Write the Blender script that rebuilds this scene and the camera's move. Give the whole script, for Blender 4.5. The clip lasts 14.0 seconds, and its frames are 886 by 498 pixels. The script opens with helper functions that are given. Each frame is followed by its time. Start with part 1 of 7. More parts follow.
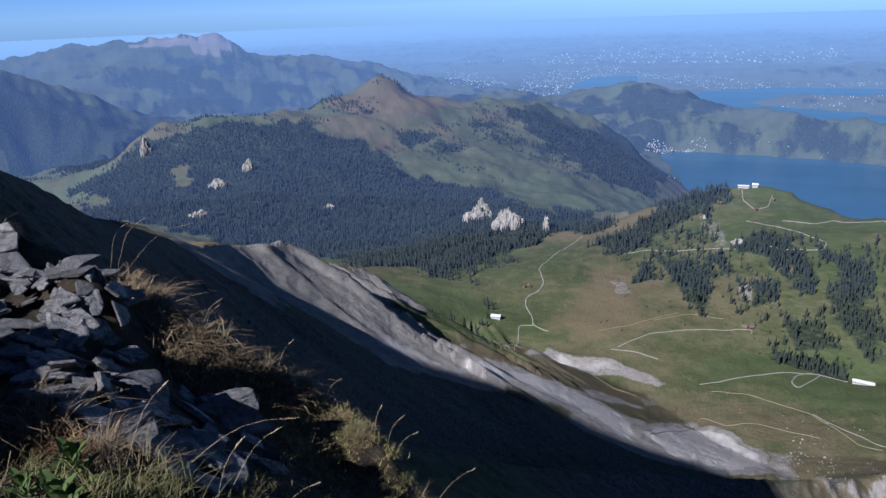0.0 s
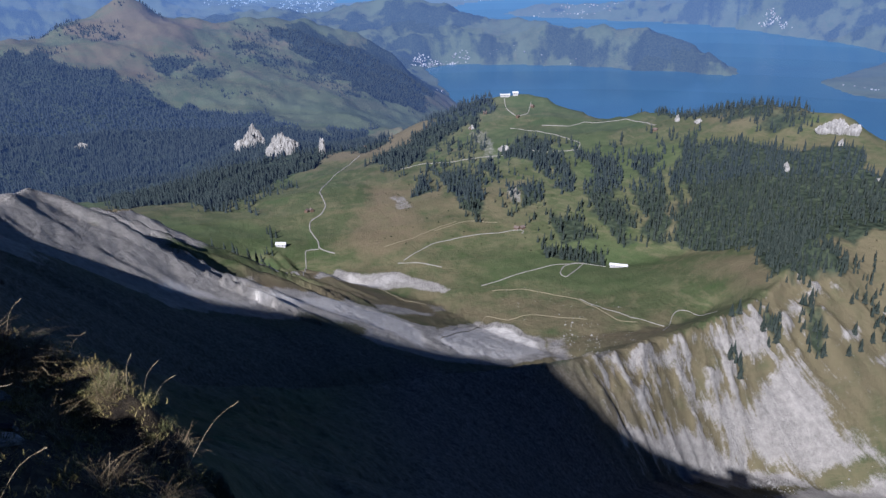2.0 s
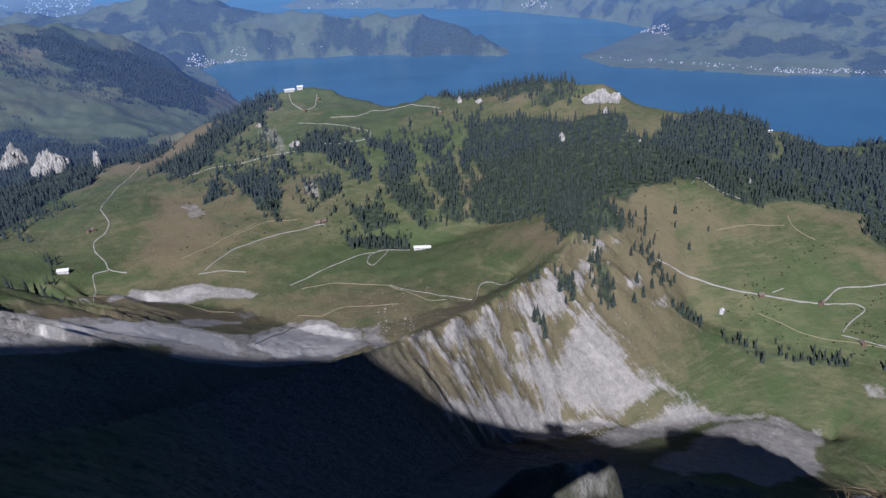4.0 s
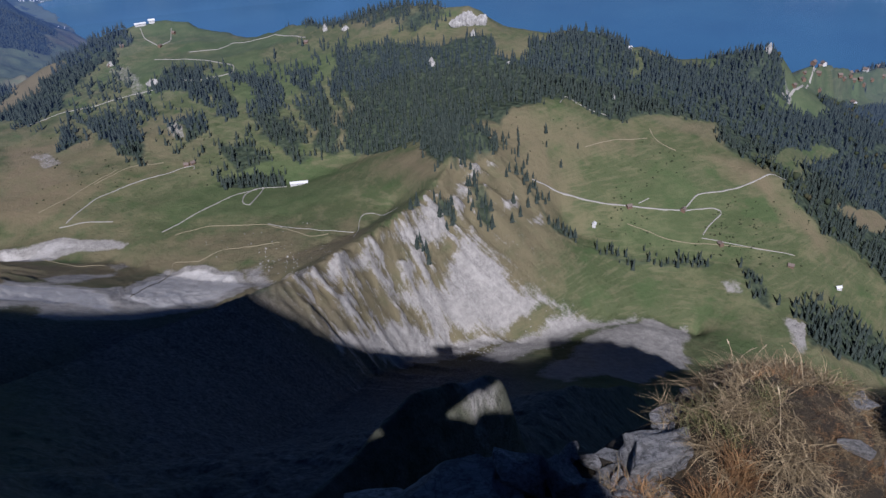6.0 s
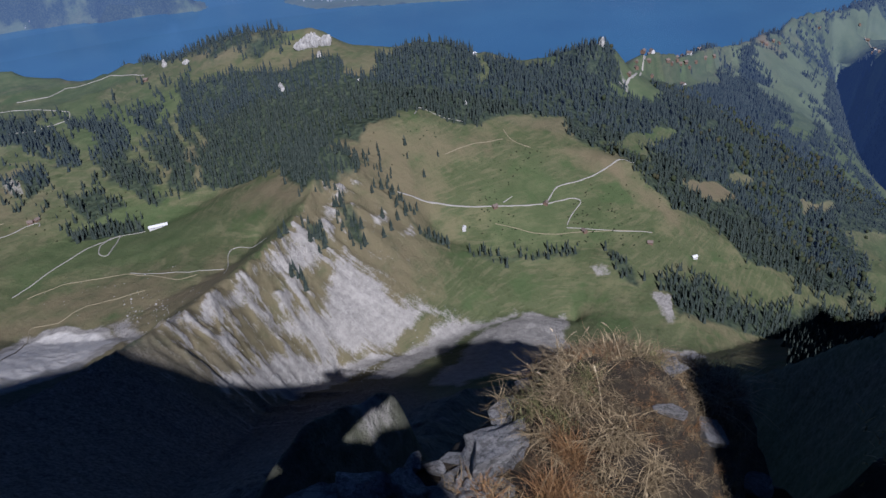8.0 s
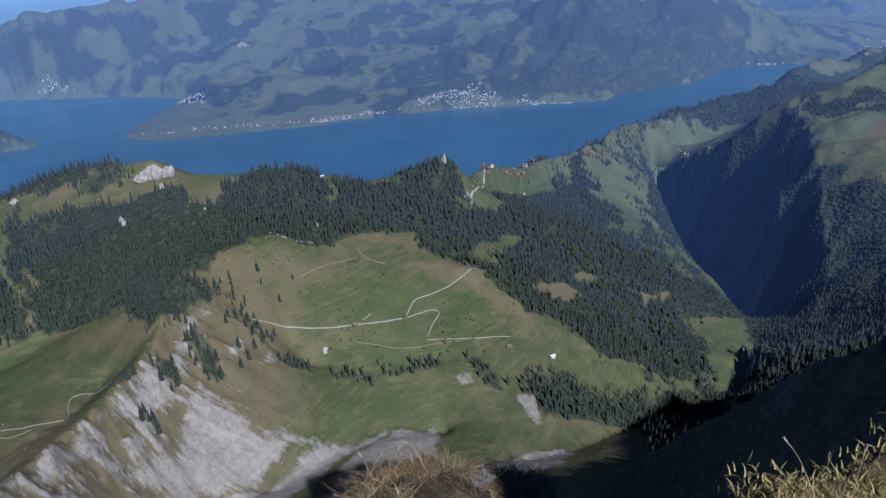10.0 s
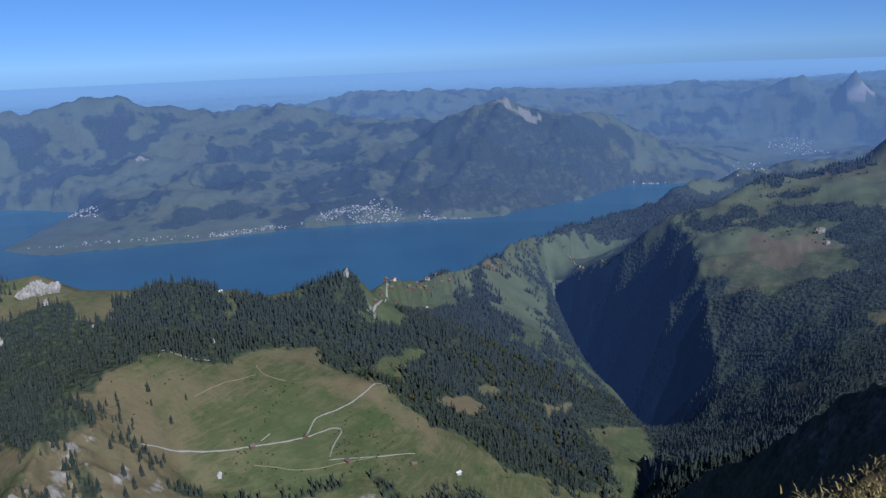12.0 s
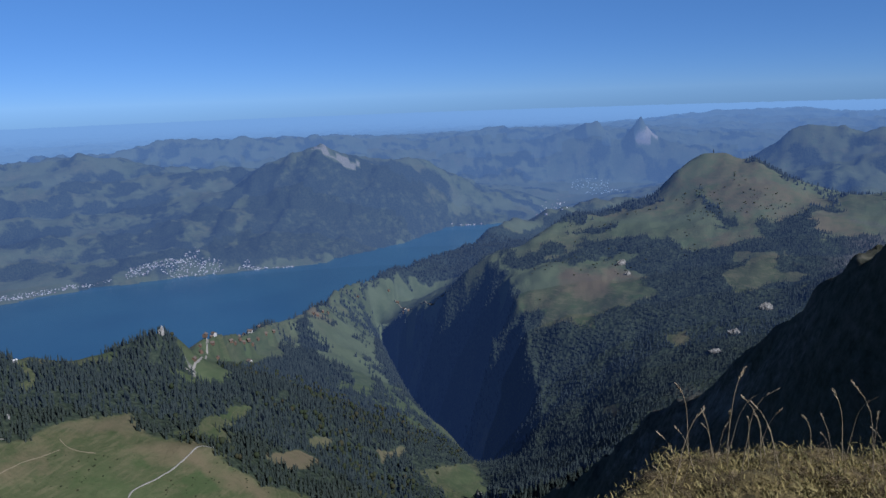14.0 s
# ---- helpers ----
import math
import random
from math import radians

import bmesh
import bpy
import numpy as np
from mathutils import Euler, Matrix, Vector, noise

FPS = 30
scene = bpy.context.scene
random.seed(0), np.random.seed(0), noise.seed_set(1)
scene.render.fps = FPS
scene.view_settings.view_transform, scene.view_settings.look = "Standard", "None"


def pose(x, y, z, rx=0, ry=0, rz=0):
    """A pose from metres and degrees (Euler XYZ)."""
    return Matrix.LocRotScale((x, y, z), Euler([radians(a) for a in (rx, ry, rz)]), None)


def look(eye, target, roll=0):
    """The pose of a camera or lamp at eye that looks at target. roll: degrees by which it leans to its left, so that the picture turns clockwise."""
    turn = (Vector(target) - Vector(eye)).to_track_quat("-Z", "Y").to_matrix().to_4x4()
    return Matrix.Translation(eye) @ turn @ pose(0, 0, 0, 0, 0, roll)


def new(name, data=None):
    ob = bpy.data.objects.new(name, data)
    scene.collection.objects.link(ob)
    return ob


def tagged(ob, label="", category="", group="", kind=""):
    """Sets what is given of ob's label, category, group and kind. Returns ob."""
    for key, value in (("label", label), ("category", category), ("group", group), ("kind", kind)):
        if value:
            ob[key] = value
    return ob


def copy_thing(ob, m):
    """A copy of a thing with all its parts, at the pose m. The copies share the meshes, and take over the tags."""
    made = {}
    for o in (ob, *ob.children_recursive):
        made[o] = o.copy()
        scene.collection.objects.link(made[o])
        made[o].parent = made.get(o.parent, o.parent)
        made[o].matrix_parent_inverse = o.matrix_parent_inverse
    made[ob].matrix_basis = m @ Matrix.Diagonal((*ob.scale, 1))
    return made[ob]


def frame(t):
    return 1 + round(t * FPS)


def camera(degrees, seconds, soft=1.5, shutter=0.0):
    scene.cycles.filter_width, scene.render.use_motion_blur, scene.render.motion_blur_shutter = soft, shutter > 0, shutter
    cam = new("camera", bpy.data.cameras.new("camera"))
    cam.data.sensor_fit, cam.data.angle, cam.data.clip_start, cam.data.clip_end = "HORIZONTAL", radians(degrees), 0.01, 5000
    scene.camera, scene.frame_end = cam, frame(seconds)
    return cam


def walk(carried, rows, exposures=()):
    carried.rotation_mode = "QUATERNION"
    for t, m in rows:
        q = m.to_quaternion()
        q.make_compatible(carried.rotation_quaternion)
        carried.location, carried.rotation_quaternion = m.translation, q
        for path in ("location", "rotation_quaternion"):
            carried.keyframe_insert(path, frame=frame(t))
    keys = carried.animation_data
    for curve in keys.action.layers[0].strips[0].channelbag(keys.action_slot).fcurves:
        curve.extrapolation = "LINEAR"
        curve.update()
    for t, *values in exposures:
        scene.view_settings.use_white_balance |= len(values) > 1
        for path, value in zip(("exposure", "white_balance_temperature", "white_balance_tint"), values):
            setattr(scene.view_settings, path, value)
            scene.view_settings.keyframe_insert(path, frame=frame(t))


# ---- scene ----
EYE = 650.0

cam = camera(60.08, 14.0)
walk(cam, [
    (0.0, pose(-0.009, -0.000, EYE, 72.30, 2.00, -0.00)),
    (0.5, pose(0.005, -0.000, EYE, 70.78, 1.70, -0.92)),
    (1.0, pose(0.034, -0.001, EYE, 69.16, 1.74, -3.08)),
    (1.5, pose(0.150, -0.014, EYE, 67.66, 0.93, -11.22)),
    (2.0, pose(0.226, -0.032, EYE, 65.89, 1.80, -17.18)),
    (2.5, pose(0.276, -0.049, EYE, 64.56, 2.46, -21.36)),
    (3.0, pose(0.338, -0.075, EYE, 64.31, 2.47, -26.15)),
    (3.2, pose(0.360, -0.086, EYE, 64.61, 2.41, -27.89)),
    (5.3, pose(0.498, -0.174, EYE, 61.53, 2.34, -39.76)),
    (5.5, pose(0.508, -0.182, EYE, 60.67, 2.22, -40.68)),
    (6.0, pose(0.536, -0.206, EYE, 59.10, 1.96, -43.24)),
    (6.5, pose(0.561, -0.229, EYE, 57.98, 2.12, -45.82)),
    (7.0, pose(0.588, -0.257, EYE, 58.28, 2.55, -48.85)),
    (7.2, pose(0.597, -0.268, EYE, 58.48, 2.84, -50.05)),
    (9.3, pose(0.702, -0.416, EYE, 63.75, 4.59, -63.58)),
    (9.5, pose(0.710, -0.431, EYE, 64.78, 4.38, -64.59)),
    (10.0, pose(0.727, -0.467, EYE, 67.54, 3.84, -66.97)),
    (10.5, pose(0.740, -0.496, EYE, 69.91, 3.08, -68.81)),
    (11.0, pose(0.752, -0.526, EYE, 72.10, 2.81, -70.91)),
    (11.5, pose(0.759, -0.547, EYE, 73.89, 2.61, -72.35)),
    (12.0, pose(0.767, -0.573, EYE, 75.65, 2.11, -74.02)),
    (12.5, pose(0.774, -0.598, EYE, 77.16, 1.86, -75.81)),
    (13.0, pose(0.782, -0.633, EYE, 77.98, 1.95, -78.34)),
    (13.5, pose(0.790, -0.677, EYE, 78.35, 2.05, -81.56)),
    (14.0, pose(0.799, -0.759, EYE, 78.57, 1.98, -87.44)),
], [(0.0, 0.76, 5480, 18), (1.2, 0.92, 5490, 19), (2.0, 0.88, 5470, 18), (3.0, 0.81, 5440, 18), (6.5, 0.66, 5450, 20), (9.5, 0.57, 5320, 17), (14.0, 0.22, 5370, 14)])

# ---- light ----
SUN_FROM, SUN_HIGH = 222.0, 38.0

world = bpy.data.worlds.new("sky")
scene.world = world
world.use_nodes = True
wt = world.node_tree
wt.nodes.clear()
sky = wt.nodes.new("ShaderNodeTexSky")
sky.sky_type, sky.sun_disc = "NISHITA", False
sky.sun_elevation, sky.sun_rotation = radians(SUN_HIGH), radians(SUN_FROM)
sky.altitude, sky.air_density, sky.dust_density, sky.ozone_density = 3000, 0.4, 0.0, 4.0
glow = wt.nodes.new("ShaderNodeBackground")
glow.inputs["Strength"].default_value = 0.085
sky_out = wt.nodes.new("ShaderNodeOutputWorld")
# height ramp: low sky less white, unseen high sky dimmed to deepen the shade
up = wt.nodes.new("ShaderNodeSeparateXYZ")
wt.links.new(wt.nodes.new("ShaderNodeTexCoord").outputs["Generated"], up.inputs[0])
tone = wt.nodes.new("ShaderNodeValToRGB")
tone.color_ramp.elements.new(0.13)
tone.color_ramp.elements.new(0.5)
for stop, (place, colour) in zip(tone.color_ramp.elements, ((0.0, (0.56, 0.60, 0.62, 1)), (0.13, (1.02, 1.18, 1.13, 1)), (0.5, (0.40, 0.45, 0.58, 1)), (1.0, (0.26, 0.30, 0.44, 1)))):
    stop.position, stop.color = place, colour
wt.links.new(up.outputs["Z"], tone.inputs[0])
toned = wt.nodes.new("ShaderNodeMix")
toned.data_type, toned.blend_type = "RGBA", "MULTIPLY"
toned.inputs["Factor"].default_value = 1.0
wt.links.new(sky.outputs[0], toned.inputs["A"])
wt.links.new(tone.outputs[0], toned.inputs["B"])
wt.links.new(toned.outputs["Result"], glow.inputs[0])
wt.links.new(glow.outputs[0], sky_out.inputs[0])

sun = new("sun", bpy.data.lights.new("sun", "SUN"))
sun.data.energy, sun.data.angle, sun.data.color = 5.0, radians(0.5), (1.0, 0.93, 0.84)
a_sun, e_sun = radians(SUN_FROM), radians(SUN_HIGH)
sun_at = Vector((math.sin(a_sun) * math.cos(e_sun), math.cos(a_sun) * math.cos(e_sun), math.sin(e_sun)))
sun.matrix_world = look(sun_at * 50 + Vector((0, 0, EYE)), (0, 0, EYE))

# ---- materials ----


class Nodes:
    """Short ways to write a node material."""

    def __init__(self, name, rough=0.9):
        self.mat = bpy.data.materials.new(name)
        self.mat.use_nodes = True
        self.tree = self.mat.node_tree
        self.tree.nodes.clear()
        self.out = self.add("ShaderNodeOutputMaterial")
        self.bsdf = self.add("ShaderNodeBsdfPrincipled")
        self.bsdf.inputs["Roughness"].default_value = rough
        self.bsdf.inputs["Specular IOR Level"].default_value = 0.25
        self.link(self.bsdf.outputs[0], self.out.inputs[0])
        self.place = self.add("ShaderNodeTexCoord").outputs["Object"]

    def add(self, kind):
        return self.tree.nodes.new(kind)

    def link(self, a, b):
        self.tree.links.new(a, b)

    def noise(self, scale, detail=4.0, rough=0.55, stretch=None):
        n = self.add("ShaderNodeTexNoise")
        n.inputs["Scale"].default_value, n.inputs["Detail"].default_value, n.inputs["Roughness"].default_value = scale, detail, rough
        source = self.place
        if stretch:
            m = self.add("ShaderNodeMapping")
            m.inputs["Scale"].default_value = stretch
            self.link(self.place, m.inputs[0])
            source = m.outputs[0]
        self.link(source, n.inputs["Vector"])
        return n.outputs["Fac"]

    def cells(self, scale, feature="F1"):
        v = self.add("ShaderNodeTexVoronoi")
        v.feature = feature
        v.inputs["Scale"].default_value = scale
        self.link(self.place, v.inputs["Vector"])
        return v

    def ramp(self, fac, *stops):
        r = self.add("ShaderNodeValToRGB")
        e = r.color_ramp.elements
        while len(e) < len(stops):
            e.new(0.5)
        for el, (p, c) in zip(e, stops):
            el.position = p
            el.color = (c, c, c, 1) if isinstance(c, (int, float)) else (*c, 1)
        self.link(fac, r.inputs[0])
        return r.outputs[0]

    def mix(self, fac, a, b, blend="MIX"):
        m = self.add("ShaderNodeMix")
        m.data_type, m.blend_type = "RGBA", blend
        for value, socket in ((fac, m.inputs["Factor"]), (a, m.inputs["A"]), (b, m.inputs["B"])):
            if isinstance(value, (int, float)):
                socket.default_value = value if socket.type == "VALUE" else (value, value, value, 1)
            elif isinstance(value, tuple):
                socket.default_value = (*value, 1)
            else:
                self.link(value, socket)
        return m.outputs["Result"]

    def math(self, op, a, b=0.0, clamp=False):
        m = self.add("ShaderNodeMath")
        m.operation, m.use_clamp = op, clamp
        for value, socket in ((a, m.inputs[0]), (b, m.inputs[1])):
            if isinstance(value, (int, float)):
                socket.default_value = value
            else:
                self.link(value, socket)
        return m.outputs[0]

    def colour(self, socket):
        if isinstance(socket, tuple):
            self.bsdf.inputs["Base Color"].default_value = (*socket, 1)
        else:
            self.link(socket, self.bsdf.inputs["Base Color"])

    def bump(self, height, strength=0.5, distance=0.02):
        b = self.add("ShaderNodeBump")
        b.inputs["Strength"].default_value, b.inputs["Distance"].default_value = strength, distance
        self.link(height, b.inputs["Height"])
        self.link(b.outputs[0], self.bsdf.inputs["Normal"])

    def attribute(self, name):
        a = self.add("ShaderNodeAttribute")
        a.attribute_name = name
        return a

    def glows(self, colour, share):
        """Haze painted as emission: one plain share of air light over the surface."""
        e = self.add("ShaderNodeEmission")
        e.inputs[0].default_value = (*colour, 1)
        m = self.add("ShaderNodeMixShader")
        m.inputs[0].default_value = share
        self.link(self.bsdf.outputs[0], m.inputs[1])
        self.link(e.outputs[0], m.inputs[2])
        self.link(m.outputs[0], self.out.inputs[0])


def ground_material(name, air=None, share=0.0):
    """Meadow, dry grass, forest, scree and rock, by the cover that the ground carries."""
    n = Nodes(name, 0.95)
    n.bsdf.inputs["Specular IOR Level"].default_value = 0.06
    cover = n.attribute("cover")
    split = n.add("ShaderNodeSeparateColor")
    n.link(cover.outputs["Color"], split.inputs[0])
    forest, stone, dry = split.outputs[0], split.outputs[1], split.outputs[2]
    big, mid, fine = n.noise(0.012, 5), n.noise(0.07, 5), n.noise(0.5, 4, 0.65)
    green = n.mix(n.ramp(big, (0.35, 0.0), (0.65, 1.0)), (0.052, 0.066, 0.030), (0.076, 0.084, 0.043))
    green = n.mix(n.ramp(fine, (0.4, 0.0), (0.75, 0.7)), green, (0.06, 0.07, 0.028))
    green = n.mix(n.ramp(n.noise(0.035, 8, 0.72), (0.5, 0.0), (0.72, 0.8)), green, (0.125, 0.118, 0.062))
    green = n.mix(n.ramp(n.noise(0.11, 6, 0.7, (1, 1, 3)), (0.3, 0.8), (0.46, 0.0)), green, (0.036, 0.05, 0.02))
    green = n.mix(n.ramp(n.noise(0.05, 3, 0.6, (1, 1, 14)), (0.5, 0.0), (0.62, 0.55)), green, (0.11, 0.105, 0.058))
    green = n.mix(n.ramp(n.noise(0.022, 6, 0.6), (0.56, 0.0), (0.64, 0.7)), green, (0.046, 0.070, 0.027))
    green = n.mix(n.ramp(dry, (0.0, 0.85), (0.10, 0.0)), green, n.mix(n.ramp(mid, (0.35, 0.0), (0.65, 1.0)), (0.050, 0.070, 0.029), (0.072, 0.090, 0.040)))
    if share > 0.12:
        green = n.mix(n.ramp(n.noise(0.009, 5, 0.6), (0.4, 0.25), (0.6, 0.85)), green, (0.088, 0.108, 0.058))
    brown = n.mix(n.ramp(mid, (0.3, 0.0), (0.7, 1.0)), (0.124, 0.100, 0.062), (0.108, 0.096, 0.054))
    base = n.mix(n.ramp(n.math("ADD", dry, n.math("MULTIPLY", n.math("SUBTRACT", mid, 0.5), 0.9)), (0.3, 0.0), (0.7, 1.0)), green, brown)
    leaf = n.mix(n.ramp(n.noise(0.16, 6, 0.7), (0.4, 0.0), (0.62, 1.0)), (0.020, 0.029, 0.020), (0.046, 0.058, 0.036))
    leaf = n.mix(n.ramp(mid, (0.66, 0.0), (0.8, 0.4)), leaf, (0.05, 0.05, 0.025))
    base = n.mix(n.ramp(n.math("ADD", forest, n.math("MULTIPLY", n.math("SUBTRACT", n.noise(0.03, 8, 0.68), 0.5), 1.0)), (0.48, 0.0), (0.78, 1.0)), base, leaf)
    # dark rock tone, laid where slopes lie in shade to deepen it
    base = n.mix(n.attribute("shaded_earth").outputs["Fac"], base, n.mix(n.ramp(n.noise(0.6, 7, 0.75), (0.38, 0.0), (0.66, 1.0)), (0.042, 0.039, 0.036), (0.15, 0.138, 0.125)))
    fall = n.add("ShaderNodeSeparateXYZ")
    n.link(n.attribute("fall").outputs["Vector"], fall.inputs[0])
    where = n.add("ShaderNodeCombineXYZ")
    n.link(n.math("MULTIPLY", fall.outputs[0], 20.0), where.inputs[0])
    n.link(n.math("MULTIPLY", fall.outputs[1], 3.0), where.inputs[1])
    run = n.add("ShaderNodeTexNoise")
    run.inputs["Scale"].default_value, run.inputs["Detail"].default_value, run.inputs["Roughness"].default_value = 1.0, 7.0, 0.66
    run.inputs["Distortion"].default_value = 0.5
    n.link(where.outputs[0], run.inputs["Vector"])
    streak = n.math("MULTIPLY", n.math("SUBTRACT", run.outputs["Fac"], 0.5), fall.outputs[2])
    grey = n.mix(n.ramp(n.noise(0.22, 6, 0.7), (0.3, 0.0), (0.7, 1.0)), (0.165, 0.156, 0.141), (0.285, 0.270, 0.243))
    grey = n.mix(n.ramp(streak, (0.0, 0.0), (0.2, 0.5)), grey, (0.34, 0.325, 0.295))
    grey = n.mix(n.ramp(n.math("MULTIPLY", stone, 0.5), (0.5, 0.0), (0.66, 1.0)), grey, n.mix(n.ramp(n.noise(0.5, 5, 0.6), (0.3, 0.0), (0.7, 1.0)), (0.33, 0.315, 0.288), (0.41, 0.394, 0.362)))
    bare = n.math("ADD", n.math("ADD", stone, n.math("MULTIPLY", n.math("SUBTRACT", n.noise(0.2, 6, 0.65), 0.5), 0.42)), n.math("ADD", n.math("MULTIPLY", streak, 0.9), n.math("MULTIPLY", n.math("SUBTRACT", n.noise(0.75, 6, 0.7), 0.5), 0.4)))
    base = n.mix(n.ramp(bare, (0.39, 0.0), (0.58, 1.0)), base, grey)
    n.colour(base)
    n.bump(n.mix(forest, n.mix(n.ramp(n.math("MULTIPLY", stone, 0.5), (0.0, 0.0), (0.3, 1.0), (0.5, 1.0), (0.65, 0.12)), n.math("MULTIPLY", n.noise(0.3, 5, 0.65), 0.45), n.math("MULTIPLY", n.noise(0.25, 7, 0.75), 0.8)), n.cells(0.16).outputs["Distance"]), 0.9, 2.5)
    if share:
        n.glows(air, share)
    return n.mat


# haze painted into the ground: the farther the zone, the larger its glowing share
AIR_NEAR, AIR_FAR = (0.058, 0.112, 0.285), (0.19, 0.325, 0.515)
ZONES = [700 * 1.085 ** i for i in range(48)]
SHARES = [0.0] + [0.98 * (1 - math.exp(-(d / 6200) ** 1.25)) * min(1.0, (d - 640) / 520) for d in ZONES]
GROUND = [ground_material("ground_near")] + [ground_material("hazed_ground", tuple(a + (b - a) * s * s for a, b in zip(AIR_NEAR, AIR_FAR)), s) for s in SHARES[1:]]

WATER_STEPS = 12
# part of the lake's blue and its haze are painted as emission, stronger farther off
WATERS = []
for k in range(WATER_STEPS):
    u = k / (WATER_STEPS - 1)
    n = Nodes("lake_water" if k == 0 else "hazed_water", 0.25)
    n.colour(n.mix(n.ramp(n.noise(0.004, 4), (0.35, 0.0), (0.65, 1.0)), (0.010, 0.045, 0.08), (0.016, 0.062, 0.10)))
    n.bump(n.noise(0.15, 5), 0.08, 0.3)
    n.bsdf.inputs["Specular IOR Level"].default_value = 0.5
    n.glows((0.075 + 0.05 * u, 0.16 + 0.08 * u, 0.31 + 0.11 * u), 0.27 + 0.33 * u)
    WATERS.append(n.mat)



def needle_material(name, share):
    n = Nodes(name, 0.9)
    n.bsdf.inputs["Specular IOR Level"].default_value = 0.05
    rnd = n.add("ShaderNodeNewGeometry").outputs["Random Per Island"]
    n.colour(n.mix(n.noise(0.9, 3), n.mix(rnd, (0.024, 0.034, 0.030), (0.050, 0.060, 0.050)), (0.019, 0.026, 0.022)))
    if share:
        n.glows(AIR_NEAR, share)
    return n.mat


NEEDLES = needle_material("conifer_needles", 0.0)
# far trees carry haze as a painted glow, more with each band
FAR_NEEDLES = [needle_material("hazed_needles", share) for share in (0.035, 0.085, 0.12, 0.17)]
n = Nodes("autumn_leaves", 0.9)
n.bsdf.inputs["Specular IOR Level"].default_value = 0.05
rnd = n.add("ShaderNodeNewGeometry").outputs["Random Per Island"]
n.colour(n.mix(n.noise(0.8, 3), n.ramp(rnd, (0.0, (0.03, 0.042, 0.02)), (0.75, (0.044, 0.05, 0.026)), (1.0, (0.06, 0.05, 0.028))), (0.02, 0.025, 0.014)))
LEAVES = n.mat
n = Nodes("bark", 0.95)
n.colour(n.mix(n.noise(6.0, 4), (0.05, 0.035, 0.022), (0.11, 0.085, 0.06)))
BARK = n.mat
n = Nodes("pale_limestone", 0.9)
n.colour(n.mix(n.ramp(n.noise(0.35, 6, 0.7, (1, 1, 0.3)), (0.35, 0.0), (0.65, 1.0)), (0.13, 0.125, 0.115), (0.34, 0.33, 0.305)))
n.bump(n.noise(0.8, 6, 0.7, (1, 1, 0.3)), 0.9, 1.0)
LIMESTONE = n.mat
n = Nodes("gravel_track", 0.95)
n.colour(n.mix(n.noise(0.6, 4), (0.17, 0.16, 0.14), (0.26, 0.25, 0.22)))
GRAVEL = n.mat
n = Nodes("house_plaster", 0.8)
n.colour(n.mix(n.noise(0.7, 4), (0.29, 0.285, 0.27), (0.42, 0.41, 0.395)))
PLASTER = n.mat
n = Nodes("weathered_boards", 0.85)
n.colour(n.mix(n.noise(1.2, 4, 0.6, (6, 6, 1)), (0.07, 0.045, 0.03), (0.15, 0.10, 0.07)))
BOARDS = n.mat
n = Nodes("pale_roof", 0.6)
n.colour(n.mix(n.noise(0.8, 4), (0.40, 0.40, 0.40), (0.55, 0.55, 0.54)))
PALE_ROOF = n.mat
n = Nodes("tile_roof", 0.8)
n.colour(n.mix(n.noise(0.8, 4), (0.08, 0.06, 0.05), (0.15, 0.12, 0.10)))
TILE_ROOF = n.mat
n = Nodes("window_dark", 0.2)
n.colour(n.mix(n.noise(1.0), (0.02, 0.025, 0.03), (0.04, 0.045, 0.05)))
DARK_PANE = n.mat
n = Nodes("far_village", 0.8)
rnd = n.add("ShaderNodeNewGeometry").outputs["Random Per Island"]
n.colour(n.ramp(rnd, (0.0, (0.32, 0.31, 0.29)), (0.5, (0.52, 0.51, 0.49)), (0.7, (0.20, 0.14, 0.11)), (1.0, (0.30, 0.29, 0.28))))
# haze before the houses, painted on them as a bluish glow
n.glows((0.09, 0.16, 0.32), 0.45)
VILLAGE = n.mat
n = Nodes("hazed_village", 0.8)
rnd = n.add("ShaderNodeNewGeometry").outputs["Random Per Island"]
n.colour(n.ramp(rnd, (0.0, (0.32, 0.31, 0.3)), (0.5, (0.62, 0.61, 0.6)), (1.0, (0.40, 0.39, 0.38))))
# thicker haze for the farthest houses, again as painted glow
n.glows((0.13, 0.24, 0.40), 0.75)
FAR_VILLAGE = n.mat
n = Nodes("bare_earth", 0.95)
n.colour(n.mix(n.noise(0.5, 5), (0.13, 0.11, 0.065), (0.21, 0.18, 0.12)))
EARTH = n.mat

n = Nodes("slate", 0.75)
tone = n.add("ShaderNodeObjectInfo").outputs["Random"]
n.colour(n.mix(n.ramp(n.noise(9.0, 6, 0.7), (0.3, 0.0), (0.7, 1.0)), n.mix(tone, (0.07, 0.072, 0.075), (0.15, 0.15, 0.148)), n.mix(tone, (0.16, 0.16, 0.16), (0.36, 0.35, 0.335))))
tint = n.bsdf.inputs["Base Color"].links[0].from_socket
n.colour(n.mix(n.ramp(n.noise(5.0, 8, 0.8), (0.44, 0.65), (0.5, 0.0)), n.mix(n.ramp(n.cells(6.0, "DISTANCE_TO_EDGE").outputs["Distance"], (0.0, 0.7), (0.03, 0.0)), tint, (0.025, 0.024, 0.023)), (0.05, 0.048, 0.042)))
n.bump(n.noise(18.0, 8, 0.75, (1, 1, 4)), 0.9, 0.02)
SLATE = n.mat
n = Nodes("alpine_turf", 0.95)
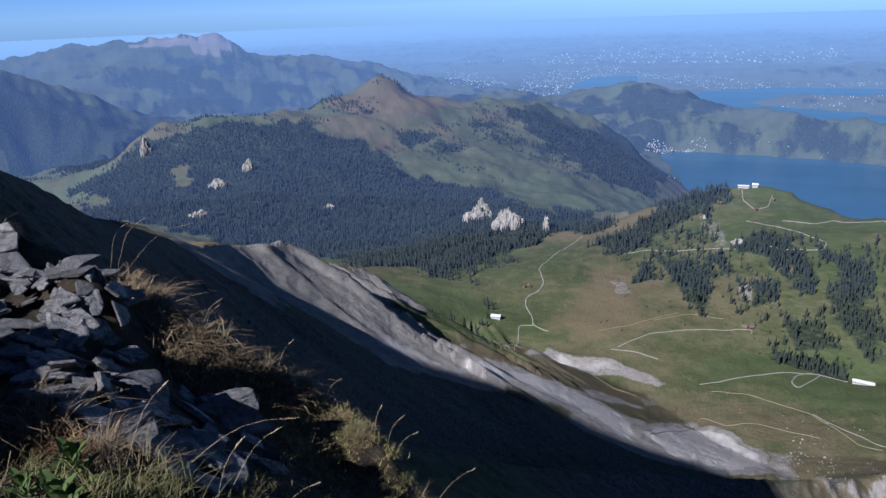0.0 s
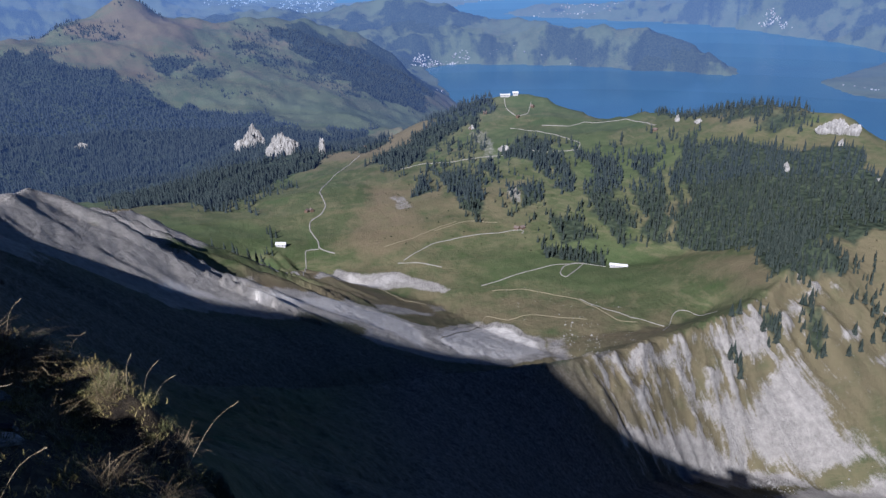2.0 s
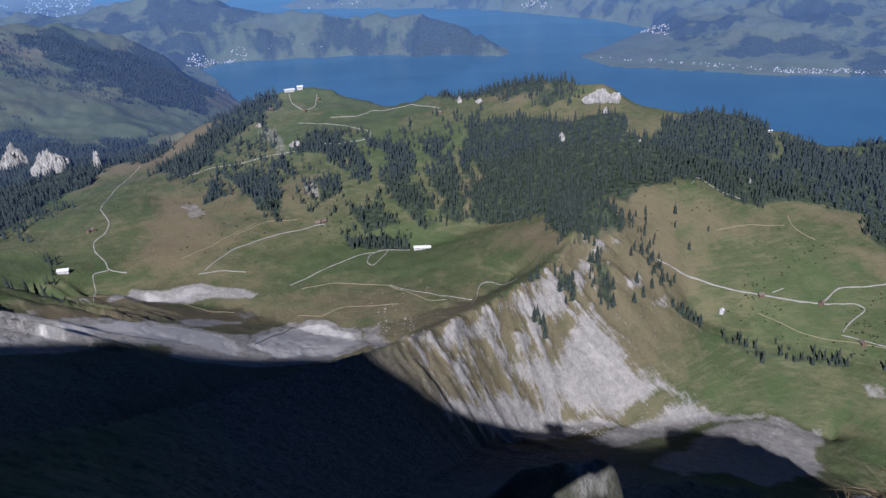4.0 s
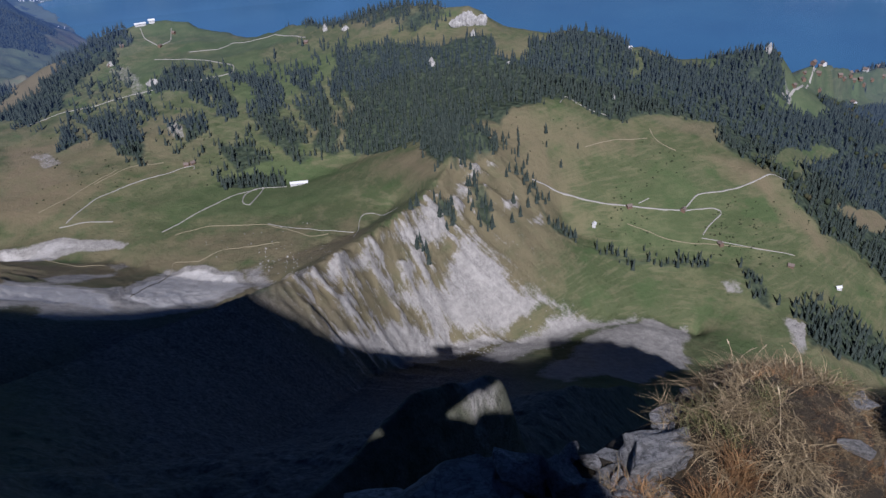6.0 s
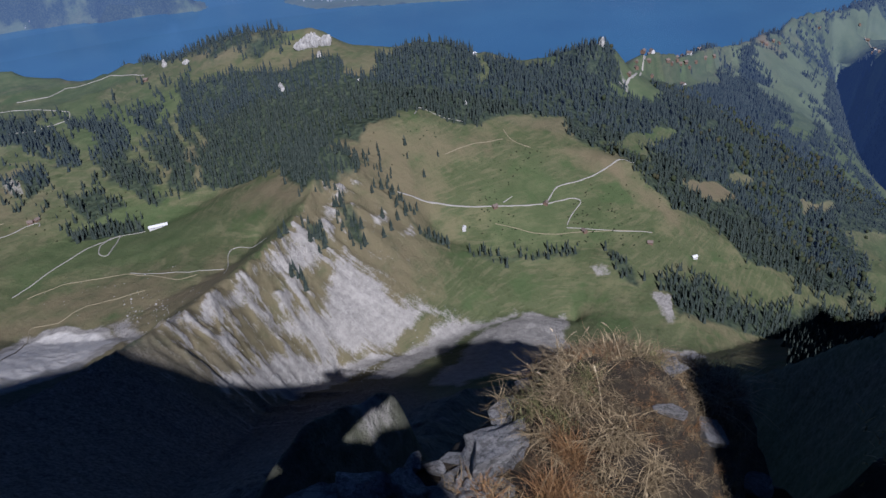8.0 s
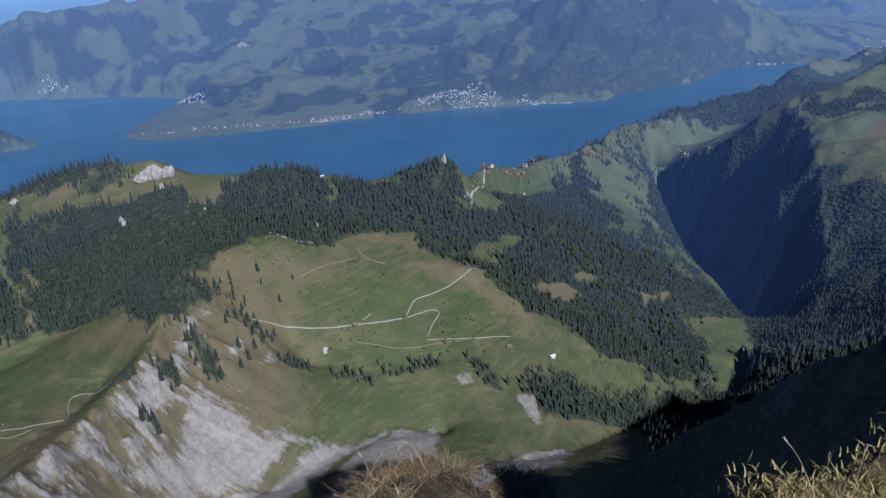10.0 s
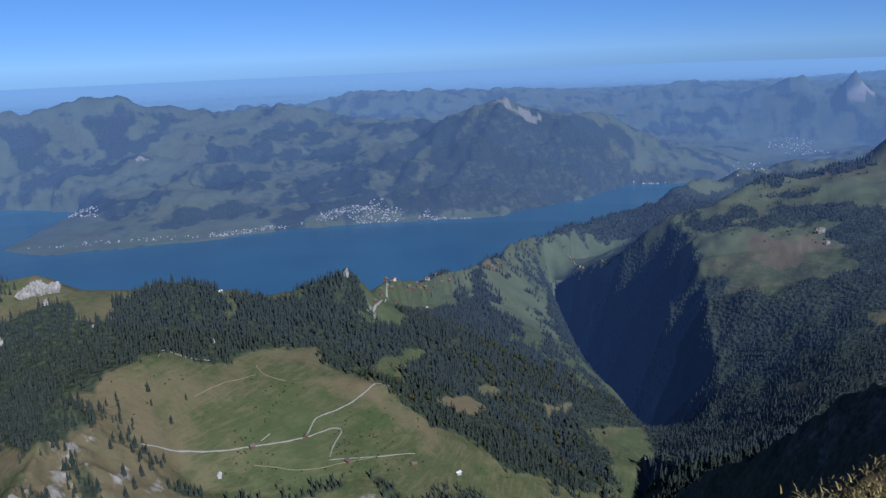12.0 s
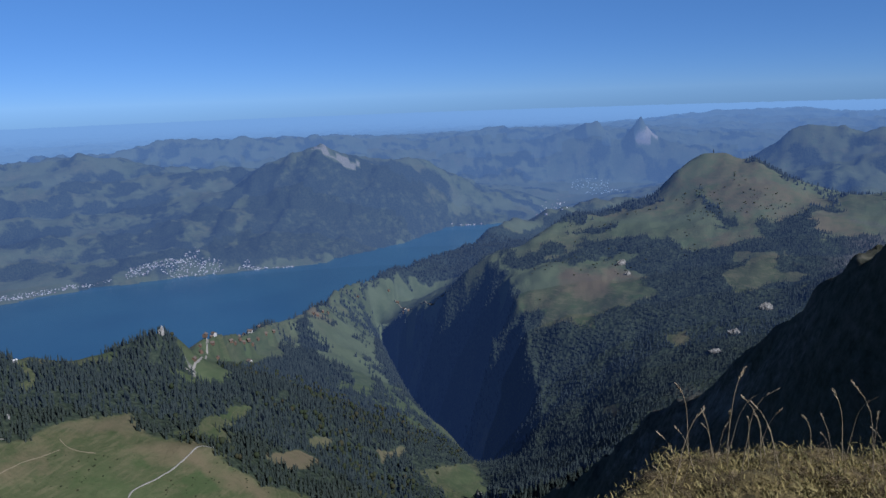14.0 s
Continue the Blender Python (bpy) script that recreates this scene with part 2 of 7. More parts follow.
base = n.mix(n.ramp(n.noise(3.0, 5, 0.6), (0.35, 0.0), (0.6, 1.0)), (0.014, 0.011, 0.008), (0.042, 0.032, 0.019))
base = n.mix(n.ramp(n.noise(11.0, 5, 0.7), (0.5, 0.0), (0.7, 1.0)), base, (0.085, 0.064, 0.034))
n.colour(base)
n.bump(n.noise(30.0, 6, 0.75), 1.0, 0.03)
TURF = n.mat
n = Nodes("mossy_turf", 0.95)
base = n.mix(n.ramp(n.noise(4.0, 6, 0.7), (0.35, 0.0), (0.65, 1.0)), (0.085, 0.07, 0.028), (0.30, 0.23, 0.095))
base = n.mix(n.ramp(n.noise(17.0, 6, 0.75), (0.42, 0.85), (0.52, 0.0)), base, (0.04, 0.034, 0.016))
base = n.mix(n.ramp(n.noise(2.2, 4, 0.6), (0.56, 0.0), (0.66, 0.8)), base, (0.10, 0.11, 0.035))
n.colour(base)
n.bump(n.noise(40.0, 6, 0.75), 1.0, 0.03)
MOSSY_TURF = n.mat


def blade_material(name, dark, pale):
    n = Nodes(name, 0.7)
    rnd = n.add("ShaderNodeNewGeometry").outputs["Random Per Island"]
    n.colour(n.mix(n.noise(14.0, 2), n.mix(rnd, dark, pale), tuple(0.6 * c for c in dark)))
    n.bsdf.inputs["Transmission Weight"].default_value = 0.0
    return n.mat


STRAW = blade_material("straw_grass", (0.10, 0.072, 0.036), (0.46, 0.36, 0.21))
OLIVE = blade_material("olive_grass", (0.06, 0.068, 0.022), (0.27, 0.25, 0.10))
RUST = blade_material("rust_grass", (0.11, 0.055, 0.022), (0.40, 0.235, 0.10))
MOSS = blade_material("moss", (0.095, 0.088, 0.028), (0.52, 0.41, 0.16))
HERB = blade_material("herb_leaf", (0.05, 0.09, 0.02), (0.13, 0.17, 0.05))
STEM = blade_material("dry_stem", (0.30, 0.23, 0.13), (0.58, 0.50, 0.36))

# ---- the lie of the land: crests, feet of slopes and valley lines, in scaled-down metres from the summit, placed to fit the camera's view ----
SKELETON = {}


def line(name, *points):
    SKELETON[name] = points


# mostly unseen crest, heights set so that its shadow ends where wanted
line("summit crest", (-800, -20, 980), (-600, -40, 960), (-420, -56, 938), (-392, -60, 914), (-347, -58, 899), (-303, -57, 872), (-269, -55, 856), (-179, -51, 814), (-161, -50, 792), (-120, -41, 743), (-84, -31, 709), (-39, -18.0, 673), (-13.0, -16.0, 660), (10.0, -21, 650), (20, -35, 645), (25, -44, 646), (41, -73, 660), (54, -92, 672), (63, -105, 683), (71, -116, 668), (100, -180, 640), (145, -258, 655), (200, -398, 640), (260, -500, 600))
line("feet", (-2.0, 2.0, 646), (-1.0, 2.0, 646), (-1.0, 2.0, 646), (0.0, 2.0, 646), (1.0, 2.0, 646), (1.0, 2.0, 646), (2.0, 1.0, 646), (2.0, 1.0, 646), (2.0, 0.0, 646), (2.0, -1.0, 646), (2.0, -1.0, 646))
line("feet behind", (1.0, -2.0, 648), (0.0, -2.0, 648), (0.0, -2.0, 648), (-1.0, -2.0, 648), (-2.0, -2.0, 648), (-2.0, -1.0, 648), (-2.0, 0.0, 648))
line("brow", (-3.0, 8.0, 634), (-1.0, 9.0, 634), (1.0, 9.0, 634), (3.0, 9.0, 634), (5.0, 8.0, 634), (6.0, 6.0, 634), (8.0, 5.0, 634), (9.0, 3.0, 634), (9.0, 1.0, 634), (9.0, -1.0, 634), (8.0, -3.0, 634))
line("brow left", (-5.0, 4.0, 642), (-4.0, 8.0, 640))
line("face", (-5.0, 60, 556), (12.0, 59, 556), (29, 52, 556))
line("face right", (54, 31, 556), (59, 10.0, 556), (50, -4.0, 578), (39, -16.0, 600))
line("arm inner foot", (47, -17.0, 580), (60, -7.0, 562), (80, 3.0, 540), (104, 11.0, 510), (139, 19.0, 470), (176, 37, 425), (196, 60, 395))
line("face left", (-25, 43, 630), (-22, 56, 612), (-15.0, 68, 588))
line("back slope", (613, -514, 400), (436, -671, 400), (221, -769, 400), (-14.0, -800, 400), (-247, -761, 400), (-459, -655, 400), (-630, -493, 400), (-747, -287, 400), (-798, -56, 400), (-779, 180, 400), (-693, 400, 400))
line("back valley", (1131, -1131, 250), (751, -1413, 250), (305, -1571, 250), (-167, -1591, 250), (-625, -1473, 250), (-1028, -1226, 250), (-1342, -871, 250), (-1538, -441, 250), (-1600, 28, 250), (-1522, 494, 250))
line("back range", (2250, -3897, 500), (781, -4432, 500), (-781, -4432, 500), (-2250, -3897, 500), (-3447, -2893, 500), (-4229, -1539, 500), (-4500, 0.0, 500), (-4229, 1539, 500))
line("left ridge", (-39, -18.0, 673), (-50, 40, 650), (-67, 112, 628), (-73, 131, 622), (-86, 169, 609), (-102, 228, 587), (-109, 311, 556), (-97, 409, 523), (-79, 443, 504), (-59, 476, 486), (-40, 508, 458), (-26, 529, 436), (-1.0, 550, 413), (30, 569, 388), (74, 585, 369))
line("left ridge outer foot", (-241, 344, 540), (-239, 439, 511), (-218, 559, 463), (-160, 682, 413), (-89, 755, 369))
line("gully behind the spur", (-40, 206, 522), (-14.0, 250, 488), (28, 289, 453), (104, 334, 415), (159, 367, 390), (206, 389, 374))
line("spur", (-3.0, 60, 600), (-23, 148, 556), (-10.0, 190, 529), (23, 234, 493), (89, 286, 452), (165, 322, 420), (208, 342, 406), (253, 360, 395), (313, 377, 392), (365, 398, 395), (411, 424, 416))
line("basin", (206, 389, 375), (180, 456, 361), (155, 538, 348), (100, 602, 350), (49, 638, 353))
line("basin right", (180, 456, 361), (248, 423, 368), (293, 417, 367), (331, 426, 367))
line("hill foot", (10.0, 655, 361), (48, 620, 364), (128, 612, 354), (250, 616, 354), (324, 552, 348), (375, 537, 358), (410, 492, 379), (420, 456, 399))
line("gully under the face", (6.0, 130, 547), (22, 148, 522), (52, 167, 489), (93, 199, 445), (152, 247, 396), (202, 286, 360), (246, 309, 333))
line("bowl floor", (246, 309, 333), (293, 315, 312), (346, 287, 305), (395, 272, 300), (435, 247, 296), (451, 216, 286))
line("fin", (12.0, 32, 611), (20, 33, 610), (25, 34, 611), (28, 34, 612), (31, 34, 611), (32, 34, 611), (33, 34, 610), (35, 34, 610), (37, 34, 609), (38, 34, 608))
line("fin foot", (50, 49, 575), (68, 59, 563), (121, 89, 519), (191, 110, 464))
line("fin cleft", (34, 35, 607), (39, 38, 599), (43, 42, 591))
line("rim", (415, 420, 419), (431, 403, 391), (451, 365, 353), (456, 342, 324), (464, 314, 321), (513, 248, 314), (518, 213, 314), (498, 181, 303), (485, 140, 299))
line("bench", (476, 442, 401), (533, 422, 400), (568, 391, 380), (591, 356, 365), (617, 308, 358), (633, 250, 348), (620, 195, 313), (622, 150, 289), (633, 96, 253))
line("valley", (412, 246, 302), (406, 170, 306), (455, 118, 294), (531, 96, 259), (617, 61, 227), (720, 19.0, 190), (800, 2.0, 180), (880, 0, 172), (1018, 57, 167), (1173, 129, 164), (1356, 192, 159), (1564, 228, 158))
line("arm", (71, -116, 668), (64, -39, 639), (75, -39, 634), (89, -41, 628), (107, -43, 616), (125, -41, 603), (146, -33, 585), (169, -18.0, 557), (182, -13.0, 546), (197, -2.0, 525), (212, 13.0, 503), (226, 31, 477), (238, 53, 448))
line("arm back", (228, -28, 430), (233, -58, 450), (213, -86, 490), (191, -110, 530))
line("arm outer foot", (355, -224, 523), (405, -196, 507), (398, -136, 465), (373, -70, 432), (396, 53, 337))
line("alp crest", (185, 983, 354), (235, 993, 366), (326, 993, 395), (360, 992, 409), (382, 985, 413), (415, 964, 410), (460, 933, 399), (483, 887, 388), (516, 821, 405), (535, 773, 408), (551, 712, 435), (575, 639, 450), (597, 605, 448), (615, 572, 427), (659, 529, 423), (689, 497, 421), (722, 467, 404), (757, 429, 385), (791, 409, 386), (821, 369, 399), (887, 368, 365))
line("terrace", (886, 370, 322), (1001, 347, 293), (1257, 333, 245))
line("woods slope", (836, 334, 331), (868, 236, 305), (864, 165, 247), (841, 126, 218), (774, 100, 198))
line("knob", (-69, 897, 345), (-29, 980, 339), (27, 1080, 347), (79, 1057, 356), (128, 1022, 353), (181, 994, 353))
line("shore ridge", (887, 368, 365), (999, 355, 331), (1125, 355, 300), (1338, 336, 261), (1590, 309, 244), (1833, 248, 223), (2046, 134, 211), (2250, 3, 221), (2448, -104, 240), (2551, -218, 246), (2671, -393, 256), (2758, -486, 250), (2735, -601, 264))
line("gorge hill", (1682, 244, 126), (1589, 190, 175), (1449, 60, 283), (1420, -7.0, 338), (1447, -95, 376), (1511, -166, 399), (1578, -266, 399), (1612, -354, 423), (1625, -426, 478), (1625, -466, 510), (1623, -505, 519), (1584, -561, 503), (1524, -607, 461), (1459, -656, 435), (1400, -688, 450), (1334, -769, 458))
line("shelf", (1329, -46, 338), (1295, -113, 356), (1285, -199, 355), (1123, -250, 329))
line("shelf edge", (1148, -73, 285), (1108, -163, 309), (1093, -243, 333))
line("gorge bottom", (800, 8.0, 220), (760, -22, 228), (736, -80, 247), (810, -182, 288), (889, -273, 317), (942, -337, 338), (1000, -408, 360), (1038, -495, 403))
line("gorge rim", (1420, -7, 335), (1339, -42, 336), (1219, -53, 307), (1148, -61, 283))
line("gorge foot", (1596, 208, 77), (1472, 155, 48), (1327, 85, 40), (1190, 21, 51), (1000, -14.0, 112))
line("gorge nose", (1148, -61, 283), (1088, -65, 239), (1008, -72, 202), (897, -74, 197))
line("gorge nose outer", (1300, 18, 224), (1280, 16, 157), (1215, 9, 112), (1110, -1, 102))
line("gorge nose west", (1195, -27, 267), (1150, -32, 216), (1074, -38, 173), (959, -41, 166))
line("lakeside meadow foot", (1776, 225, 135), (1844, 154, 151), (1898, 77, 187))
line("lakeside meadow", (1463, 333, 229), (1624, 291, 227), (1838, 214, 205), (1998, 95, 202))
line("hill back", (2283, -280, 100), (2232, -556, 150), (2133, -862, 250), (1992, -1150, 300))
line("wood valley", (-711, 1028, 364), (-556, 1120, 347), (-408, 1181, 298), (-281, 1218, 272), (-133, 1142, 257), (-34, 1119, 267))
line("horn", (-994, 1501, 219), (-868, 1690, 247), (-738, 1805, 365), (-684, 1858, 402), (-576, 1915, 411), (-462, 1967, 400), (-388, 2115, 380), (-304, 2209, 419), (-201, 2259, 458), (-82, 2299, 411), (43, 2350, 365), (175, 2394, 355), (298, 2402, 346), (454, 2387, 311), (556, 2365, 241), (642, 2344, 154), (743, 2314, 76))
line("horn rib", (-576, 1915, 411), (-479, 1735, 358), (-298, 1724, 340), (-119, 1696, 301))
line("horn foot", (-118, 1646, 273), (8.0, 1750, 272), (135, 1695, 253), (253, 1631, 241), (360, 1456, 244))
line("behind the horn", (-1600, 2500, 30), (-800, 2950, 20), (0.0, 3150, 15.0), (700, 3250, 8.0))
line("hill back left", (363, 1455, 120), (634, 1359, 100), (932, 1111, 60), (1147, 803, 40))
line("left mountain", (-1958, 2656, 607), (-1836, 2742, 561), (-1678, 2957, 472), (-1593, 3026, 427), (-1489, 3112, 371), (-1378, 3195, 289), (-1262, 3265, 216))
line("left mountain foot", (-1564, 2201, 212), (-1250, 2393, 158), (-1207, 2746, 203), (-1187, 3292, 215))
line("west mountain", (-3286, 4535, 424), (-3057, 4692, 424), (-2704, 4790, 428), (-2511, 4894, 445), (-2331, 4982, 492), (-2222, 5009, 469), (-2100, 5029, 499), (-2049, 5050, 510), (-1983, 5055, 480), (-1884, 5061, 528), (-1797, 5092, 500), (-1688, 5129, 533), (-1612, 5154, 505), (-1484, 5192, 556), (-1444, 5235, 496), (-1377, 5273, 448), (-1289, 5347, 375), (-899, 5527, 339), (-358, 5689, 243), (46, 5600, 100))
line("west mountain foot", (-2451, 3533, 185), (-1994, 3922, 137), (-1239, 4326, 98), (-778, 4635, 107), (-323, 4990, 119), (235, 5295, 105))
line("peninsula", (32, 4050, 209), (267, 4041, 216), (606, 3954, 168), (768, 3905, 224), (947, 3835, 250), (1089, 3745, 240), (1197, 3564, 167), (1294, 3467, 141), (1448, 3296, 144), (1552, 3204, 129), (1617, 3104, 142), (1683, 3000, 137), (1788, 2892, 145), (1900, 2759, 91), (1986, 2636, 29))
line("peninsula slope", (846, 3499, 114), (1136, 3363, 98), (1414, 3147, 87))
line("peninsula back", (500, 4400, 8.0), (1000, 4700, 8.0), (1500, 4500, 8.0), (1720, 4200, 6.0))
line("spit", (1990, 4860, 30), (2150, 4780, 62), (2330, 4680, 45), (2520, 4560, 70), (2680, 4400, 60))
line("lake mountain", (2459, 3888, 322), (2806, 3771, 386), (3166, 3608, 408), (3407, 3451, 449), (3604, 3319, 442), (3799, 3174, 494), (3919, 2941, 414), (3995, 2570, 374), (4063, 2156, 409), (4057, 1702, 318), (3929, 1171, 298))
line("lake mountain terrace", (3241, 2976, 181), (3320, 2572, 198), (3261, 2139, 135), (3472, 1777, 173))
line("lake mountain terrace foot", (2897, 2758, 96), (3074, 2401, 123), (2990, 2005, 88))
line("nose", (2238, 2287, 13.0), (2508, 2191, 14.0), (2938, 2081, 148), (3426, 2064, 237))
line("saddle", (2802, 1229, 38), (3054, 1250, 109), (3476, 1267, 198), (3929, 1171, 298))
line("rocky peak", (3785, 1129, 303), (3740, 912, 400), (3738, 786, 433), (3737, 691, 410), (3745, 585, 365), (3817, 503, 329), (3928, 421, 334), (4141, 277, 282), (4300, 52, 172), (4345, -205, 59))
line("rocky peak spur", (3738, 786, 428), (3503, 831, 243), (3228, 894, 118), (2935, 935, 40))
line("rocky peak gully", (3758, 494, 328), (3397, 603, 105), (2982, 642, 13.0))
line("rocky peak rib", (3928, 421, 334), (3600, 385, 190), (3420, 370, 40))
line("behind lake mountain", (2958, 6344, 60), (4596, 4596, 80), (5196, 3000, 120), (5216, 1398, 140), (4973, 523, 120))
line("valley plain", (3988, -314, 3.0), (4475, -470, 5.0), (4945, -739, 8.0), (5164, -1192, 15.0))
line("back range right", (5586, 3324, 293), (5845, 2844, 283), (5924, 2421, 377), (6109, 1906, 380), (6347, 1404, 355), (6546, 842, 326), (6575, 575, 271), (6597, 188, 344), (6599, -103, 359), (6563, -700, 331), (6419, -1536, 309), (6244, -1806, 291), (5927, -2135, 261), (5552, -2275, 238))
line("back range foot", (5380, 1144, 150), (5387, 377, 60), (5297, -185, 30), (5515, -972, 40), (5041, -1638, 60))
line("twin peaks", (6020, -600, 280), (5998, -792, 405), (5992, -834, 436), (5987, -868, 405), (5982, -901, 440), (5921, -973, 316), (5853, -1068, 275), (5840, -1139, 373), (5827, -1202, 470), (5817, -1251, 371), (5806, -1299, 328), (5788, -1379, 260))
line("twin front", (5681, -461, 122), (5584, -859, 139), (5533, -1146, 175), (5427, -1381, 157))
line("right range", (3676, -1302, 318), (3627, -1433, 421), (3583, -1540, 450), (3471, -1778, 435), (3339, -2015, 440))
line("right range foot", (3508, -810, 60), (2819, -1026, 100), (2598, -1500, 150))
line("far alps", (8725, -2208, 356), (8395, -3243, 407), (8335, -3394, 414), (8209, -3688, 360), (7715, -4635, 365))
line("plain near", (-1455, 6847, 15.0), (-237, 6796, 12.0), (960, 6833, 10.0), (2009, 6182, 10.0), (3099, 5827, 12.0), (4310, 5516, 20))
line("plain", (-6106, 7277, 30), (-4750, 8227, 30), (-3249, 8927, 30), (-1650, 9356, 30), (0.0, 9500, 30), (1650, 9356, 30), (3249, 8927, 30), (4750, 8227, 30), (6106, 7277, 30), (7277, 6106, 30), (8227, 4750, 30), (8927, 3249, 30))
line("plain hills", (-7713, 9193, 110), (-6710, 9948, 110), (-5634, 10595, 110), (-4495, 11126, 110), (-3308, 11535, 110), (-2084, 11818, 110), (-837, 11971, 110), (419, 11993, 110), (1670, 11883, 110), (2903, 11644, 110), (4104, 11276, 110), (5260, 10786, 110), (6359, 10177, 110), (7388, 9456, 110), (8336, 8632, 110), (9193, 7713, 110), (9948, 6710, 110), (10595, 5634, 110), (11126, 4495, 110), (11535, 3308, 110), (11818, 2084, 110))
line("plain beyond", (-13856, 8000, 60), (-12257, 10285, 60), (-10285, 12257, 60), (-8000, 13856, 60), (-5472, 15035, 60), (-2778, 15757, 60), (0.0, 16000, 60), (2778, 15757, 60), (5472, 15035, 60), (8000, 13856, 60), (10285, 12257, 60), (12257, 10285, 60), (13856, 8000, 60), (15035, 5472, 60), (15757, 2778, 60), (16000, 0.0, 60), (15757, -2778, 60), (15035, -5472, 60), (13856, -8000, 60), (12257, -10285, 60))
line("horizon", (0.0, 40000, 60), (6946, 39392, 60), (13681, 37588, 60), (20000, 34641, 60), (25712, 30642, 60), (30642, 25712, 60), (34641, 20000, 60), (37588, 13681, 60), (39392, 6946, 60), (40000, 0.0, 60), (39392, -6946, 60), (37588, -13681, 60), (34641, -20000, 60), (30642, -25712, 60), (25712, -30642, 60), (20000, -34641, 60), (13681, -37588, 60), (6946, -39392, 60), (0.0, -40000, 60), (-6946, -39392, 60), (-13681, -37588, 60), (-20000, -34641, 60), (-25712, -30642, 60), (-30642, -25712, 60), (-34641, -20000, 60), (-37588, -13681, 60), (-39392, -6946, 60), (-40000, 0.0, 60), (-39392, 6946, 60), (-37588, 13681, 60), (-34641, 20000, 60), (-30642, 25712, 60), (-25712, 30642, 60), (-20000, 34641, 60), (-13681, 37588, 60), (-6946, 39392, 60))
LAKE = [(905, 3265), (1034, 3333), (1224, 3243), (1303, 3194), (1611, 2977), (1850, 2730), (2006, 2584), (2060, 2700), (2090, 3100), (2060, 3500), (1960, 3850), (1830, 4200), (1650, 4600), (1600, 4900), (1740, 5450), (2092, 5644), (2550, 5520), (3012, 5330), (2860, 4950), (2745, 4843), (2579, 4987), (2300, 5010), (2080, 4980), (1900, 4870), (1890, 4760), (2050, 4560), (2200, 4420), (2371, 4160), (2600, 3980), (2744, 3760), (2860, 3107), (2897, 2625), (2500, 2480), (2182, 2361), (2149, 2158), (2283, 1913), (2424, 1649), (2651, 1423), (2823, 1063), (2953, 697), (3391, 339), (3780, 149), (3845, -138), (3500, -160), (2600, 130), (2050, 260), (1650, 500), (1350, 900), (1100, 1400), (800, 2050)]
FAR_LAKE = [(1000, 6150), (1111, 6100), (1403, 6224), (1560, 6420), (1700, 6890), (1480, 6960), (1234, 6787), (1090, 6400)]


def hash_grid(ix, iy, seed):
    n = (ix * 374761393 + iy * 668265263 + seed * 974711) & 0x7FFFFFFF
    n = ((n ^ (n >> 13)) * 1274126177) & 0x7FFFFFFF
    return ((n ^ (n >> 16)) & 0xFFFF) / 32767.5 - 1.0


def value_noise(x, y, seed=0):
    """Smooth noise from -1 to 1, one cell a unit."""
    ix, iy = np.floor(x).astype(np.int64), np.floor(y).astype(np.int64)
    fx, fy = x - ix, y - iy
    fx, fy = fx * fx * (3 - 2 * fx), fy * fy * (3 - 2 * fy)
    a, b = hash_grid(ix, iy, seed), hash_grid(ix + 1, iy, seed)
    c, d = hash_grid(ix, iy + 1, seed), hash_grid(ix + 1, iy + 1, seed)
    return (a + (b - a) * fx) * (1 - fy) + (c + (d - c) * fx) * fy


def fractal(x, y, size, octaves=4, seed=0):
    total, gain = 0.0, 1.0
    for i in range(octaves):
        total = total + gain * value_noise(x / size + 17.3 * i, y / size - 9.1 * i, seed + i)
        size, gain = size / 2.03, gain * 0.5
    return total


def along(x, y, points):
    """Distance to a line of points, the side (positive: left of it), the height of the line there and the way along it."""
    best = np.full(x.shape, 1e12)
    side, level, way = np.zeros(x.shape), np.zeros(x.shape), np.zeros(x.shape)
    done = 0.0
    for (ax, ay, az), (bx, by, bz) in zip(points, points[1:]):
        dx, dy = bx - ax, by - ay
        length = max(1e-6, math.hypot(dx, dy))
        u = np.clip(((x - ax) * dx + (y - ay) * dy) / length ** 2, 0, 1)
        qx, qy = x - ax - u * dx, y - ay - u * dy
        d2 = qx * qx + qy * qy
        nearer = d2 < best
        best = np.where(nearer, d2, best)
        side = np.where(nearer, dx * qy - dy * qx, side)
        level = np.where(nearer, az + (bz - az) * u, level)
        way = np.where(nearer, done + u * length, way)
        done += length
    return np.sqrt(best), side, level, way


def inside(x, y, ring):
    """Distance to the edge of a closed line, positive inside it."""
    points = [(px, py, 0) for px, py in ring]
    d = along(x, y, points + points[:1])[0]
    odd = np.zeros(x.shape, bool)
    for (ax, ay, _), (bx, by, _) in zip(points, points[1:] + points[:1]):
        if ay != by:
            odd ^= ((ay > y) != (by > y)) & (x < ax + (bx - ax) * (y - ay) / (by - ay))
    return np.where(odd, d, -d)


COLS, ROWS, R0, R1 = 1200, 560, 2.2, 42000.0


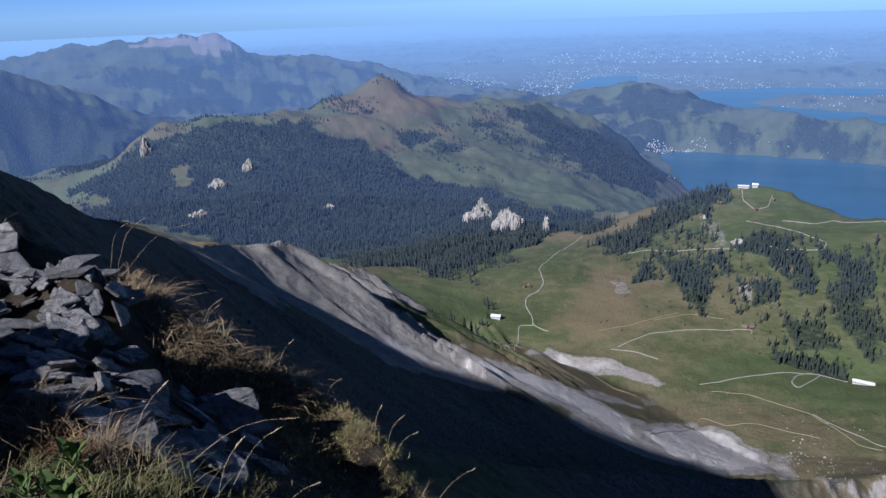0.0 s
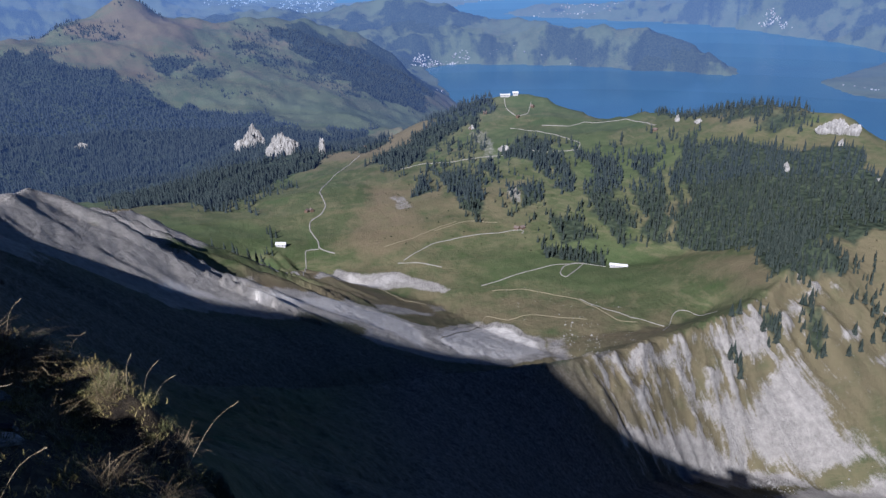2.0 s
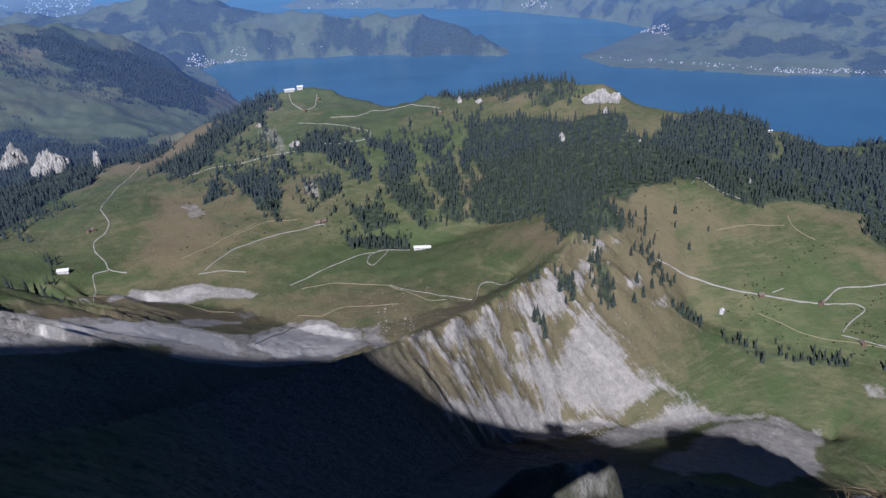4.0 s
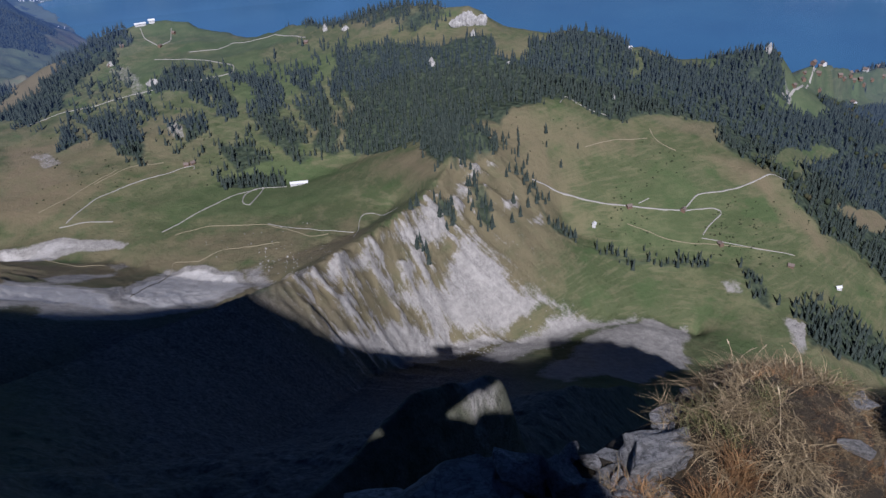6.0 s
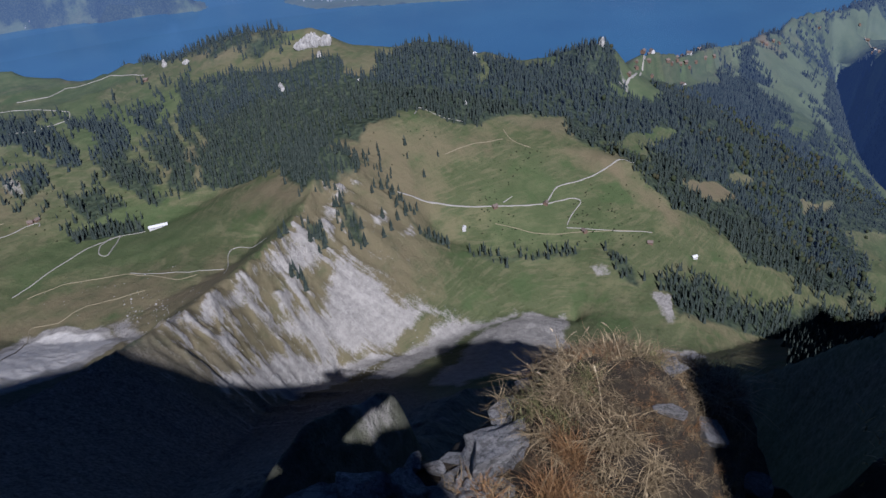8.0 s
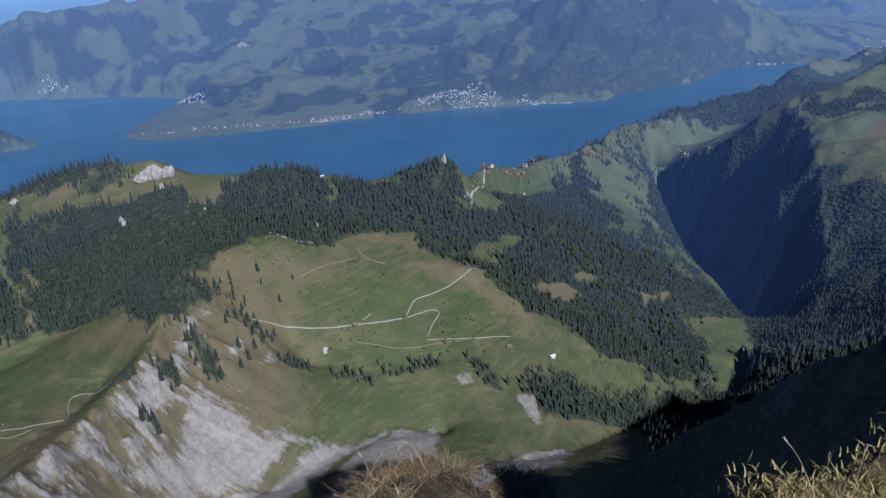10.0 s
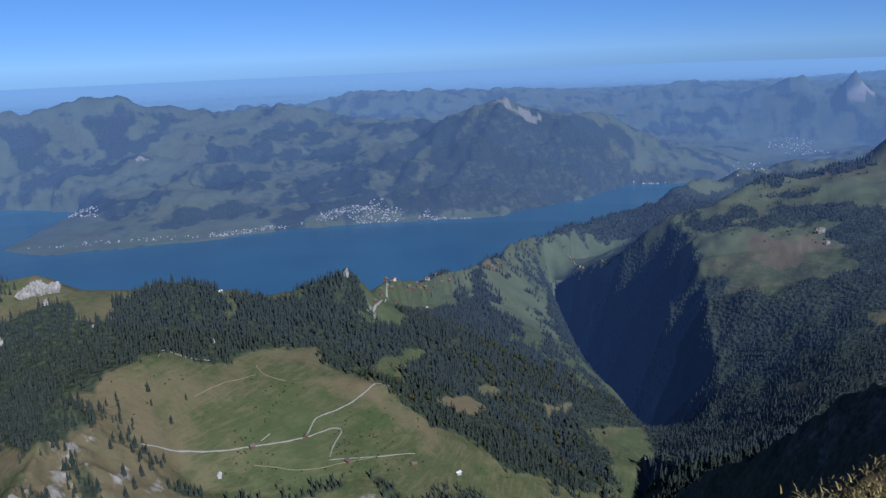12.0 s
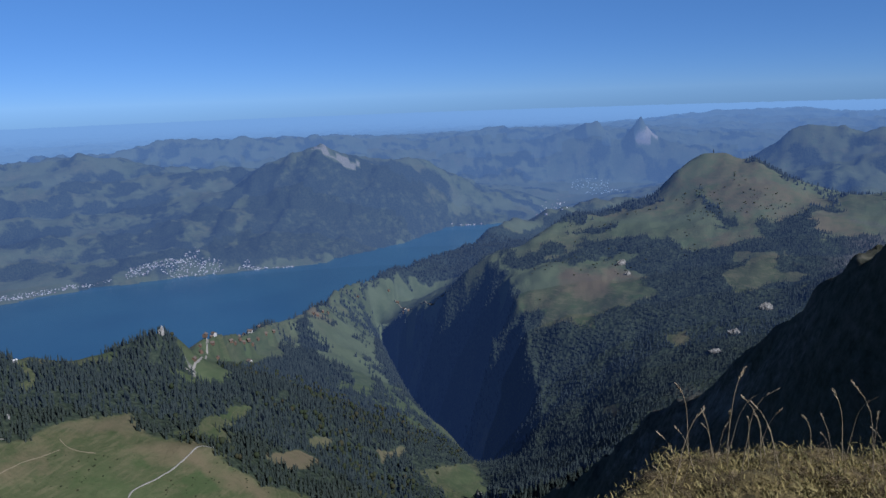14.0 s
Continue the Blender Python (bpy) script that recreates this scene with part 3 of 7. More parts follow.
def fill(cols, rows):
    """Heights over a grid of azimuth and the logarithm of distance: fixed on the skeleton's lines, stretched like a skin between them."""
    total, count = np.zeros((cols, rows)), np.zeros((cols, rows))
    lines = list(SKELETON.values()) + [[(px, py, 1) for px, py in ring + ring[:1]] for ring in (LAKE, FAR_LAKE)]
    for points in lines:
        for (ax, ay, az), (bx, by, bz) in zip(points, points[1:]):
            near = max(2.0, min(math.hypot(ax, ay), math.hypot(bx, by), math.hypot(ax + bx, ay + by) / 2))
            u = np.linspace(0, 1, min(4000, 3 + int(2.5 * math.hypot(bx - ax, by - ay) / near * cols / 6.28)))
            x, y, z = ax + (bx - ax) * u, ay + (by - ay) * u, az + (bz - az) * u
            i = np.round(np.degrees(np.arctan2(x, y)) / 360 * cols).astype(int) % cols
            j = np.clip(np.round(np.log(np.hypot(x, y) / R0) / math.log(R1 / R0) * (rows - 1)), 0, rows - 1).astype(int)
            np.add.at(total, (i, j), z)
            np.add.at(count, (i, j), 1)
    fixed = count > 0
    return fixed, total / np.maximum(count, 1)


def skin():
    h = None
    for level in (16, 8, 4, 2, 1):
        cols, rows = COLS // level, ROWS // level
        fixed, value = fill(cols, rows)
        if h is None:
            h = np.full((cols, rows), 300.0)
        else:
            h = np.repeat(np.repeat(h, 2, 0), 2, 1)[:cols, :rows]
        h = np.where(fixed, value, h)
        ratio = (2 * math.pi / cols) / (math.log(R1 / R0) / (rows - 1))
        wa, wd = 1 / ratio ** 2, 1.0
        for _ in range(160 if level > 1 else 70):
            pad = np.concatenate([h[:, 1:2], h, h[:, -2:-1]], 1)
            mean = (wa * (np.roll(h, 1, 0) + np.roll(h, -1, 0)) + wd * (pad[:, :-2] + pad[:, 2:])) / (2 * wa + 2 * wd)
            h = np.where(fixed, value, mean)
    # weather rounds the nearest crests
    near = int(math.log(150 / R0) / math.log(R1 / R0) * (ROWS - 1))
    for _ in range(2):
        soft = (np.roll(h, 1, 0) + np.roll(h, -1, 0) + 2 * h) / 4
        soft[:, 1:-1] = (soft[:, :-2] + soft[:, 2:] + 2 * soft[:, 1:-1]) / 4
        h[:, :near] = soft[:, :near]
    return h


SKIN = skin()


def skin_at(x, y):
    u = (np.degrees(np.arctan2(x, y)) / 360 * COLS) % COLS
    v = np.clip(np.log(np.maximum(np.hypot(x, y), R0) / R0) / math.log(R1 / R0) * (ROWS - 1), 0, ROWS - 1.001)
    i, j = np.floor(u).astype(int), np.floor(v).astype(int)
    fu, fv = u - i, v - j
    i, k = i % COLS, (i + 1) % COLS
    return (SKIN[i, j] * (1 - fu) + SKIN[k, j] * fu) * (1 - fv) + (SKIN[i, j + 1] * (1 - fu) + SKIN[k, j + 1] * fu) * fv


BUTTRESSES = ((412, 60, 22), (444, 20, 13), (482, 24, 15), (520, 26, 15), (556, 20, 11), (590, 20, 9))


def crags(way, d):
    """Ribs of rock under a crest: 0 in the chutes between them, 1 on their edges."""
    rib = 1 - 1.7 * np.abs(value_noise(way / 11, d / 34, 181)) - 0.8 * np.abs(value_noise(way / 4.3, d / 12, 183))
    return np.clip(rib + 0.25 * value_noise(way / 3, d / 4, 187), 0, 1)


def land(x, y):
    """Height of the ground, and the distance into the lake (positive inside it)."""
    away = np.hypot(x, y)
    # the walls of the gorge are cleft and crooked
    crook = 13 * np.clip((away - 820) / 150, 0, 1) * np.clip((1750 - away) / 150, 0, 1) * np.clip((120 - y) / 120, 0, 1)
    height = skin_at(x + crook * fractal(x, y, 70, 3, 151), y + crook * fractal(x, y, 70, 3, 157))
    for name, size in (("left ridge", 24), ("spur", 13)):
        # gullies run down from these crests
        d, side, level, way = along(x, y, SKELETON[name])
        rill = np.abs(value_noise(way / size, d / 190, 41)) + 0.5 * np.abs(value_noise(way / size * 2.3, d / 90, 52))
        if name == "spur":
            bend = way + 5 * value_noise(way / 30, d / 40, 84)
            rill = np.abs(value_noise(bend / 17, d / 60, 85)) + 0.4 * np.abs(value_noise(bend / 6, d / 40, 81))
            height = height + np.clip(1 - d / 10, 0, 1) * np.clip((way - 340) / 60, 0, 1) * np.clip((600 - way) / 30, 0, 1) * (3.0 * value_noise(way / 7, d / 9, 87) + 2.0 * value_noise(way / 2.6, d / 5, 88))
            cliff = np.where(side < 0, 1.0, 0.0) * np.clip(d / 5, 0, 1) * np.clip(1.9 - d / 26, 0, 1) * np.clip((way - 350) / 30, 0, 1) * np.clip((640 - way) / 30, 0, 1)
            height = height + cliff * 6.5 * (crags(way, d) - 0.45)
            rill = np.where(side < 0, 0.35 + (rill - 0.35) * np.clip((way - 300) / 90, 0.25, 0.8), 0.35)
        else:
            # rock buttresses stand out of the inner face, one behind another
            fall = way - 0.42 * d + 3 * value_noise(way / 16, d / 22, 171)
            rib = 0.0 * d
            for at, wide, out in BUTTRESSES:
                u = (fall - at) / wide
                rib = np.maximum(rib, out * np.clip(1 - np.where(u > 0, 3.4 * u, -u), 0, 1))
            inner = np.where(side < 0, 1.0, 0.0) * np.clip(d / 9, 0, 1) * np.clip(1.55 - d / 95, 0, 1)
            height = height + inner * (rib - 10 * np.clip((way - 330) / 30, 0, 1) * np.clip((640 - way) / 60, 0, 1) + 1.6 * value_noise(way / 5, d / 26, 173) * np.clip(rib / 6, 0, 1))
            rill = np.where(side < 0, 0.35 + 0.35 * (rill - 0.35), rill)
        height = height - np.clip(d / 14, 0, 1) * np.clip(1.8 - d / 60, 0, 1) * np.clip(way / 120 - 0.8, 0, 1) * (7 if name == "spur" else 13) * (rill - 0.35)
    bend = np.clip(away / 900, 0.1, 1)
    lake = np.maximum(inside(x + bend * 25 * fractal(x, y, 130, 3, 70), y + bend * 25 * fractal(x, y, 130, 3, 90), LAKE), inside(x, y, FAR_LAKE))
    rugged = np.clip((away - 30) / 40, 0, 1) * np.clip((620 - away) / 150, 0, 1) * np.clip((height - 250) / 60, 0, 1)
    height = height + rugged * (0.5 - np.abs(fractal(x, y, 11, 4, 131))) * (0.8 + 1.2 * np.clip((230 - away) / 60, 0, 1))
    stony = np.clip((away - 45) / 30, 0, 1) * np.clip((330 - away) / 60, 0, 1) * np.clip((np.degrees(np.arctan2(x, y)) - 74) / 8, 0, 1)
    height = height + stony * 1.3 * (0.4 - np.abs(fractal(x, y, 5, 3, 191)))
    swell = np.clip(away / 450, 0.0, 6) * np.clip((height - 4) / 50, 0.0, 1)
    height = height + fractal(x, y, 90 + 0.0 * x, 5, 3) * 2.2 * swell
    far = np.clip((away - 1500) / 1500, 0, 1) * np.clip((height - 4) / 80, 0.0, 1)
    height = height + (0.5 - np.abs(fractal(x, y, 420, 4, 23))) * 34 * far
    height = height + (0.5 - np.abs(fractal(x, y, 130, 3, 29))) * 13 * far
    height = np.maximum(height, 1.5 + 0.02 * np.clip(-lake, 0, 300))
    height = np.where(lake > 0, -8.0, height)
    return height, lake


NEAR_EDGE, DEPTH = 3500.0, 1300.0


def draw_in(x, y, z):
    """Bends the farthest distance in towards the summit, along the lines of sight, so that the horizon stands within five kilometres."""
    z = z - (x * x + y * y) / (2 * 7.4e6 * 0.36)
    dz = z - EYE
    r = np.sqrt(x * x + y * y + dz * dz)
    g = np.where(r > NEAR_EDGE, NEAR_EDGE + DEPTH * (1 - np.exp(-np.maximum(r - NEAR_EDGE, 0) / DEPTH)), r) / r
    return x * g, y * g, EYE + dz * g

# ---- what grows and lies on the ground: patches, in scaled-down metres from the summit, outlined to fit the camera's view ----
PATCHES = []


def patch(kind, strength, *ring):
    PATCHES.append((kind, strength, ring))


patch("wood", 1.0, (229, 972), (324, 978), (350, 990), (354, 958), (313, 938), (292, 926), (251, 893), (217, 855), (175, 849), (182, 910))
patch("wood", 1.0, (484, 691), (511, 656), (544, 594), (597, 557), (651, 524), (690, 498), (727, 471), (757, 430), (791, 409), (2093, 942), (864, 360), (785, 328), (956, 332), (1197, 317), (1213, 273), (1081, 225), (1090, 176), (1101, 136), (1106, 86), (945, 8), (858, 42), (758, 28), (634, 91), (620, 136), (635, 161), (631, 199), (633, 239), (652, 260), (636, 298), (674, 341), (616, 369), (576, 384), (547, 420), (508, 424), (484, 442), (460, 434), (456, 458), (418, 455), (397, 477), (380, 545), (396, 576), (444, 607))
patch("wood", 0.7, (1444, 2274), (1623, 2181), (1886, 2096), (578, 614), (550, 629), (516, 721), (508, 807))
patch("wood", 0.9, (513, 186), (560, 147), (562, 127), (606, 86), (755, 33), (200, 1), (210, 12), (468, 60), (549, 85), (507, 123), (488, 141), (507, 165))
patch("wood", 1.0, (395, 471), (416, 453), (411, 416), (444, 421), (428, 398), (401, 400), (375, 417))
patch("wood", 0.8, (464, 316), (483, 291), (501, 269), (519, 239), (512, 236), (492, 264), (473, 287), (456, 309))
patch("wood", 0.8, (523, 223), (525, 206), (515, 190), (497, 181), (495, 192), (509, 210))
patch("wood", 0.75, (435, 398), (436, 377), (438, 354), (455, 341), (446, 327), (429, 338), (428, 362), (426, 385))
patch("wood", 0.75, (388, 388), (391, 374), (374, 350), (364, 350), (367, 371))
patch("wood", 0.6, (393, 397), (397, 392), (386, 375), (378, 376))
patch("wood", 0.42, (468, 437), (446, 374), (430, 344), (418, 351), (422, 382), (445, 425))
patch("wood", 1.0, (399, 475), (413, 471), (425, 456), (420, 415), (442, 411), (427, 395), (410, 402), (389, 401), (382, 436))
patch("wood", 0.8, (335, 375), (350, 374), (341, 360), (329, 365))
patch("wood", 0.7, (300, 361), (311, 357), (298, 346), (295, 354))
patch("wood", 0.95, (213, 824), (229, 823), (211, 755), (198, 758))
patch("wood", 0.95, (244, 819), (284, 823), (280, 767), (242, 676), (226, 721), (222, 755))
patch("wood", 0.95, (294, 819), (312, 804), (290, 751), (281, 779))
patch("wood", 0.95, (300, 716), (328, 708), (314, 676), (288, 672))
patch("wood", 0.95, (328, 823), (356, 852), (376, 821), (341, 713), (326, 724), (330, 763))
patch("wood", 0.95, (358, 768), (379, 766), (346, 679), (332, 694))
patch("wood", 0.95, (401, 773), (412, 753), (376, 612), (357, 561), (337, 569), (351, 631), (371, 710))
patch("wood", 0.95, (310, 652), (338, 630), (329, 592), (290, 601))
patch("wood", 0.95, (425, 723), (440, 692), (396, 583), (381, 545), (365, 559), (389, 628))
patch("wood", 0.95, (270, 607), (320, 576), (317, 560), (266, 576))
patch("wood", 0.95, (496, 716), (517, 641), (426, 603), (382, 547), (412, 617))
patch("wood", 0.95, (319, 975), (334, 941), (319, 894), (311, 934))
patch("wood", 0.45, (237, 897), (314, 901), (328, 823), (280, 812), (228, 824))
patch("wood", 0.3, (448, 817), (496, 716), (426, 603), (437, 672), (436, 767))
patch("wood", 0.29, (260, 922), (496, 716), (382, 547), (261, 588), (263, 701))
patch("wood", 0.2, (472, 434), (512, 414), (512, 371), (476, 372), (439, 394))
patch("wood", 1.0, (-135, 1248), (-56, 1295), (19, 1433), (90, 1497), (178, 1546), (287, 1493), (207, 991), (167, 966), (82, 972), (-36, 984), (-93, 874), (-101, 845))
patch("wood", 0.45, (-50, 979), (45, 1002), (94, 958), (65, 840), (13, 773), (-32, 846))
patch("wood", 0.6, (-19, 502), (39, 730), (35, 661), (-5, 491))
patch("wood", 0.95, (-636, 1247), (-750, 1796), (-604, 1637), (-610, 1858), (-443, 1942), (-322, 1884), (-209, 1856), (-122, 1756), (-70, 1727), (44, 1651), (124, 1565), (305, 1518), (204, 1011), (114, 969), (61, 961), (-27, 894), (-93, 854), (-285, 1240), (-454, 1188), (-559, 1291))
patch("wood", 0.95, (169, 2310), (293, 2363), (433, 2275), (823, 3284), (842, 2677), (519, 1932), (369, 1921), (289, 2074), (221, 2161))
patch("wood", 0.8, (-160, 1940), (-46, 1973), (-73, 1875), (-143, 1889))
patch("open", 1.0, (-698, 1817), (-649, 1873), (-610, 1784), (-673, 1770))
patch("open", 1.0, (-637, 1887), (-473, 1954), (-454, 1921), (-574, 1851))
patch("open", 1.0, (-584, 1569), (-564, 1626), (-517, 1568), (-526, 1502))
patch("wood", 0.95, (1650, 235), (1452, 60), (1407, -28), (1412, -55), (1313, -45), (1344, -15), (1132, -72), (1091, -169), (1087, -246), (1181, -262), (1314, -252), (1302, -335), (1245, -456), (1095, -475), (89, -39), (120, -40), (144, -32), (170, -18), (911, 10), (1243, 30), (1403, 110))
patch("open", 1.0, (921, -143), (892, -166), (865, -152), (896, -143))
patch("open", 1.0, (1017, -242), (1010, -271), (981, -285), (996, -245))
patch("open", 1.0, (869, 43), (962, 8), (762, -1), (758, 28))
patch("open", 1.0, (911, 2), (915, 35), (831, 36), (791, 9))
patch("wood", 0.95, (2549, 497), (2368, -85), (2632, -444), (1505, -166), (1867, 76), (1777, 293))
patch("wood", 0.8, (1629, 273), (1767, 254), (1516, 188), (1378, 97), (1332, 126), (1362, 191))
patch("wood", 0.6, (1232, 342), (1422, 327), (1402, 260), (1302, 173), (990, 234), (1083, 321))
patch("wood", 0.9, (1584, -348), (2644, -446), (2546, -280), (2368, -85), (1491, -164))
patch("stone", 1.0, (118, 420), (146, 453), (171, 493), (186, 470), (203, 435), (190, 411), (164, 381), (141, 370), (127, 374), (121, 385))
patch("stone", 0.6, (203, 435), (209, 430), (221, 434), (210, 403), (169, 324), (182, 381), (174, 383))
patch("stone", 0.9, (72, 420), (89, 425), (122, 434), (113, 393), (120, 365), (80, 360), (58, 364))
patch("stone", 0.75, (84, 475), (107, 494), (132, 500), (149, 512), (133, 480), (104, 460), (78, 446))
patch("stone", 0.95, (114, 604), (126, 602), (142, 587), (165, 561), (160, 557), (140, 573), (132, 575), (107, 583))
patch("stone", 0.5, (136, 536), (154, 542), (158, 522), (143, 502))
patch("stone", 0.9, (-52, 380), (-26, 381), (21, 416), (62, 446), (80, 437), (104, 422), (122, 387), (56, 380), (-8, 358), (-46, 322))
patch("stone", 0.8, (-51, 395), (-44, 411), (-28, 403), (-23, 398), (-39, 385), (-52, 386))
patch("stone", 0.6, (-31, 377), (20, 401), (86, 466), (117, 468), (76, 434), (13, 391))
patch("stone", 0.3, (-55, 81), (-65, 117), (-92, 201), (-97, 394), (-59, 468), (-8, 444), (-31, 374), (29, 381), (116, 383), (37, 230), (-14, 79), (-35, 62), (-39, 55))
patch("stone", 0.3, (-42, 253), (100, 362), (162, 320), (87, 280), (22, 228), (-18, 89))
patch("stone", 0.42, (82, -43), (1020, -473), (869, -287), (170, -18), (70, -30), (59, -33))
patch("stone", 0.85, (408, 165), (439, 139), (453, 116), (413, 107), (356, 128))
patch("stone", 0.55, (498, 179), (518, 156), (478, 140), (466, 148), (485, 165))
patch("stone", 0.45, (307, 940), (339, 810), (322, 791), (299, 896))
patch("stone", 1.0, (32, 34), (34, 34), (35, 33), (35, 32), (33, 32), (32, 31), (32, 32))
patch("stone", 0.5, (502, 227), (512, 211), (500, 199), (490, 212))
patch("stone", 0.5, (289, 732), (313, 726), (298, 679), (282, 686))
patch("stone", 0.5, (173, 772), (199, 773), (194, 719), (170, 718))
patch("dry", 1.0, (166, 325), (274, 408), (243, 334), (226, 306), (184, 291))
patch("open", 1.0, (590, 362), (603, 353), (593, 339), (579, 350))
patch("dry", 0.45, (144, 564), (225, 492), (222, 419), (160, 499))
patch("dry", 1.0, (-30, 388), (83, 532), (66, 415), (-8, 377))
patch("dry", 0.85, (159, 836), (220, 798), (194, 648), (123, 632), (99, 682))
patch("dry", 0.9, (338, 545), (407, 461), (375, 403), (333, 429), (312, 460))
patch("dry", 0.58, (476, 442), (596, 359), (560, 328), (497, 362), (456, 400))
patch("dry", 0.6, (608, 275), (624, 230), (608, 160), (583, 194), (591, 240))
patch("dry", 0.6, (613, 380), (680, 337), (654, 264), (588, 354))
patch("dry", 0.75, (-330, 2140), (-200, 2245), (40, 2326), (-60, 2060), (-214, 2000), (-284, 2020))
patch("dry", 0.55, (1612, -422), (1555, -484), (1532, -554), (1419, -638), (1331, -477), (1534, -425))
patch("lush", 0.9, (568, 344), (590, 320), (542, 308), (526, 329))
patch("lush", 0.9, (489, 364), (519, 330), (494, 318), (467, 352))
patch("lush", 0.7, (224, 610), (330, 563), (343, 490), (281, 480), (191, 567))
patch("lush", 1.0, (122, 920), (165, 926), (105, 773), (96, 785))
patch("wood", 0.75, (2866, 1035), (3544, 976), (3700, 847), (3782, 484), (3883, 47), (3898, -159), (3795, 86), (3066, 567))
patch("stone", 0.52, (3717, 851), (3731, 785), (3787, 578), (3680, 588), (3665, 678))
patch("stone", 0.45, (3197, 911), (3322, 866), (3161, 814), (3032, 842))
patch("stone", 0.4, (3397, 679), (3453, 639), (3258, 578), (3218, 631))
patch("stone", 0.72, (-1988, 4914), (-1899, 5080), (-1499, 5212), (-1323, 5196), (-1450, 4974), (-1726, 4961))
patch("stone", 0.75, (5800, -1161), (5793, -1195), (5864, -1384), (5623, -1228), (5699, -1121))
patch("stone", 0.6, (3306, 2587), (3345, 2536), (3223, 2448), (3228, 2533))
patch("open", 0.9, (3454, 2487), (3571, 2315), (3357, 2227), (3246, 2323))
patch("lush", 0.95, (1061, 246), (1702, 299), (1818, 246), (2027, 82), (1549, 143), (1616, 201), (1583, 226), (1123, 62), (903, 0), (755, 1), (881, 44), (1010, 154))
patch("open", 0.6, (1156, 224), (1561, 271), (1784, 249), (1581, 186), (1582, 232), (1336, 148), (1106, 86), (1016, 101), (1063, 155))
patch("wood", 0.95, (1301, 253), (1518, 268), (1534, 260), (1297, 242))
patch("wood", 0.95, (1677, 261), (1766, 254), (1584, 220), (1345, 174), (1307, 182), (1582, 235))
patch("wood", 0.95, (1184, 147), (1192, 128), (1000, 76), (968, 80), (1087, 126))
patch("wood", 0.95, (1283, 219), (1321, 211), (1109, 150), (1063, 154))
patch("wood", 0.95, (1430, 290), (1746, 281), (1811, 232), (1796, 217), (1772, 272), (1426, 278))
patch("wood", 0.55, (1746, 281), (1811, 232), (1923, 148), (2037, 70), (1990, 74), (1821, 138), (1768, 177), (1785, 238))
patch("open", 0.85, (682, 215), (741, 195), (751, 166), (682, 179))
patch("open", 0.85, (797, 193), (833, 172), (795, 170), (773, 184))
patch("open", 0.85, (852, 68), (906, 40), (945, 8), (755, 1), (748, 38))
patch("open", 0.85, (657, 283), (771, 268), (797, 250), (675, 254))
patch("open", 0.85, (588, 571), (625, 542), (580, 516), (559, 534))
patch("open", 0.85, (1309, 867), (1972, 1275), (661, 433), (656, 442))
patch("open", 0.85, (855, 142), (905, 109), (876, 108), (840, 132))
patch("open", 0.85, (568, 149), (660, 101), (662, 84), (582, 112), (553, 135))
patch("dry", 0.9, (687, 222), (759, 194), (752, 160), (670, 176))
patch("lush", 0.8, (1390, 320), (1729, 287), (1588, 192), (1416, 110), (1396, 174), (1330, 268))
patch("stone", 0.3, (204, 396), (248, 360), (351, 383), (408, 405), (422, 384), (401, 333), (397, 290), (323, 304), (231, 311), (177, 297), (168, 316))
patch("stone", 0.78, (308, 348), (340, 357), (351, 348), (357, 326), (366, 308), (386, 289), (376, 289), (346, 302), (325, 306), (304, 316), (275, 324), (257, 329), (238, 331), (263, 336), (288, 339))
patch("stone", 0.52, (342, 359), (360, 360), (359, 336), (365, 318), (396, 290), (391, 285), (367, 304), (350, 327), (345, 346))
patch("stone", 0.62, (210, 345), (246, 357), (268, 357), (252, 345), (219, 335), (199, 326))
patch("stone", 0.66, (286, 365), (348, 380), (387, 398), (388, 387), (344, 361), (325, 358), (295, 350), (265, 354))
patch("stone", 0.5, (206, 393), (206, 339), (192, 324), (170, 319))
patch("stone", 0.6, (399, 372), (419, 377), (410, 363), (390, 360))
patch("stone", 0.5, (407, 359), (438, 364), (424, 346), (403, 347))
patch("stone", 0.62, (189, 298), (256, 319), (308, 312), (321, 302), (294, 298), (263, 297), (222, 302))
patch("stone", 0.5, (321, 302), (351, 291), (395, 288), (431, 262), (428, 253), (393, 272), (339, 260), (289, 265), (285, 290))
patch("stone", 0.6, (345, 250), (397, 268), (428, 253), (445, 232), (377, 188), (309, 181), (303, 205), (266, 206), (315, 244))
# dark patches, here and below: brown rock, darkened further to stand for shade
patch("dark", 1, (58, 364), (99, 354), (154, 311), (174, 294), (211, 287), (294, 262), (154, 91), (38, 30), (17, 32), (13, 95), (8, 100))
patch("stone", 0.36, (58, 364), (99, 354), (154, 311), (174, 294), (211, 287), (294, 262), (154, 91), (38, 30), (17, 32), (13, 95), (8, 100))
patch("stone", 0.85, (33, 34), (35, 34), (35, 33), (32, 31), (33, 32))
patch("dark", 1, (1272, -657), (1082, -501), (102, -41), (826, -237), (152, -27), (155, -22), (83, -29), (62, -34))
patch("stone", 0.36, (1272, -657), (1082, -501), (102, -41), (826, -237), (152, -27), (155, -22), (83, -29), (62, -34))
patch("wood", 0.95, (1720, 262), (1450, 50), (1400, -20), (1200, -75), (1000, -95), (930, -10), (1100, 10), (1250, 50), (1400, 130), (1596, 215))
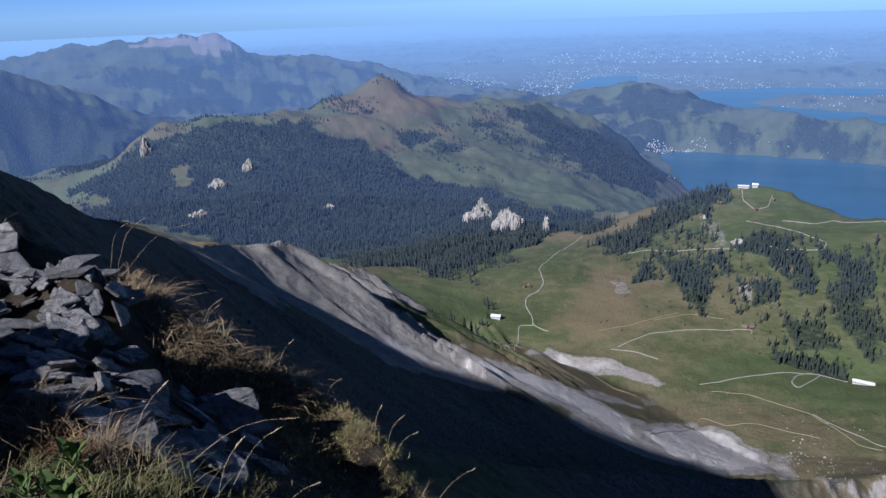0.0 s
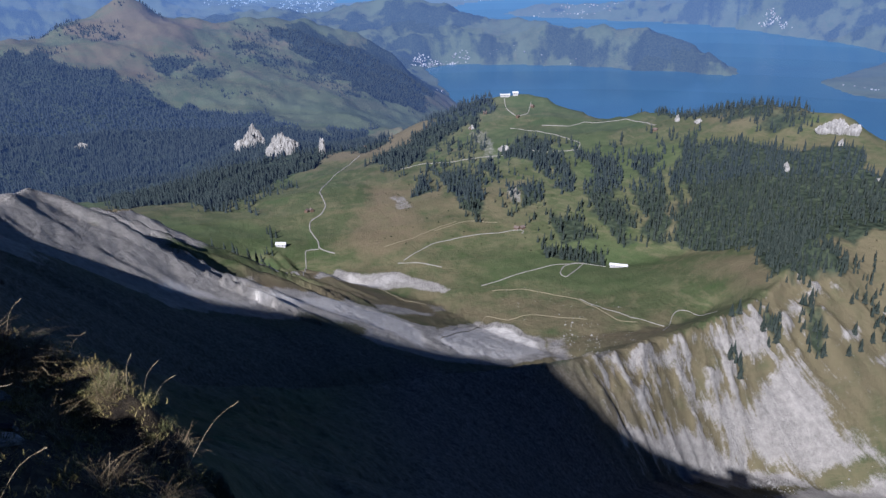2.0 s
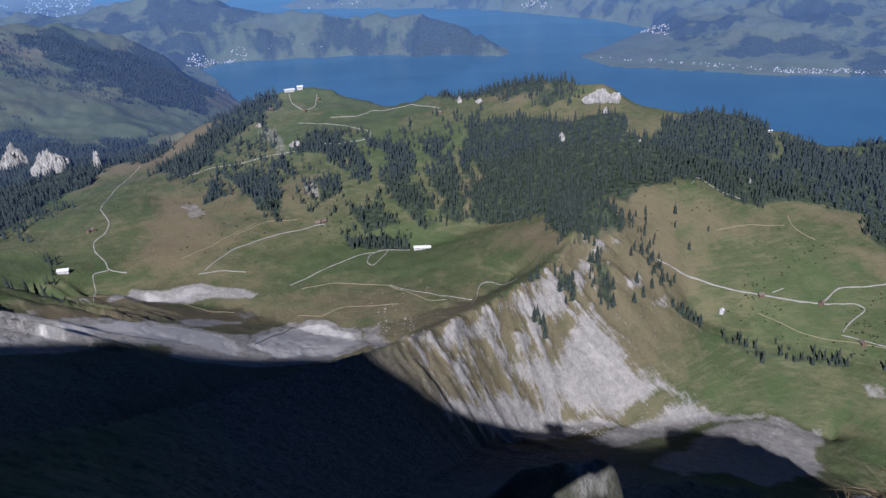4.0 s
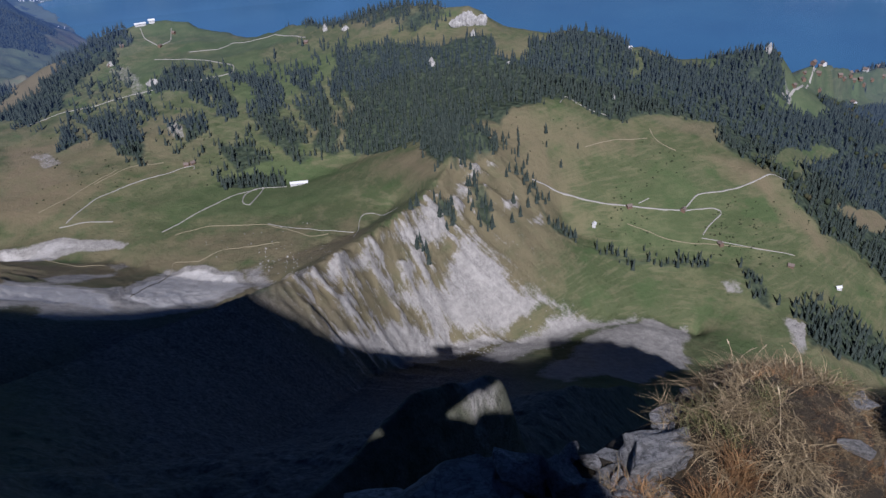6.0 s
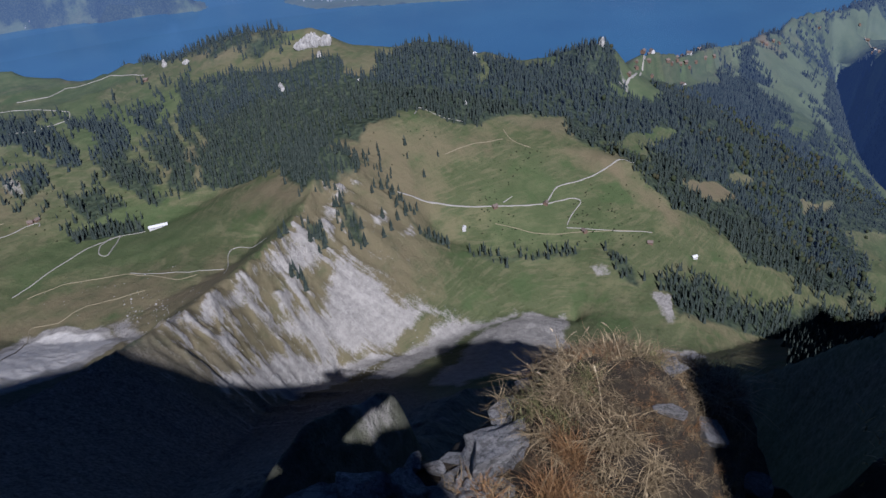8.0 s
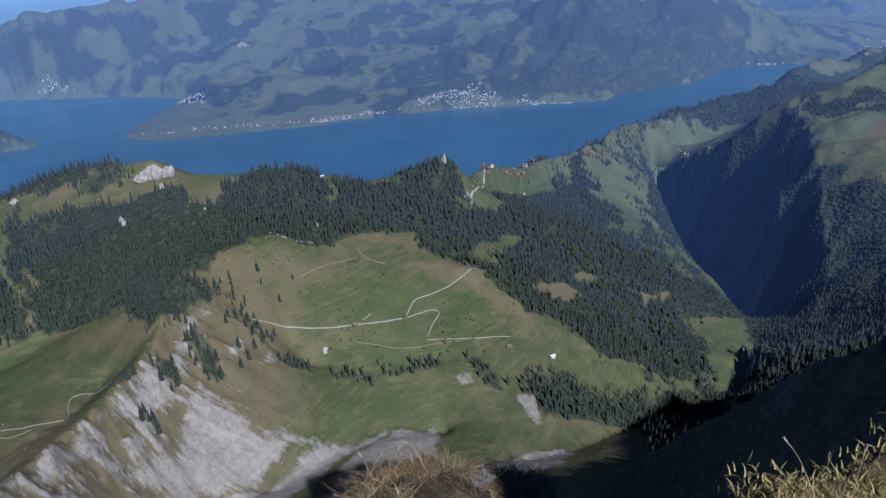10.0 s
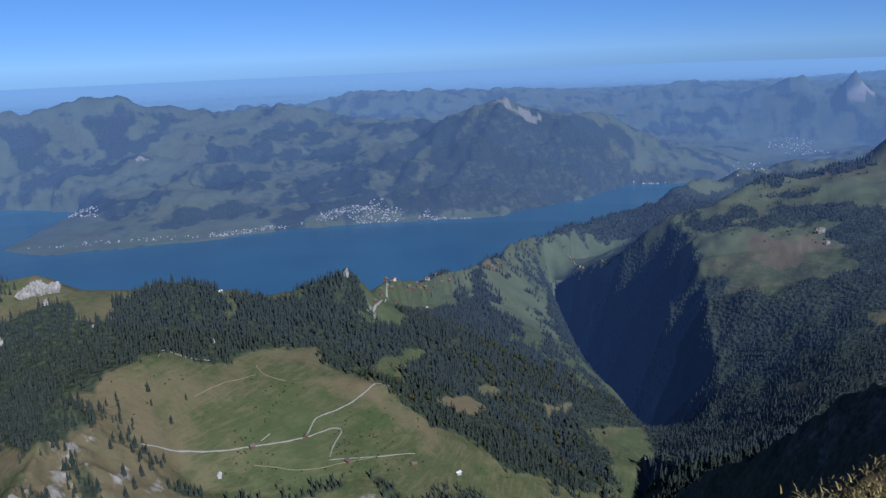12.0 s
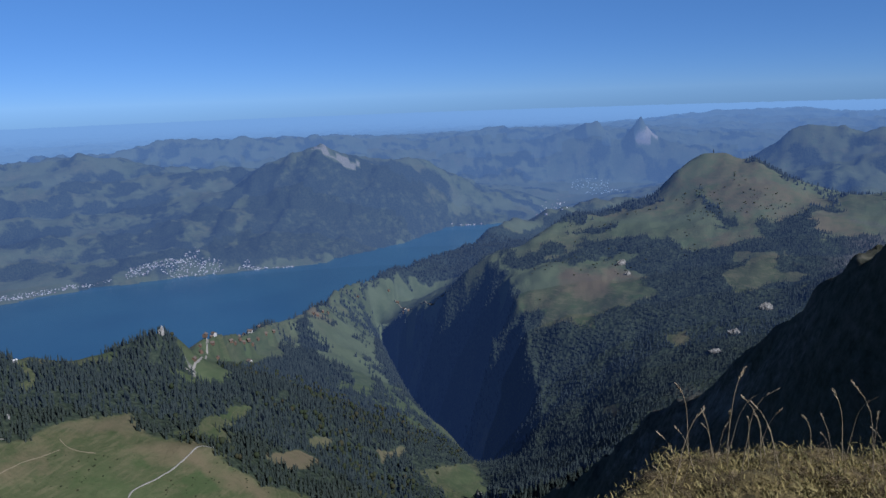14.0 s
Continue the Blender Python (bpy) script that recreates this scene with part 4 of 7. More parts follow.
patch("wood", 0.95, (1304, -240), (1308, -320), (1273, -404), (1282, -454), (1256, -482), (1175, -474), (1199, -425), (1186, -385), (1134, -362), (1068, -368), (1068, -407), (1002, -359), (962, -298), (941, -258), (938, -198), (961, -154), (1068, -90), (1136, -81), (1096, -162), (1119, -207), (1125, -250), (1166, -258), (1240, -244))
# dark wood planted here in place of the shade in a hollow
patch("wood", 0.9, (1313, -479), (1353, -565), (1456, -667), (1407, -661), (1311, -564), (1220, -549), (1249, -635), (1180, -609), (82, -40), (1053, -452), (1150, -464), (1271, -457))
patch("open", 1, (1416, -55), (1483, -163), (1546, -283), (1596, -388), (1619, -469), (5512, -1757), (1570, -566), (1459, -616), (1390, -629), (1358, -559), (1313, -479), (1285, -447), (1319, -355), (1370, -285), (1380, -220), (1358, -166), (1404, -120))
patch("open", 1, (1328, -20), (1348, -81), (1336, -114), (1292, -158), (1293, -230), (1192, -249), (1138, -258), (1112, -233), (1103, -176), (1112, -136), (1141, -85), (1196, -78), (1257, -43))
patch("open", 1, (1231, -399), (1183, -434), (1124, -454), (1086, -449), (1067, -394), (1086, -374), (1140, -367))
patch("wood", 0.95, (1406, -54), (1399, -110), (1342, -164), (1390, -204), (1396, -256), (1357, -290), (1316, -338), (1282, -306), (1320, -259), (1324, -211), (1296, -158), (1343, -106), (1359, -65))
patch("wood", 0.95, (1447, -159), (1471, -207), (1434, -250), (1407, -241), (1435, -175))
patch("wood", 0.95, (1539, -416), (1486, -442), (1418, -456), (1339, -464), (1337, -440), (1438, -428), (1514, -414))
patch("wood", 0.95, (1562, -288), (2704, -519), (1625, -346), (1497, -356))
patch("open", 1, (1020, -246), (1017, -271), (993, -280), (984, -256))
patch("lush", 0.8, (1200, -71), (1202, -147), (1192, -220), (1134, -252), (1103, -176), (1141, -85))
patch("dry", 0.75, (1292, -158), (1272, -226), (1185, -248), (1187, -190), (1216, -133))
patch("open", 1, (1662, 290), (1848, 216), (1921, 78), (1437, 50), (1518, 132), (1710, 238), (1660, 261))
patch("lush", 0.9, (1662, 290), (1848, 216), (1921, 78), (1437, 50), (1518, 132), (1710, 238), (1660, 261))
patch("wood", 0.95, (1572, 306), (1818, 247), (2019, 132), (2245, 4), (2433, -147), (2523, -215), (2625, -416), (2635, -450), (2499, -244), (1427, -24), (1911, 66), (1848, 216), (1607, 292))
# shade of the left ridge's inner slope, put into its ground colour
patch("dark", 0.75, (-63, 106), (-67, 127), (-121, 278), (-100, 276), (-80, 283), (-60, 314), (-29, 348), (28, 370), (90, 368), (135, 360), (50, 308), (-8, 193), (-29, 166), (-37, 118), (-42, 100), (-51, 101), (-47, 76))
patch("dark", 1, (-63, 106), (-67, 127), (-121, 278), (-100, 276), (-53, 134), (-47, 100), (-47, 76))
patch("open", 0.9, (-141, 1850), (8, 1770), (109, 1690), (276, 1784), (396, 1837), (396, 1710), (181, 1448), (79, 1605), (-44, 1703), (-121, 1731))
patch("lush", 0.8, (84, 1694), (276, 1784), (396, 1837), (434, 1758), (179, 1436), (78, 1583))
patch("stone", 0.5, (-712, 1765), (-693, 1772), (-670, 1713), (-685, 1693))
patch("stone", 0.5, (-482, 1545), (-423, 1625), (-398, 1538), (-445, 1450))
patch("open", 1, (-581, 1563), (-545, 1624), (-507, 1535), (-536, 1494))
patch("stone", 0.95, (189, 298), (256, 319), (308, 312), (328, 300), (291, 296), (255, 288), (219, 298), (186, 287))
patch("stone", 0.7, (320, 301), (351, 291), (395, 288), (431, 262), (428, 253), (390, 269), (339, 260), (279, 256), (277, 282))
patch("stone", 0.95, (334, 249), (397, 268), (428, 253), (448, 230), (370, 181), (296, 174), (294, 198), (259, 200), (300, 238))
patch("stone", 0.85, (-102, 290), (-87, 363), (-66, 390), (-51, 471), (-26, 409), (20, 432), (-1, 382), (-30, 362), (-45, 344), (-68, 318), (-73, 289), (-91, 293))
patch("wood", 0.95, (-879, 1724), (-730, 1781), (-693, 1819), (-613, 1796), (-563, 1510), (-446, 1246), (-569, 1304))
patch("wood", 0.9, (1618, 285), (1469, 311), (1267, 335), (952, 298), (1000, 247), (1125, 208), (1295, 282), (1602, 268))
patch("open", 0.9, (839, 349), (945, 363), (1146, 358), (1262, 334), (1165, 317), (936, 324), (787, 328))
patch("lush", 0.9, (839, 349), (945, 363), (1146, 358), (1262, 334), (1165, 317), (936, 324), (787, 328))
patch("open", 0.9, (1285, 295), (1421, 267), (1314, 205), (1212, 174), (1086, 200), (1252, 243))
patch("lush", 0.9, (1285, 295), (1421, 267), (1314, 205), (1212, 174), (1086, 200), (1252, 243))
patch("open", 0.9, (1358, 192), (1520, 170), (1355, 89), (1285, 60), (1162, 91))
patch("wood", 0.9, (1532, 260), (1688, 250), (1556, 210), (1408, 123), (1245, 35), (1142, 5), (1232, 40), (1196, 121), (1341, 204))
patch("lush", 0.75, (452, 266), (502, 206), (493, 155), (488, 118), (444, 123), (411, 189), (423, 242))
patch("stone", 0.7, (500, 176), (516, 158), (482, 144), (478, 152))
patch("stone", 0.95, (359, 154), (423, 150), (456, 118), (439, 108), (399, 126), (336, 130))
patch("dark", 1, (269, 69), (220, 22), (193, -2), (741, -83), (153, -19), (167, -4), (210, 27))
patch("stone", 0.4, (269, 69), (220, 22), (193, -2), (741, -83), (153, -19), (167, -4), (210, 27))
patch("stone", 2.0, (110, 392), (151, 471), (181, 478), (199, 432), (181, 393), (147, 373), (121, 373))
patch("stone", 1.4, (-50, 369), (-38, 377), (-6, 381), (63, 455), (104, 420), (110, 392), (100, 370), (55, 388), (-20, 361), (-50, 350))
patch("stone", 1.15, (60, 568), (90, 621), (134, 597), (163, 562), (127, 574))
patch("stone", 0.55, (201, 435), (221, 417), (170, 322), (145, 315))
patch("dry", 1, (-25, 406), (8, 430), (87, 554), (159, 548), (157, 488), (114, 454), (66, 471), (-6, 402))
patch("lush", 0.7, (186, 626), (252, 619), (301, 553), (374, 535), (342, 448), (269, 458), (190, 502), (171, 555))
patch("lush", 0.6, (67, 852), (112, 899), (114, 803), (75, 721), (78, 655), (53, 655), (50, 731))
patch("wood", 0.95, (177, 876), (208, 925), (255, 973), (630, 2056), (327, 982), (296, 923), (234, 862), (196, 839), (179, 853))
patch("wood", 0.8, (334, 983), (366, 979), (358, 935), (336, 948))
patch("wood", 0.95, (-41, 886), (1, 965), (40, 983), (80, 1017), (184, 1477), (293, 1516), (303, 1449), (151, 969), (95, 930), (57, 910), (0, 807), (-25, 805))
patch("stone", 0.45, (312, 931), (330, 935), (336, 889), (325, 804), (308, 808), (300, 870))
patch("dry", 0.55, (499, 417), (558, 396), (596, 358), (552, 341), (496, 361), (473, 390))
patch("dry", 0.85, (606, 309), (660, 266), (623, 240), (631, 198), (608, 159), (594, 186), (604, 256))
patch("lush", 0.9, (491, 358), (548, 333), (592, 332), (598, 305), (555, 291), (513, 316), (471, 353))
patch("lush", 0.9, (475, 355), (527, 290), (514, 252), (471, 306), (464, 350))
patch("lush", 0.6, (559, 260), (591, 207), (602, 147), (625, 99), (572, 129), (539, 190), (530, 243))
patch("lush", 0.6, (338, 558), (368, 454), (307, 374), (251, 359), (234, 421), (221, 438), (284, 526))
patch("open", 0.95, (826, 344), (938, 365), (1009, 356), (1253, 337), (1212, 317), (1020, 327), (793, 325))
patch("lush", 0.85, (826, 344), (938, 365), (1009, 356), (1253, 337), (1212, 317), (1020, 327), (793, 325))
patch("open", 0.95, (1344, 317), (1534, 277), (1403, 259), (1270, 300))
patch("lush", 0.85, (1344, 317), (1534, 277), (1403, 259), (1270, 300))
patch("open", 0.95, (1258, 278), (1359, 225), (1247, 192), (1190, 225))
patch("lush", 0.85, (1258, 278), (1359, 225), (1247, 192), (1190, 225))
patch("open", 0.95, (1646, 284), (1913, 78), (1438, 68), (1668, 200), (1591, 263))
patch("lush", 0.85, (1646, 284), (1913, 78), (1438, 68), (1668, 200), (1591, 263))
patch("open", 0.95, (870, 47), (905, 8), (760, -3), (727, 26), (761, 43))
patch("lush", 0.85, (870, 47), (905, 8), (760, -3), (727, 26), (761, 43))
patch("open", 0.95, (1122, 124), (1372, 99), (1276, 58), (1070, 77))
patch("lush", 0.85, (1122, 124), (1372, 99), (1276, 58), (1070, 77))
patch("wood", 0.7, (1027, 354), (1096, 350), (1095, 346), (1040, 350))
patch("wood", 1, (404, 483), (431, 476), (452, 465), (446, 437), (407, 403), (383, 400), (387, 416), (392, 450))
patch("wood", 0.9, (339, 379), (353, 380), (348, 363), (335, 360), (332, 367))
patch("wood", 0.8, (298, 358), (315, 358), (306, 349), (299, 351))
patch("wood", 0.8, (382, 392), (385, 377), (384, 359), (375, 359), (371, 374))
# paler dry tone on the basin floor, standing in for stronger sun there
patch("dry", 0.75, (61, 483), (174, 534), (225, 469), (252, 430), (308, 438), (276, 366), (198, 338), (208, 393), (203, 436), (157, 488))
patch("dry", 0.6, (156, 552), (214, 528), (256, 504), (288, 458), (222, 347), (210, 397), (195, 474), (161, 521))
patch("wood", 0.85, (-1635, 2863), (-1560, 2947), (-1433, 3069), (-1273, 3087), (-1187, 2967), (-782, 1765), (-1055, 2028), (-1569, 2650))
patch("wood", 0.8, (-131, 1691), (-44, 1689), (53, 1575), (3, 1273), (-42, 920), (-92, 1212))


def softly(d, width):
    return np.clip(0.5 + d / (2 * width), 0, 1)


def cover(x, y, z, lake, slope):
    """How much wood, bare stone, dry grass and painted shade the ground carries."""
    away = np.hypot(x, y)
    shape = x.shape
    x, y = x.ravel(), y.ravel()
    flat = away.ravel()
    jx, jy = fractal(x, y, 45, 4, 61) * np.clip(flat / 48, 2, 30), fractal(x, y, 45, 4, 71) * np.clip(flat / 48, 2, 30)
    far = np.clip((flat - 2300) / 500, 0, 1)
    high = np.clip((z.ravel() - 330) / 90, 0, 1)
    steep = np.clip(slope.ravel() * 1.6 - 0.35, -0.3, 0.5)
    grove = fractal(x, y, 110, 6, 33) * 0.66 + 0.40 + 0.7 * steep - 0.5 * high - 0.4 * np.clip((30 - z.ravel()) / 20, 0, 1)
    wood = np.where(far > 0, far * np.clip(grove, 0, 1), 0.0)
    middle = (flat > 1150) & (flat < 2300)
    wood = np.where(middle, np.clip(fractal(x, y, 120, 4, 35) * 0.8 - 0.05, 0, 0.8), wood)
    rock = np.clip((slope.ravel() - 1.25) * 0.9, 0, 0.6) * np.where((flat > 1000) & (flat < 2400), 0.0, np.where(flat < 330, 0.35, np.where(flat > 2400, 0.25, 1.0)))
    dry = (0.28 + 0.35 * fractal(x, y, 140, 3, 37)) * (1 - 0.75 * far)
    shaded_earth = np.zeros(x.shape)
    for kind, strength, ring in PATCHES:
        px, py = [p[0] for p in ring], [p[1] for p in ring]
        reach = 60
        near = (x > min(px) - reach) & (x < max(px) + reach) & (y > min(py) - reach) & (y < max(py) + reach)
        if not near.any():
            continue
        size = math.sqrt((max(px) - min(px)) * (max(py) - min(py)))
        shake = min(1.0, 0.3 + size / 150)
        d = inside(x[near] + shake * jx[near], y[near] + shake * jy[near], ring)
        m = softly(d, {"wood": 9.0, "open": 4.0, "stone": 10.0}.get(kind, 25.0) * max(0.4, shake)) * strength
        if kind == "wood":
            wood[near] = np.maximum(wood[near], m)
        elif kind == "open":
            wood[near] = np.minimum(wood[near], 1 - m)
        elif kind == "stone":
            rock[near] = np.maximum(rock[near], m)
            wood[near] = np.where(m > 0.5, np.minimum(wood[near], 0.2), wood[near])
        elif kind == "dry":
            dry[near] = np.maximum(dry[near], m)
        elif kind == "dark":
            shaded_earth[near] = np.maximum(shaded_earth[near], m)
        else:
            dry[near] = dry[near] * (1 - m)
    # rock shows where the face of the spur is craggy
    d, side, level, way = along(x, y, SKELETON["spur"])
    bare = np.clip(1.9 - d / 26, 0, 1) * np.clip((way - 340) / 40, 0, 1) * np.clip((650 - way) / 40, 0, 1) * (0.28 + 0.55 * crags(way, d))
    rock = np.where((side < 0) & (flat > 200), np.maximum(rock, bare), rock)
    dry = np.where((side < 0) & (way > 300), np.maximum(dry, 0.66 * np.clip(2.0 - d / 70, 0, 1)), dry)
    # bare rock and dry grass along the crest of the left ridge
    d, side, level, way = along(x, y, SKELETON["left ridge"])
    rock = np.where((d < 60) & (side < 0) & (way > 300) & (way < 660), np.maximum(rock, np.clip(1.5 - d / 40, 0, 1) * 0.85), rock)
    dry = np.where((d < 30) & (way > 130), np.maximum(dry, 0.9), dry)
    wood = np.where((d < 40) & (way < 520), 0.0, wood)
    rock = np.where(wood > 0.5, np.minimum(rock, 0.15), rock)
    return wood.reshape(shape), rock.reshape(shape), dry.reshape(shape), shaded_earth.reshape(shape)


def fall_lines(x, y):
    """Way along the crest above and way down from it, where scree and grass run in streaks, and how strongly they do."""
    d, side, level, way = along(x, y, SKELETON["spur"])
    bend = way + 4 * value_noise(way / 30, d / 40, 84)
    on = np.where((side < 0) & (way > 330), np.clip(1.6 - d / 90, 0, 1), 0.0)
    d2, side2, level, way2 = along(x, y, SKELETON["left ridge"])
    on2 = np.where((side2 < 0) & (way2 > 120), 0.3 * np.clip(1.6 - d2 / 40, 0, 1), 0.0)
    other = on2 > on
    return np.where(other, way2 - 0.42 * d2, bend) / 100, np.where(other, d2, d) / 100, np.maximum(on, on2)


def polar_sheet(azimuths, distances):
    a, d = np.meshgrid(np.radians(azimuths), distances, indexing="ij")
    return np.sin(a) * d, np.cos(a) * d


def grid_mesh(name, x, y, z, wrap=False):
    rows, cols = x.shape
    mesh = bpy.data.meshes.new(name)
    mesh.vertices.add(rows * cols)
    mesh.vertices.foreach_set("co", np.stack([x, y, z], -1).astype(np.float32).ravel())
    idx = np.arange(rows * cols).reshape(rows, cols)
    if wrap:
        idx = np.vstack([idx, idx[:1]])
    quads = np.stack([idx[:-1, :-1], idx[:-1, 1:], idx[1:, 1:], idx[1:, :-1]], -1)[..., ::-1].reshape(-1, 4)
    n = len(quads)
    mesh.loops.add(4 * n)
    mesh.loops.foreach_set("vertex_index", quads.astype(np.int32).ravel())
    mesh.polygons.add(n)
    mesh.polygons.foreach_set("loop_start", np.arange(0, 4 * n, 4, dtype=np.int32))
    mesh.polygons.foreach_set("use_smooth", np.ones(n, bool))
    mesh.update(calc_edges=True)
    return mesh, quads


AZ = np.concatenate([np.arange(-42, 126, 0.16), np.arange(126, 318, 3.0)])
FAR = np.concatenate([np.geomspace(2.5, 30, 30, endpoint=False), np.geomspace(30, 100, 110, endpoint=False), np.geomspace(100, 4500, 560, endpoint=False), np.geomspace(4500, 40000, 120)])
gx, gy = polar_sheet(AZ, FAR)
gz, lake = land(gx, gy)
region = np.searchsorted(ZONES, np.hypot(gx, gy) * (1 + 0.03 * fractal(gx, gy, 500, 3, 77)))
step_a = np.gradient(gz, axis=0) / np.maximum(np.gradient(np.radians(AZ))[:, None] * FAR[None, :], 1e-6)
step_d = np.gradient(gz, axis=1) / np.gradient(FAR)[None, :]
forest, stone, dry, shaded_earth = cover(gx, gy, gz, lake, np.hypot(step_a, step_d))
mesh, quads = grid_mesh("ground", *draw_in(gx, gy, gz), wrap=True)
paint = mesh.color_attributes.new("cover", "FLOAT_COLOR", "POINT")
paint.data.foreach_set("color", np.stack([forest, stone, dry, np.ones_like(dry)], -1).astype(np.float32).ravel())
grain = mesh.attributes.new("fall", "FLOAT_VECTOR", "POINT")
grain.data.foreach_set("vector", np.stack(fall_lines(gx, gy), -1).astype(np.float32).ravel())
shade_cover = mesh.attributes.new("shaded_earth", "FLOAT", "POINT")
shade_cover.data.foreach_set("value", shaded_earth.astype(np.float32).ravel())
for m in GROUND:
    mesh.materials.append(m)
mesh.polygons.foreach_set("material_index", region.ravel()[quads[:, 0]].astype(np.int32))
ground = tagged(new("ground", mesh), "mountain ground of meadow, scree, rock and forest round the lake", "ground", kind="structure")

wx, wy = polar_sheet(np.arange(5, 116, 0.5), np.geomspace(1200, 8000, 121))
mesh, quads = grid_mesh("water", *draw_in(wx, wy, np.zeros_like(wx)))
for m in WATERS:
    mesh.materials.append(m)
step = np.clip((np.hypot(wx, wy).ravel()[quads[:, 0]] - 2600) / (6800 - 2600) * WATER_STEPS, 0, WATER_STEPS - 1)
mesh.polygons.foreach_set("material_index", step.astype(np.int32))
water = tagged(new("water", mesh), "calm deep blue mountain lake below the slopes", "lake", kind="structure")

# ---- trees ----


def part(name, bm, material, parent, label=""):
    mesh = bpy.data.meshes.new(name)
    bm.to_mesh(mesh)
    bm.free()
    mesh.materials.append(material)
    ob = new(name, mesh)
    ob.parent = parent
    if label:
        ob["label"] = label
    return ob


def slope_at(x, y):
    e = np.maximum(2.0, np.hypot(x, y) * 0.004)
    return np.hypot(land(x + e, y)[0] - land(x - e, y)[0], land(x, y + e)[0] - land(x, y - e)[0]) / (2 * e)


def stand(reach_from, reach_to, gap, seed):
    """Places for trees: a shaken grid, thinned by the wood that the ground carries."""
    rng = np.random.default_rng(seed)
    cells = np.arange(-reach_to, reach_to, gap)
    x, y = np.meshgrid(cells, cells)
    x = (x + rng.uniform(-0.48, 0.48, x.shape) * gap).ravel()
    y = (y + rng.uniform(-0.48, 0.48, y.shape) * gap).ravel()
    d, a = np.hypot(x, y), np.degrees(np.arctan2(x, y))
    keep = (d > reach_from) & (d < reach_to) & (a > -36) & (a < 119)
    x, y = x[keep], y[keep]
    z, lake = land(x, y)
    wood, rock, dry, shaded_earth = cover(x, y, z, lake, slope_at(x, y))
    chance = np.clip((wood - 0.12) * 1.25, 0, 0.97) ** 1.3 * np.where(fractal(x, y, 14, 2, 91) > 0.5, 0.2, 1.0) * np.where(fractal(x, y, 60, 3, 93) > 0.78, 0.55, 1.0)
    keep = (rng.uniform(0, 1, x.shape) < chance) & (lake < -5)
    return x[keep], y[keep], z[keep]


def star_cones(x, y, z, tall, wide, seed, tiers=3, points=8):
    """Many conifers in one mesh: ragged cones, one over another."""
    rng = np.random.default_rng(seed)
    n = len(x)
    turn = rng.uniform(0, 6.28, n)
    verts, tris = [], []
    base = 0
    for t in range(tiers):
        low, top = 0.06 + 0.27 * t, (0.62 + 0.19 * t) if t < tiers - 1 else 1.0
        r = wide * (1.0 - 0.27 * t)
        ang = turn[:, None] + np.arange(points)[None, :] * (6.2832 / points) + 0.4 * t
        ragged = np.where(np.arange(points) % 2 == 0, 1.0, 0.58)[None, :] * rng.uniform(0.75, 1.15, (n, points))
        ring = np.stack([x[:, None] + np.cos(ang) * ragged * r[:, None], y[:, None] + np.sin(ang) * ragged * r[:, None],
                         z[:, None] + tall[:, None] * (low + rng.uniform(-0.05, 0.05, (n, points)))], -1)
        lean = rng.normal(0, 0.04, (n, 2)) * tall[:, None]
        tip = np.stack([x + lean[:, 0], y + lean[:, 1], z + tall * top], -1)[:, None, :]
        block = np.concatenate([ring, tip], 1)
        verts.append(block.reshape(-1, 3))
        k = np.arange(points)
        tri = np.stack([k, (k + 1) % points, np.full(points, points)], -1)
        tris.append((base + np.arange(n)[:, None, None] * (points + 1) + tri[None]).reshape(-1, 3))
        base += n * (points + 1)
    return np.concatenate(verts), np.concatenate(tris)


def lumps(x, y, z, tall, wide, seed):
    """Many round-headed trees in one mesh: uneven many-sided crowns."""
    rng = np.random.default_rng(seed)
    bm = bmesh.new()
    bmesh.ops.create_icosphere(bm, subdivisions=1, radius=1.0)
    form = np.array([v.co[:] for v in bm.verts])
    faces = np.array([[v.index for v in f.verts] for f in bm.faces])
    bm.free()
    n, m = len(x), len(form)
    p = form[None] * rng.uniform(0.65, 1.2, (n, m, 1))
    p = p * np.stack([wide, wide, tall * 0.5], -1)[:, None, :] + np.stack([x, y, z + tall * 0.5], -1)[:, None, :]
    return p.reshape(-1, 3), (np.arange(n)[:, None, None] * m + faces[None]).reshape(-1, 3)


def tri_mesh(name, verts, tris, material):
    mesh = bpy.data.meshes.new(name)
    mesh.vertices.add(len(verts))
    mesh.vertices.foreach_set("co", verts.astype(np.float32).ravel())
    mesh.loops.add(3 * len(tris))
    mesh.loops.foreach_set("vertex_index", tris.astype(np.int32).ravel())
    mesh.polygons.add(len(tris))
    mesh.polygons.foreach_set("loop_start", np.arange(0, 3 * len(tris), 3, dtype=np.int32))
    mesh.update(calc_edges=True)
    mesh.materials.append(material)
    return mesh


tx, ty, tz = stand(300, 1500, 4.3, 7)
rng = np.random.default_rng(11)
away = np.hypot(tx, ty)
tall = rng.uniform(7.0, 12.5, tx.shape) * np.where(rng.uniform(0, 1, tx.shape) < 0.15, 0.6, 1.0)
tall = tall * np.where((np.degrees(np.arctan2(tx, ty)) > 84) & (away > 780), 0.6, 1.0)
autumn = (np.degrees(np.arctan2(tx, ty)) > 66) & (np.degrees(np.arctan2(tx, ty)) < 88) & (rng.uniform(0, 1, tx.shape) < 0.05 + 0.3 * fractal(tx, ty, 90, 3, 19)) & (away > 560) & (away < 1050)
nearest = (away < 640) & ~autumn
order = np.argsort(np.where(nearest, away, 1e9))[:254]
order = order[nearest[order]]
single = np.zeros(tx.shape, bool)
single[order] = True

rest = ~single & ~autumn
wide = tall * rng.uniform(0.135, 0.20, tx.shape)
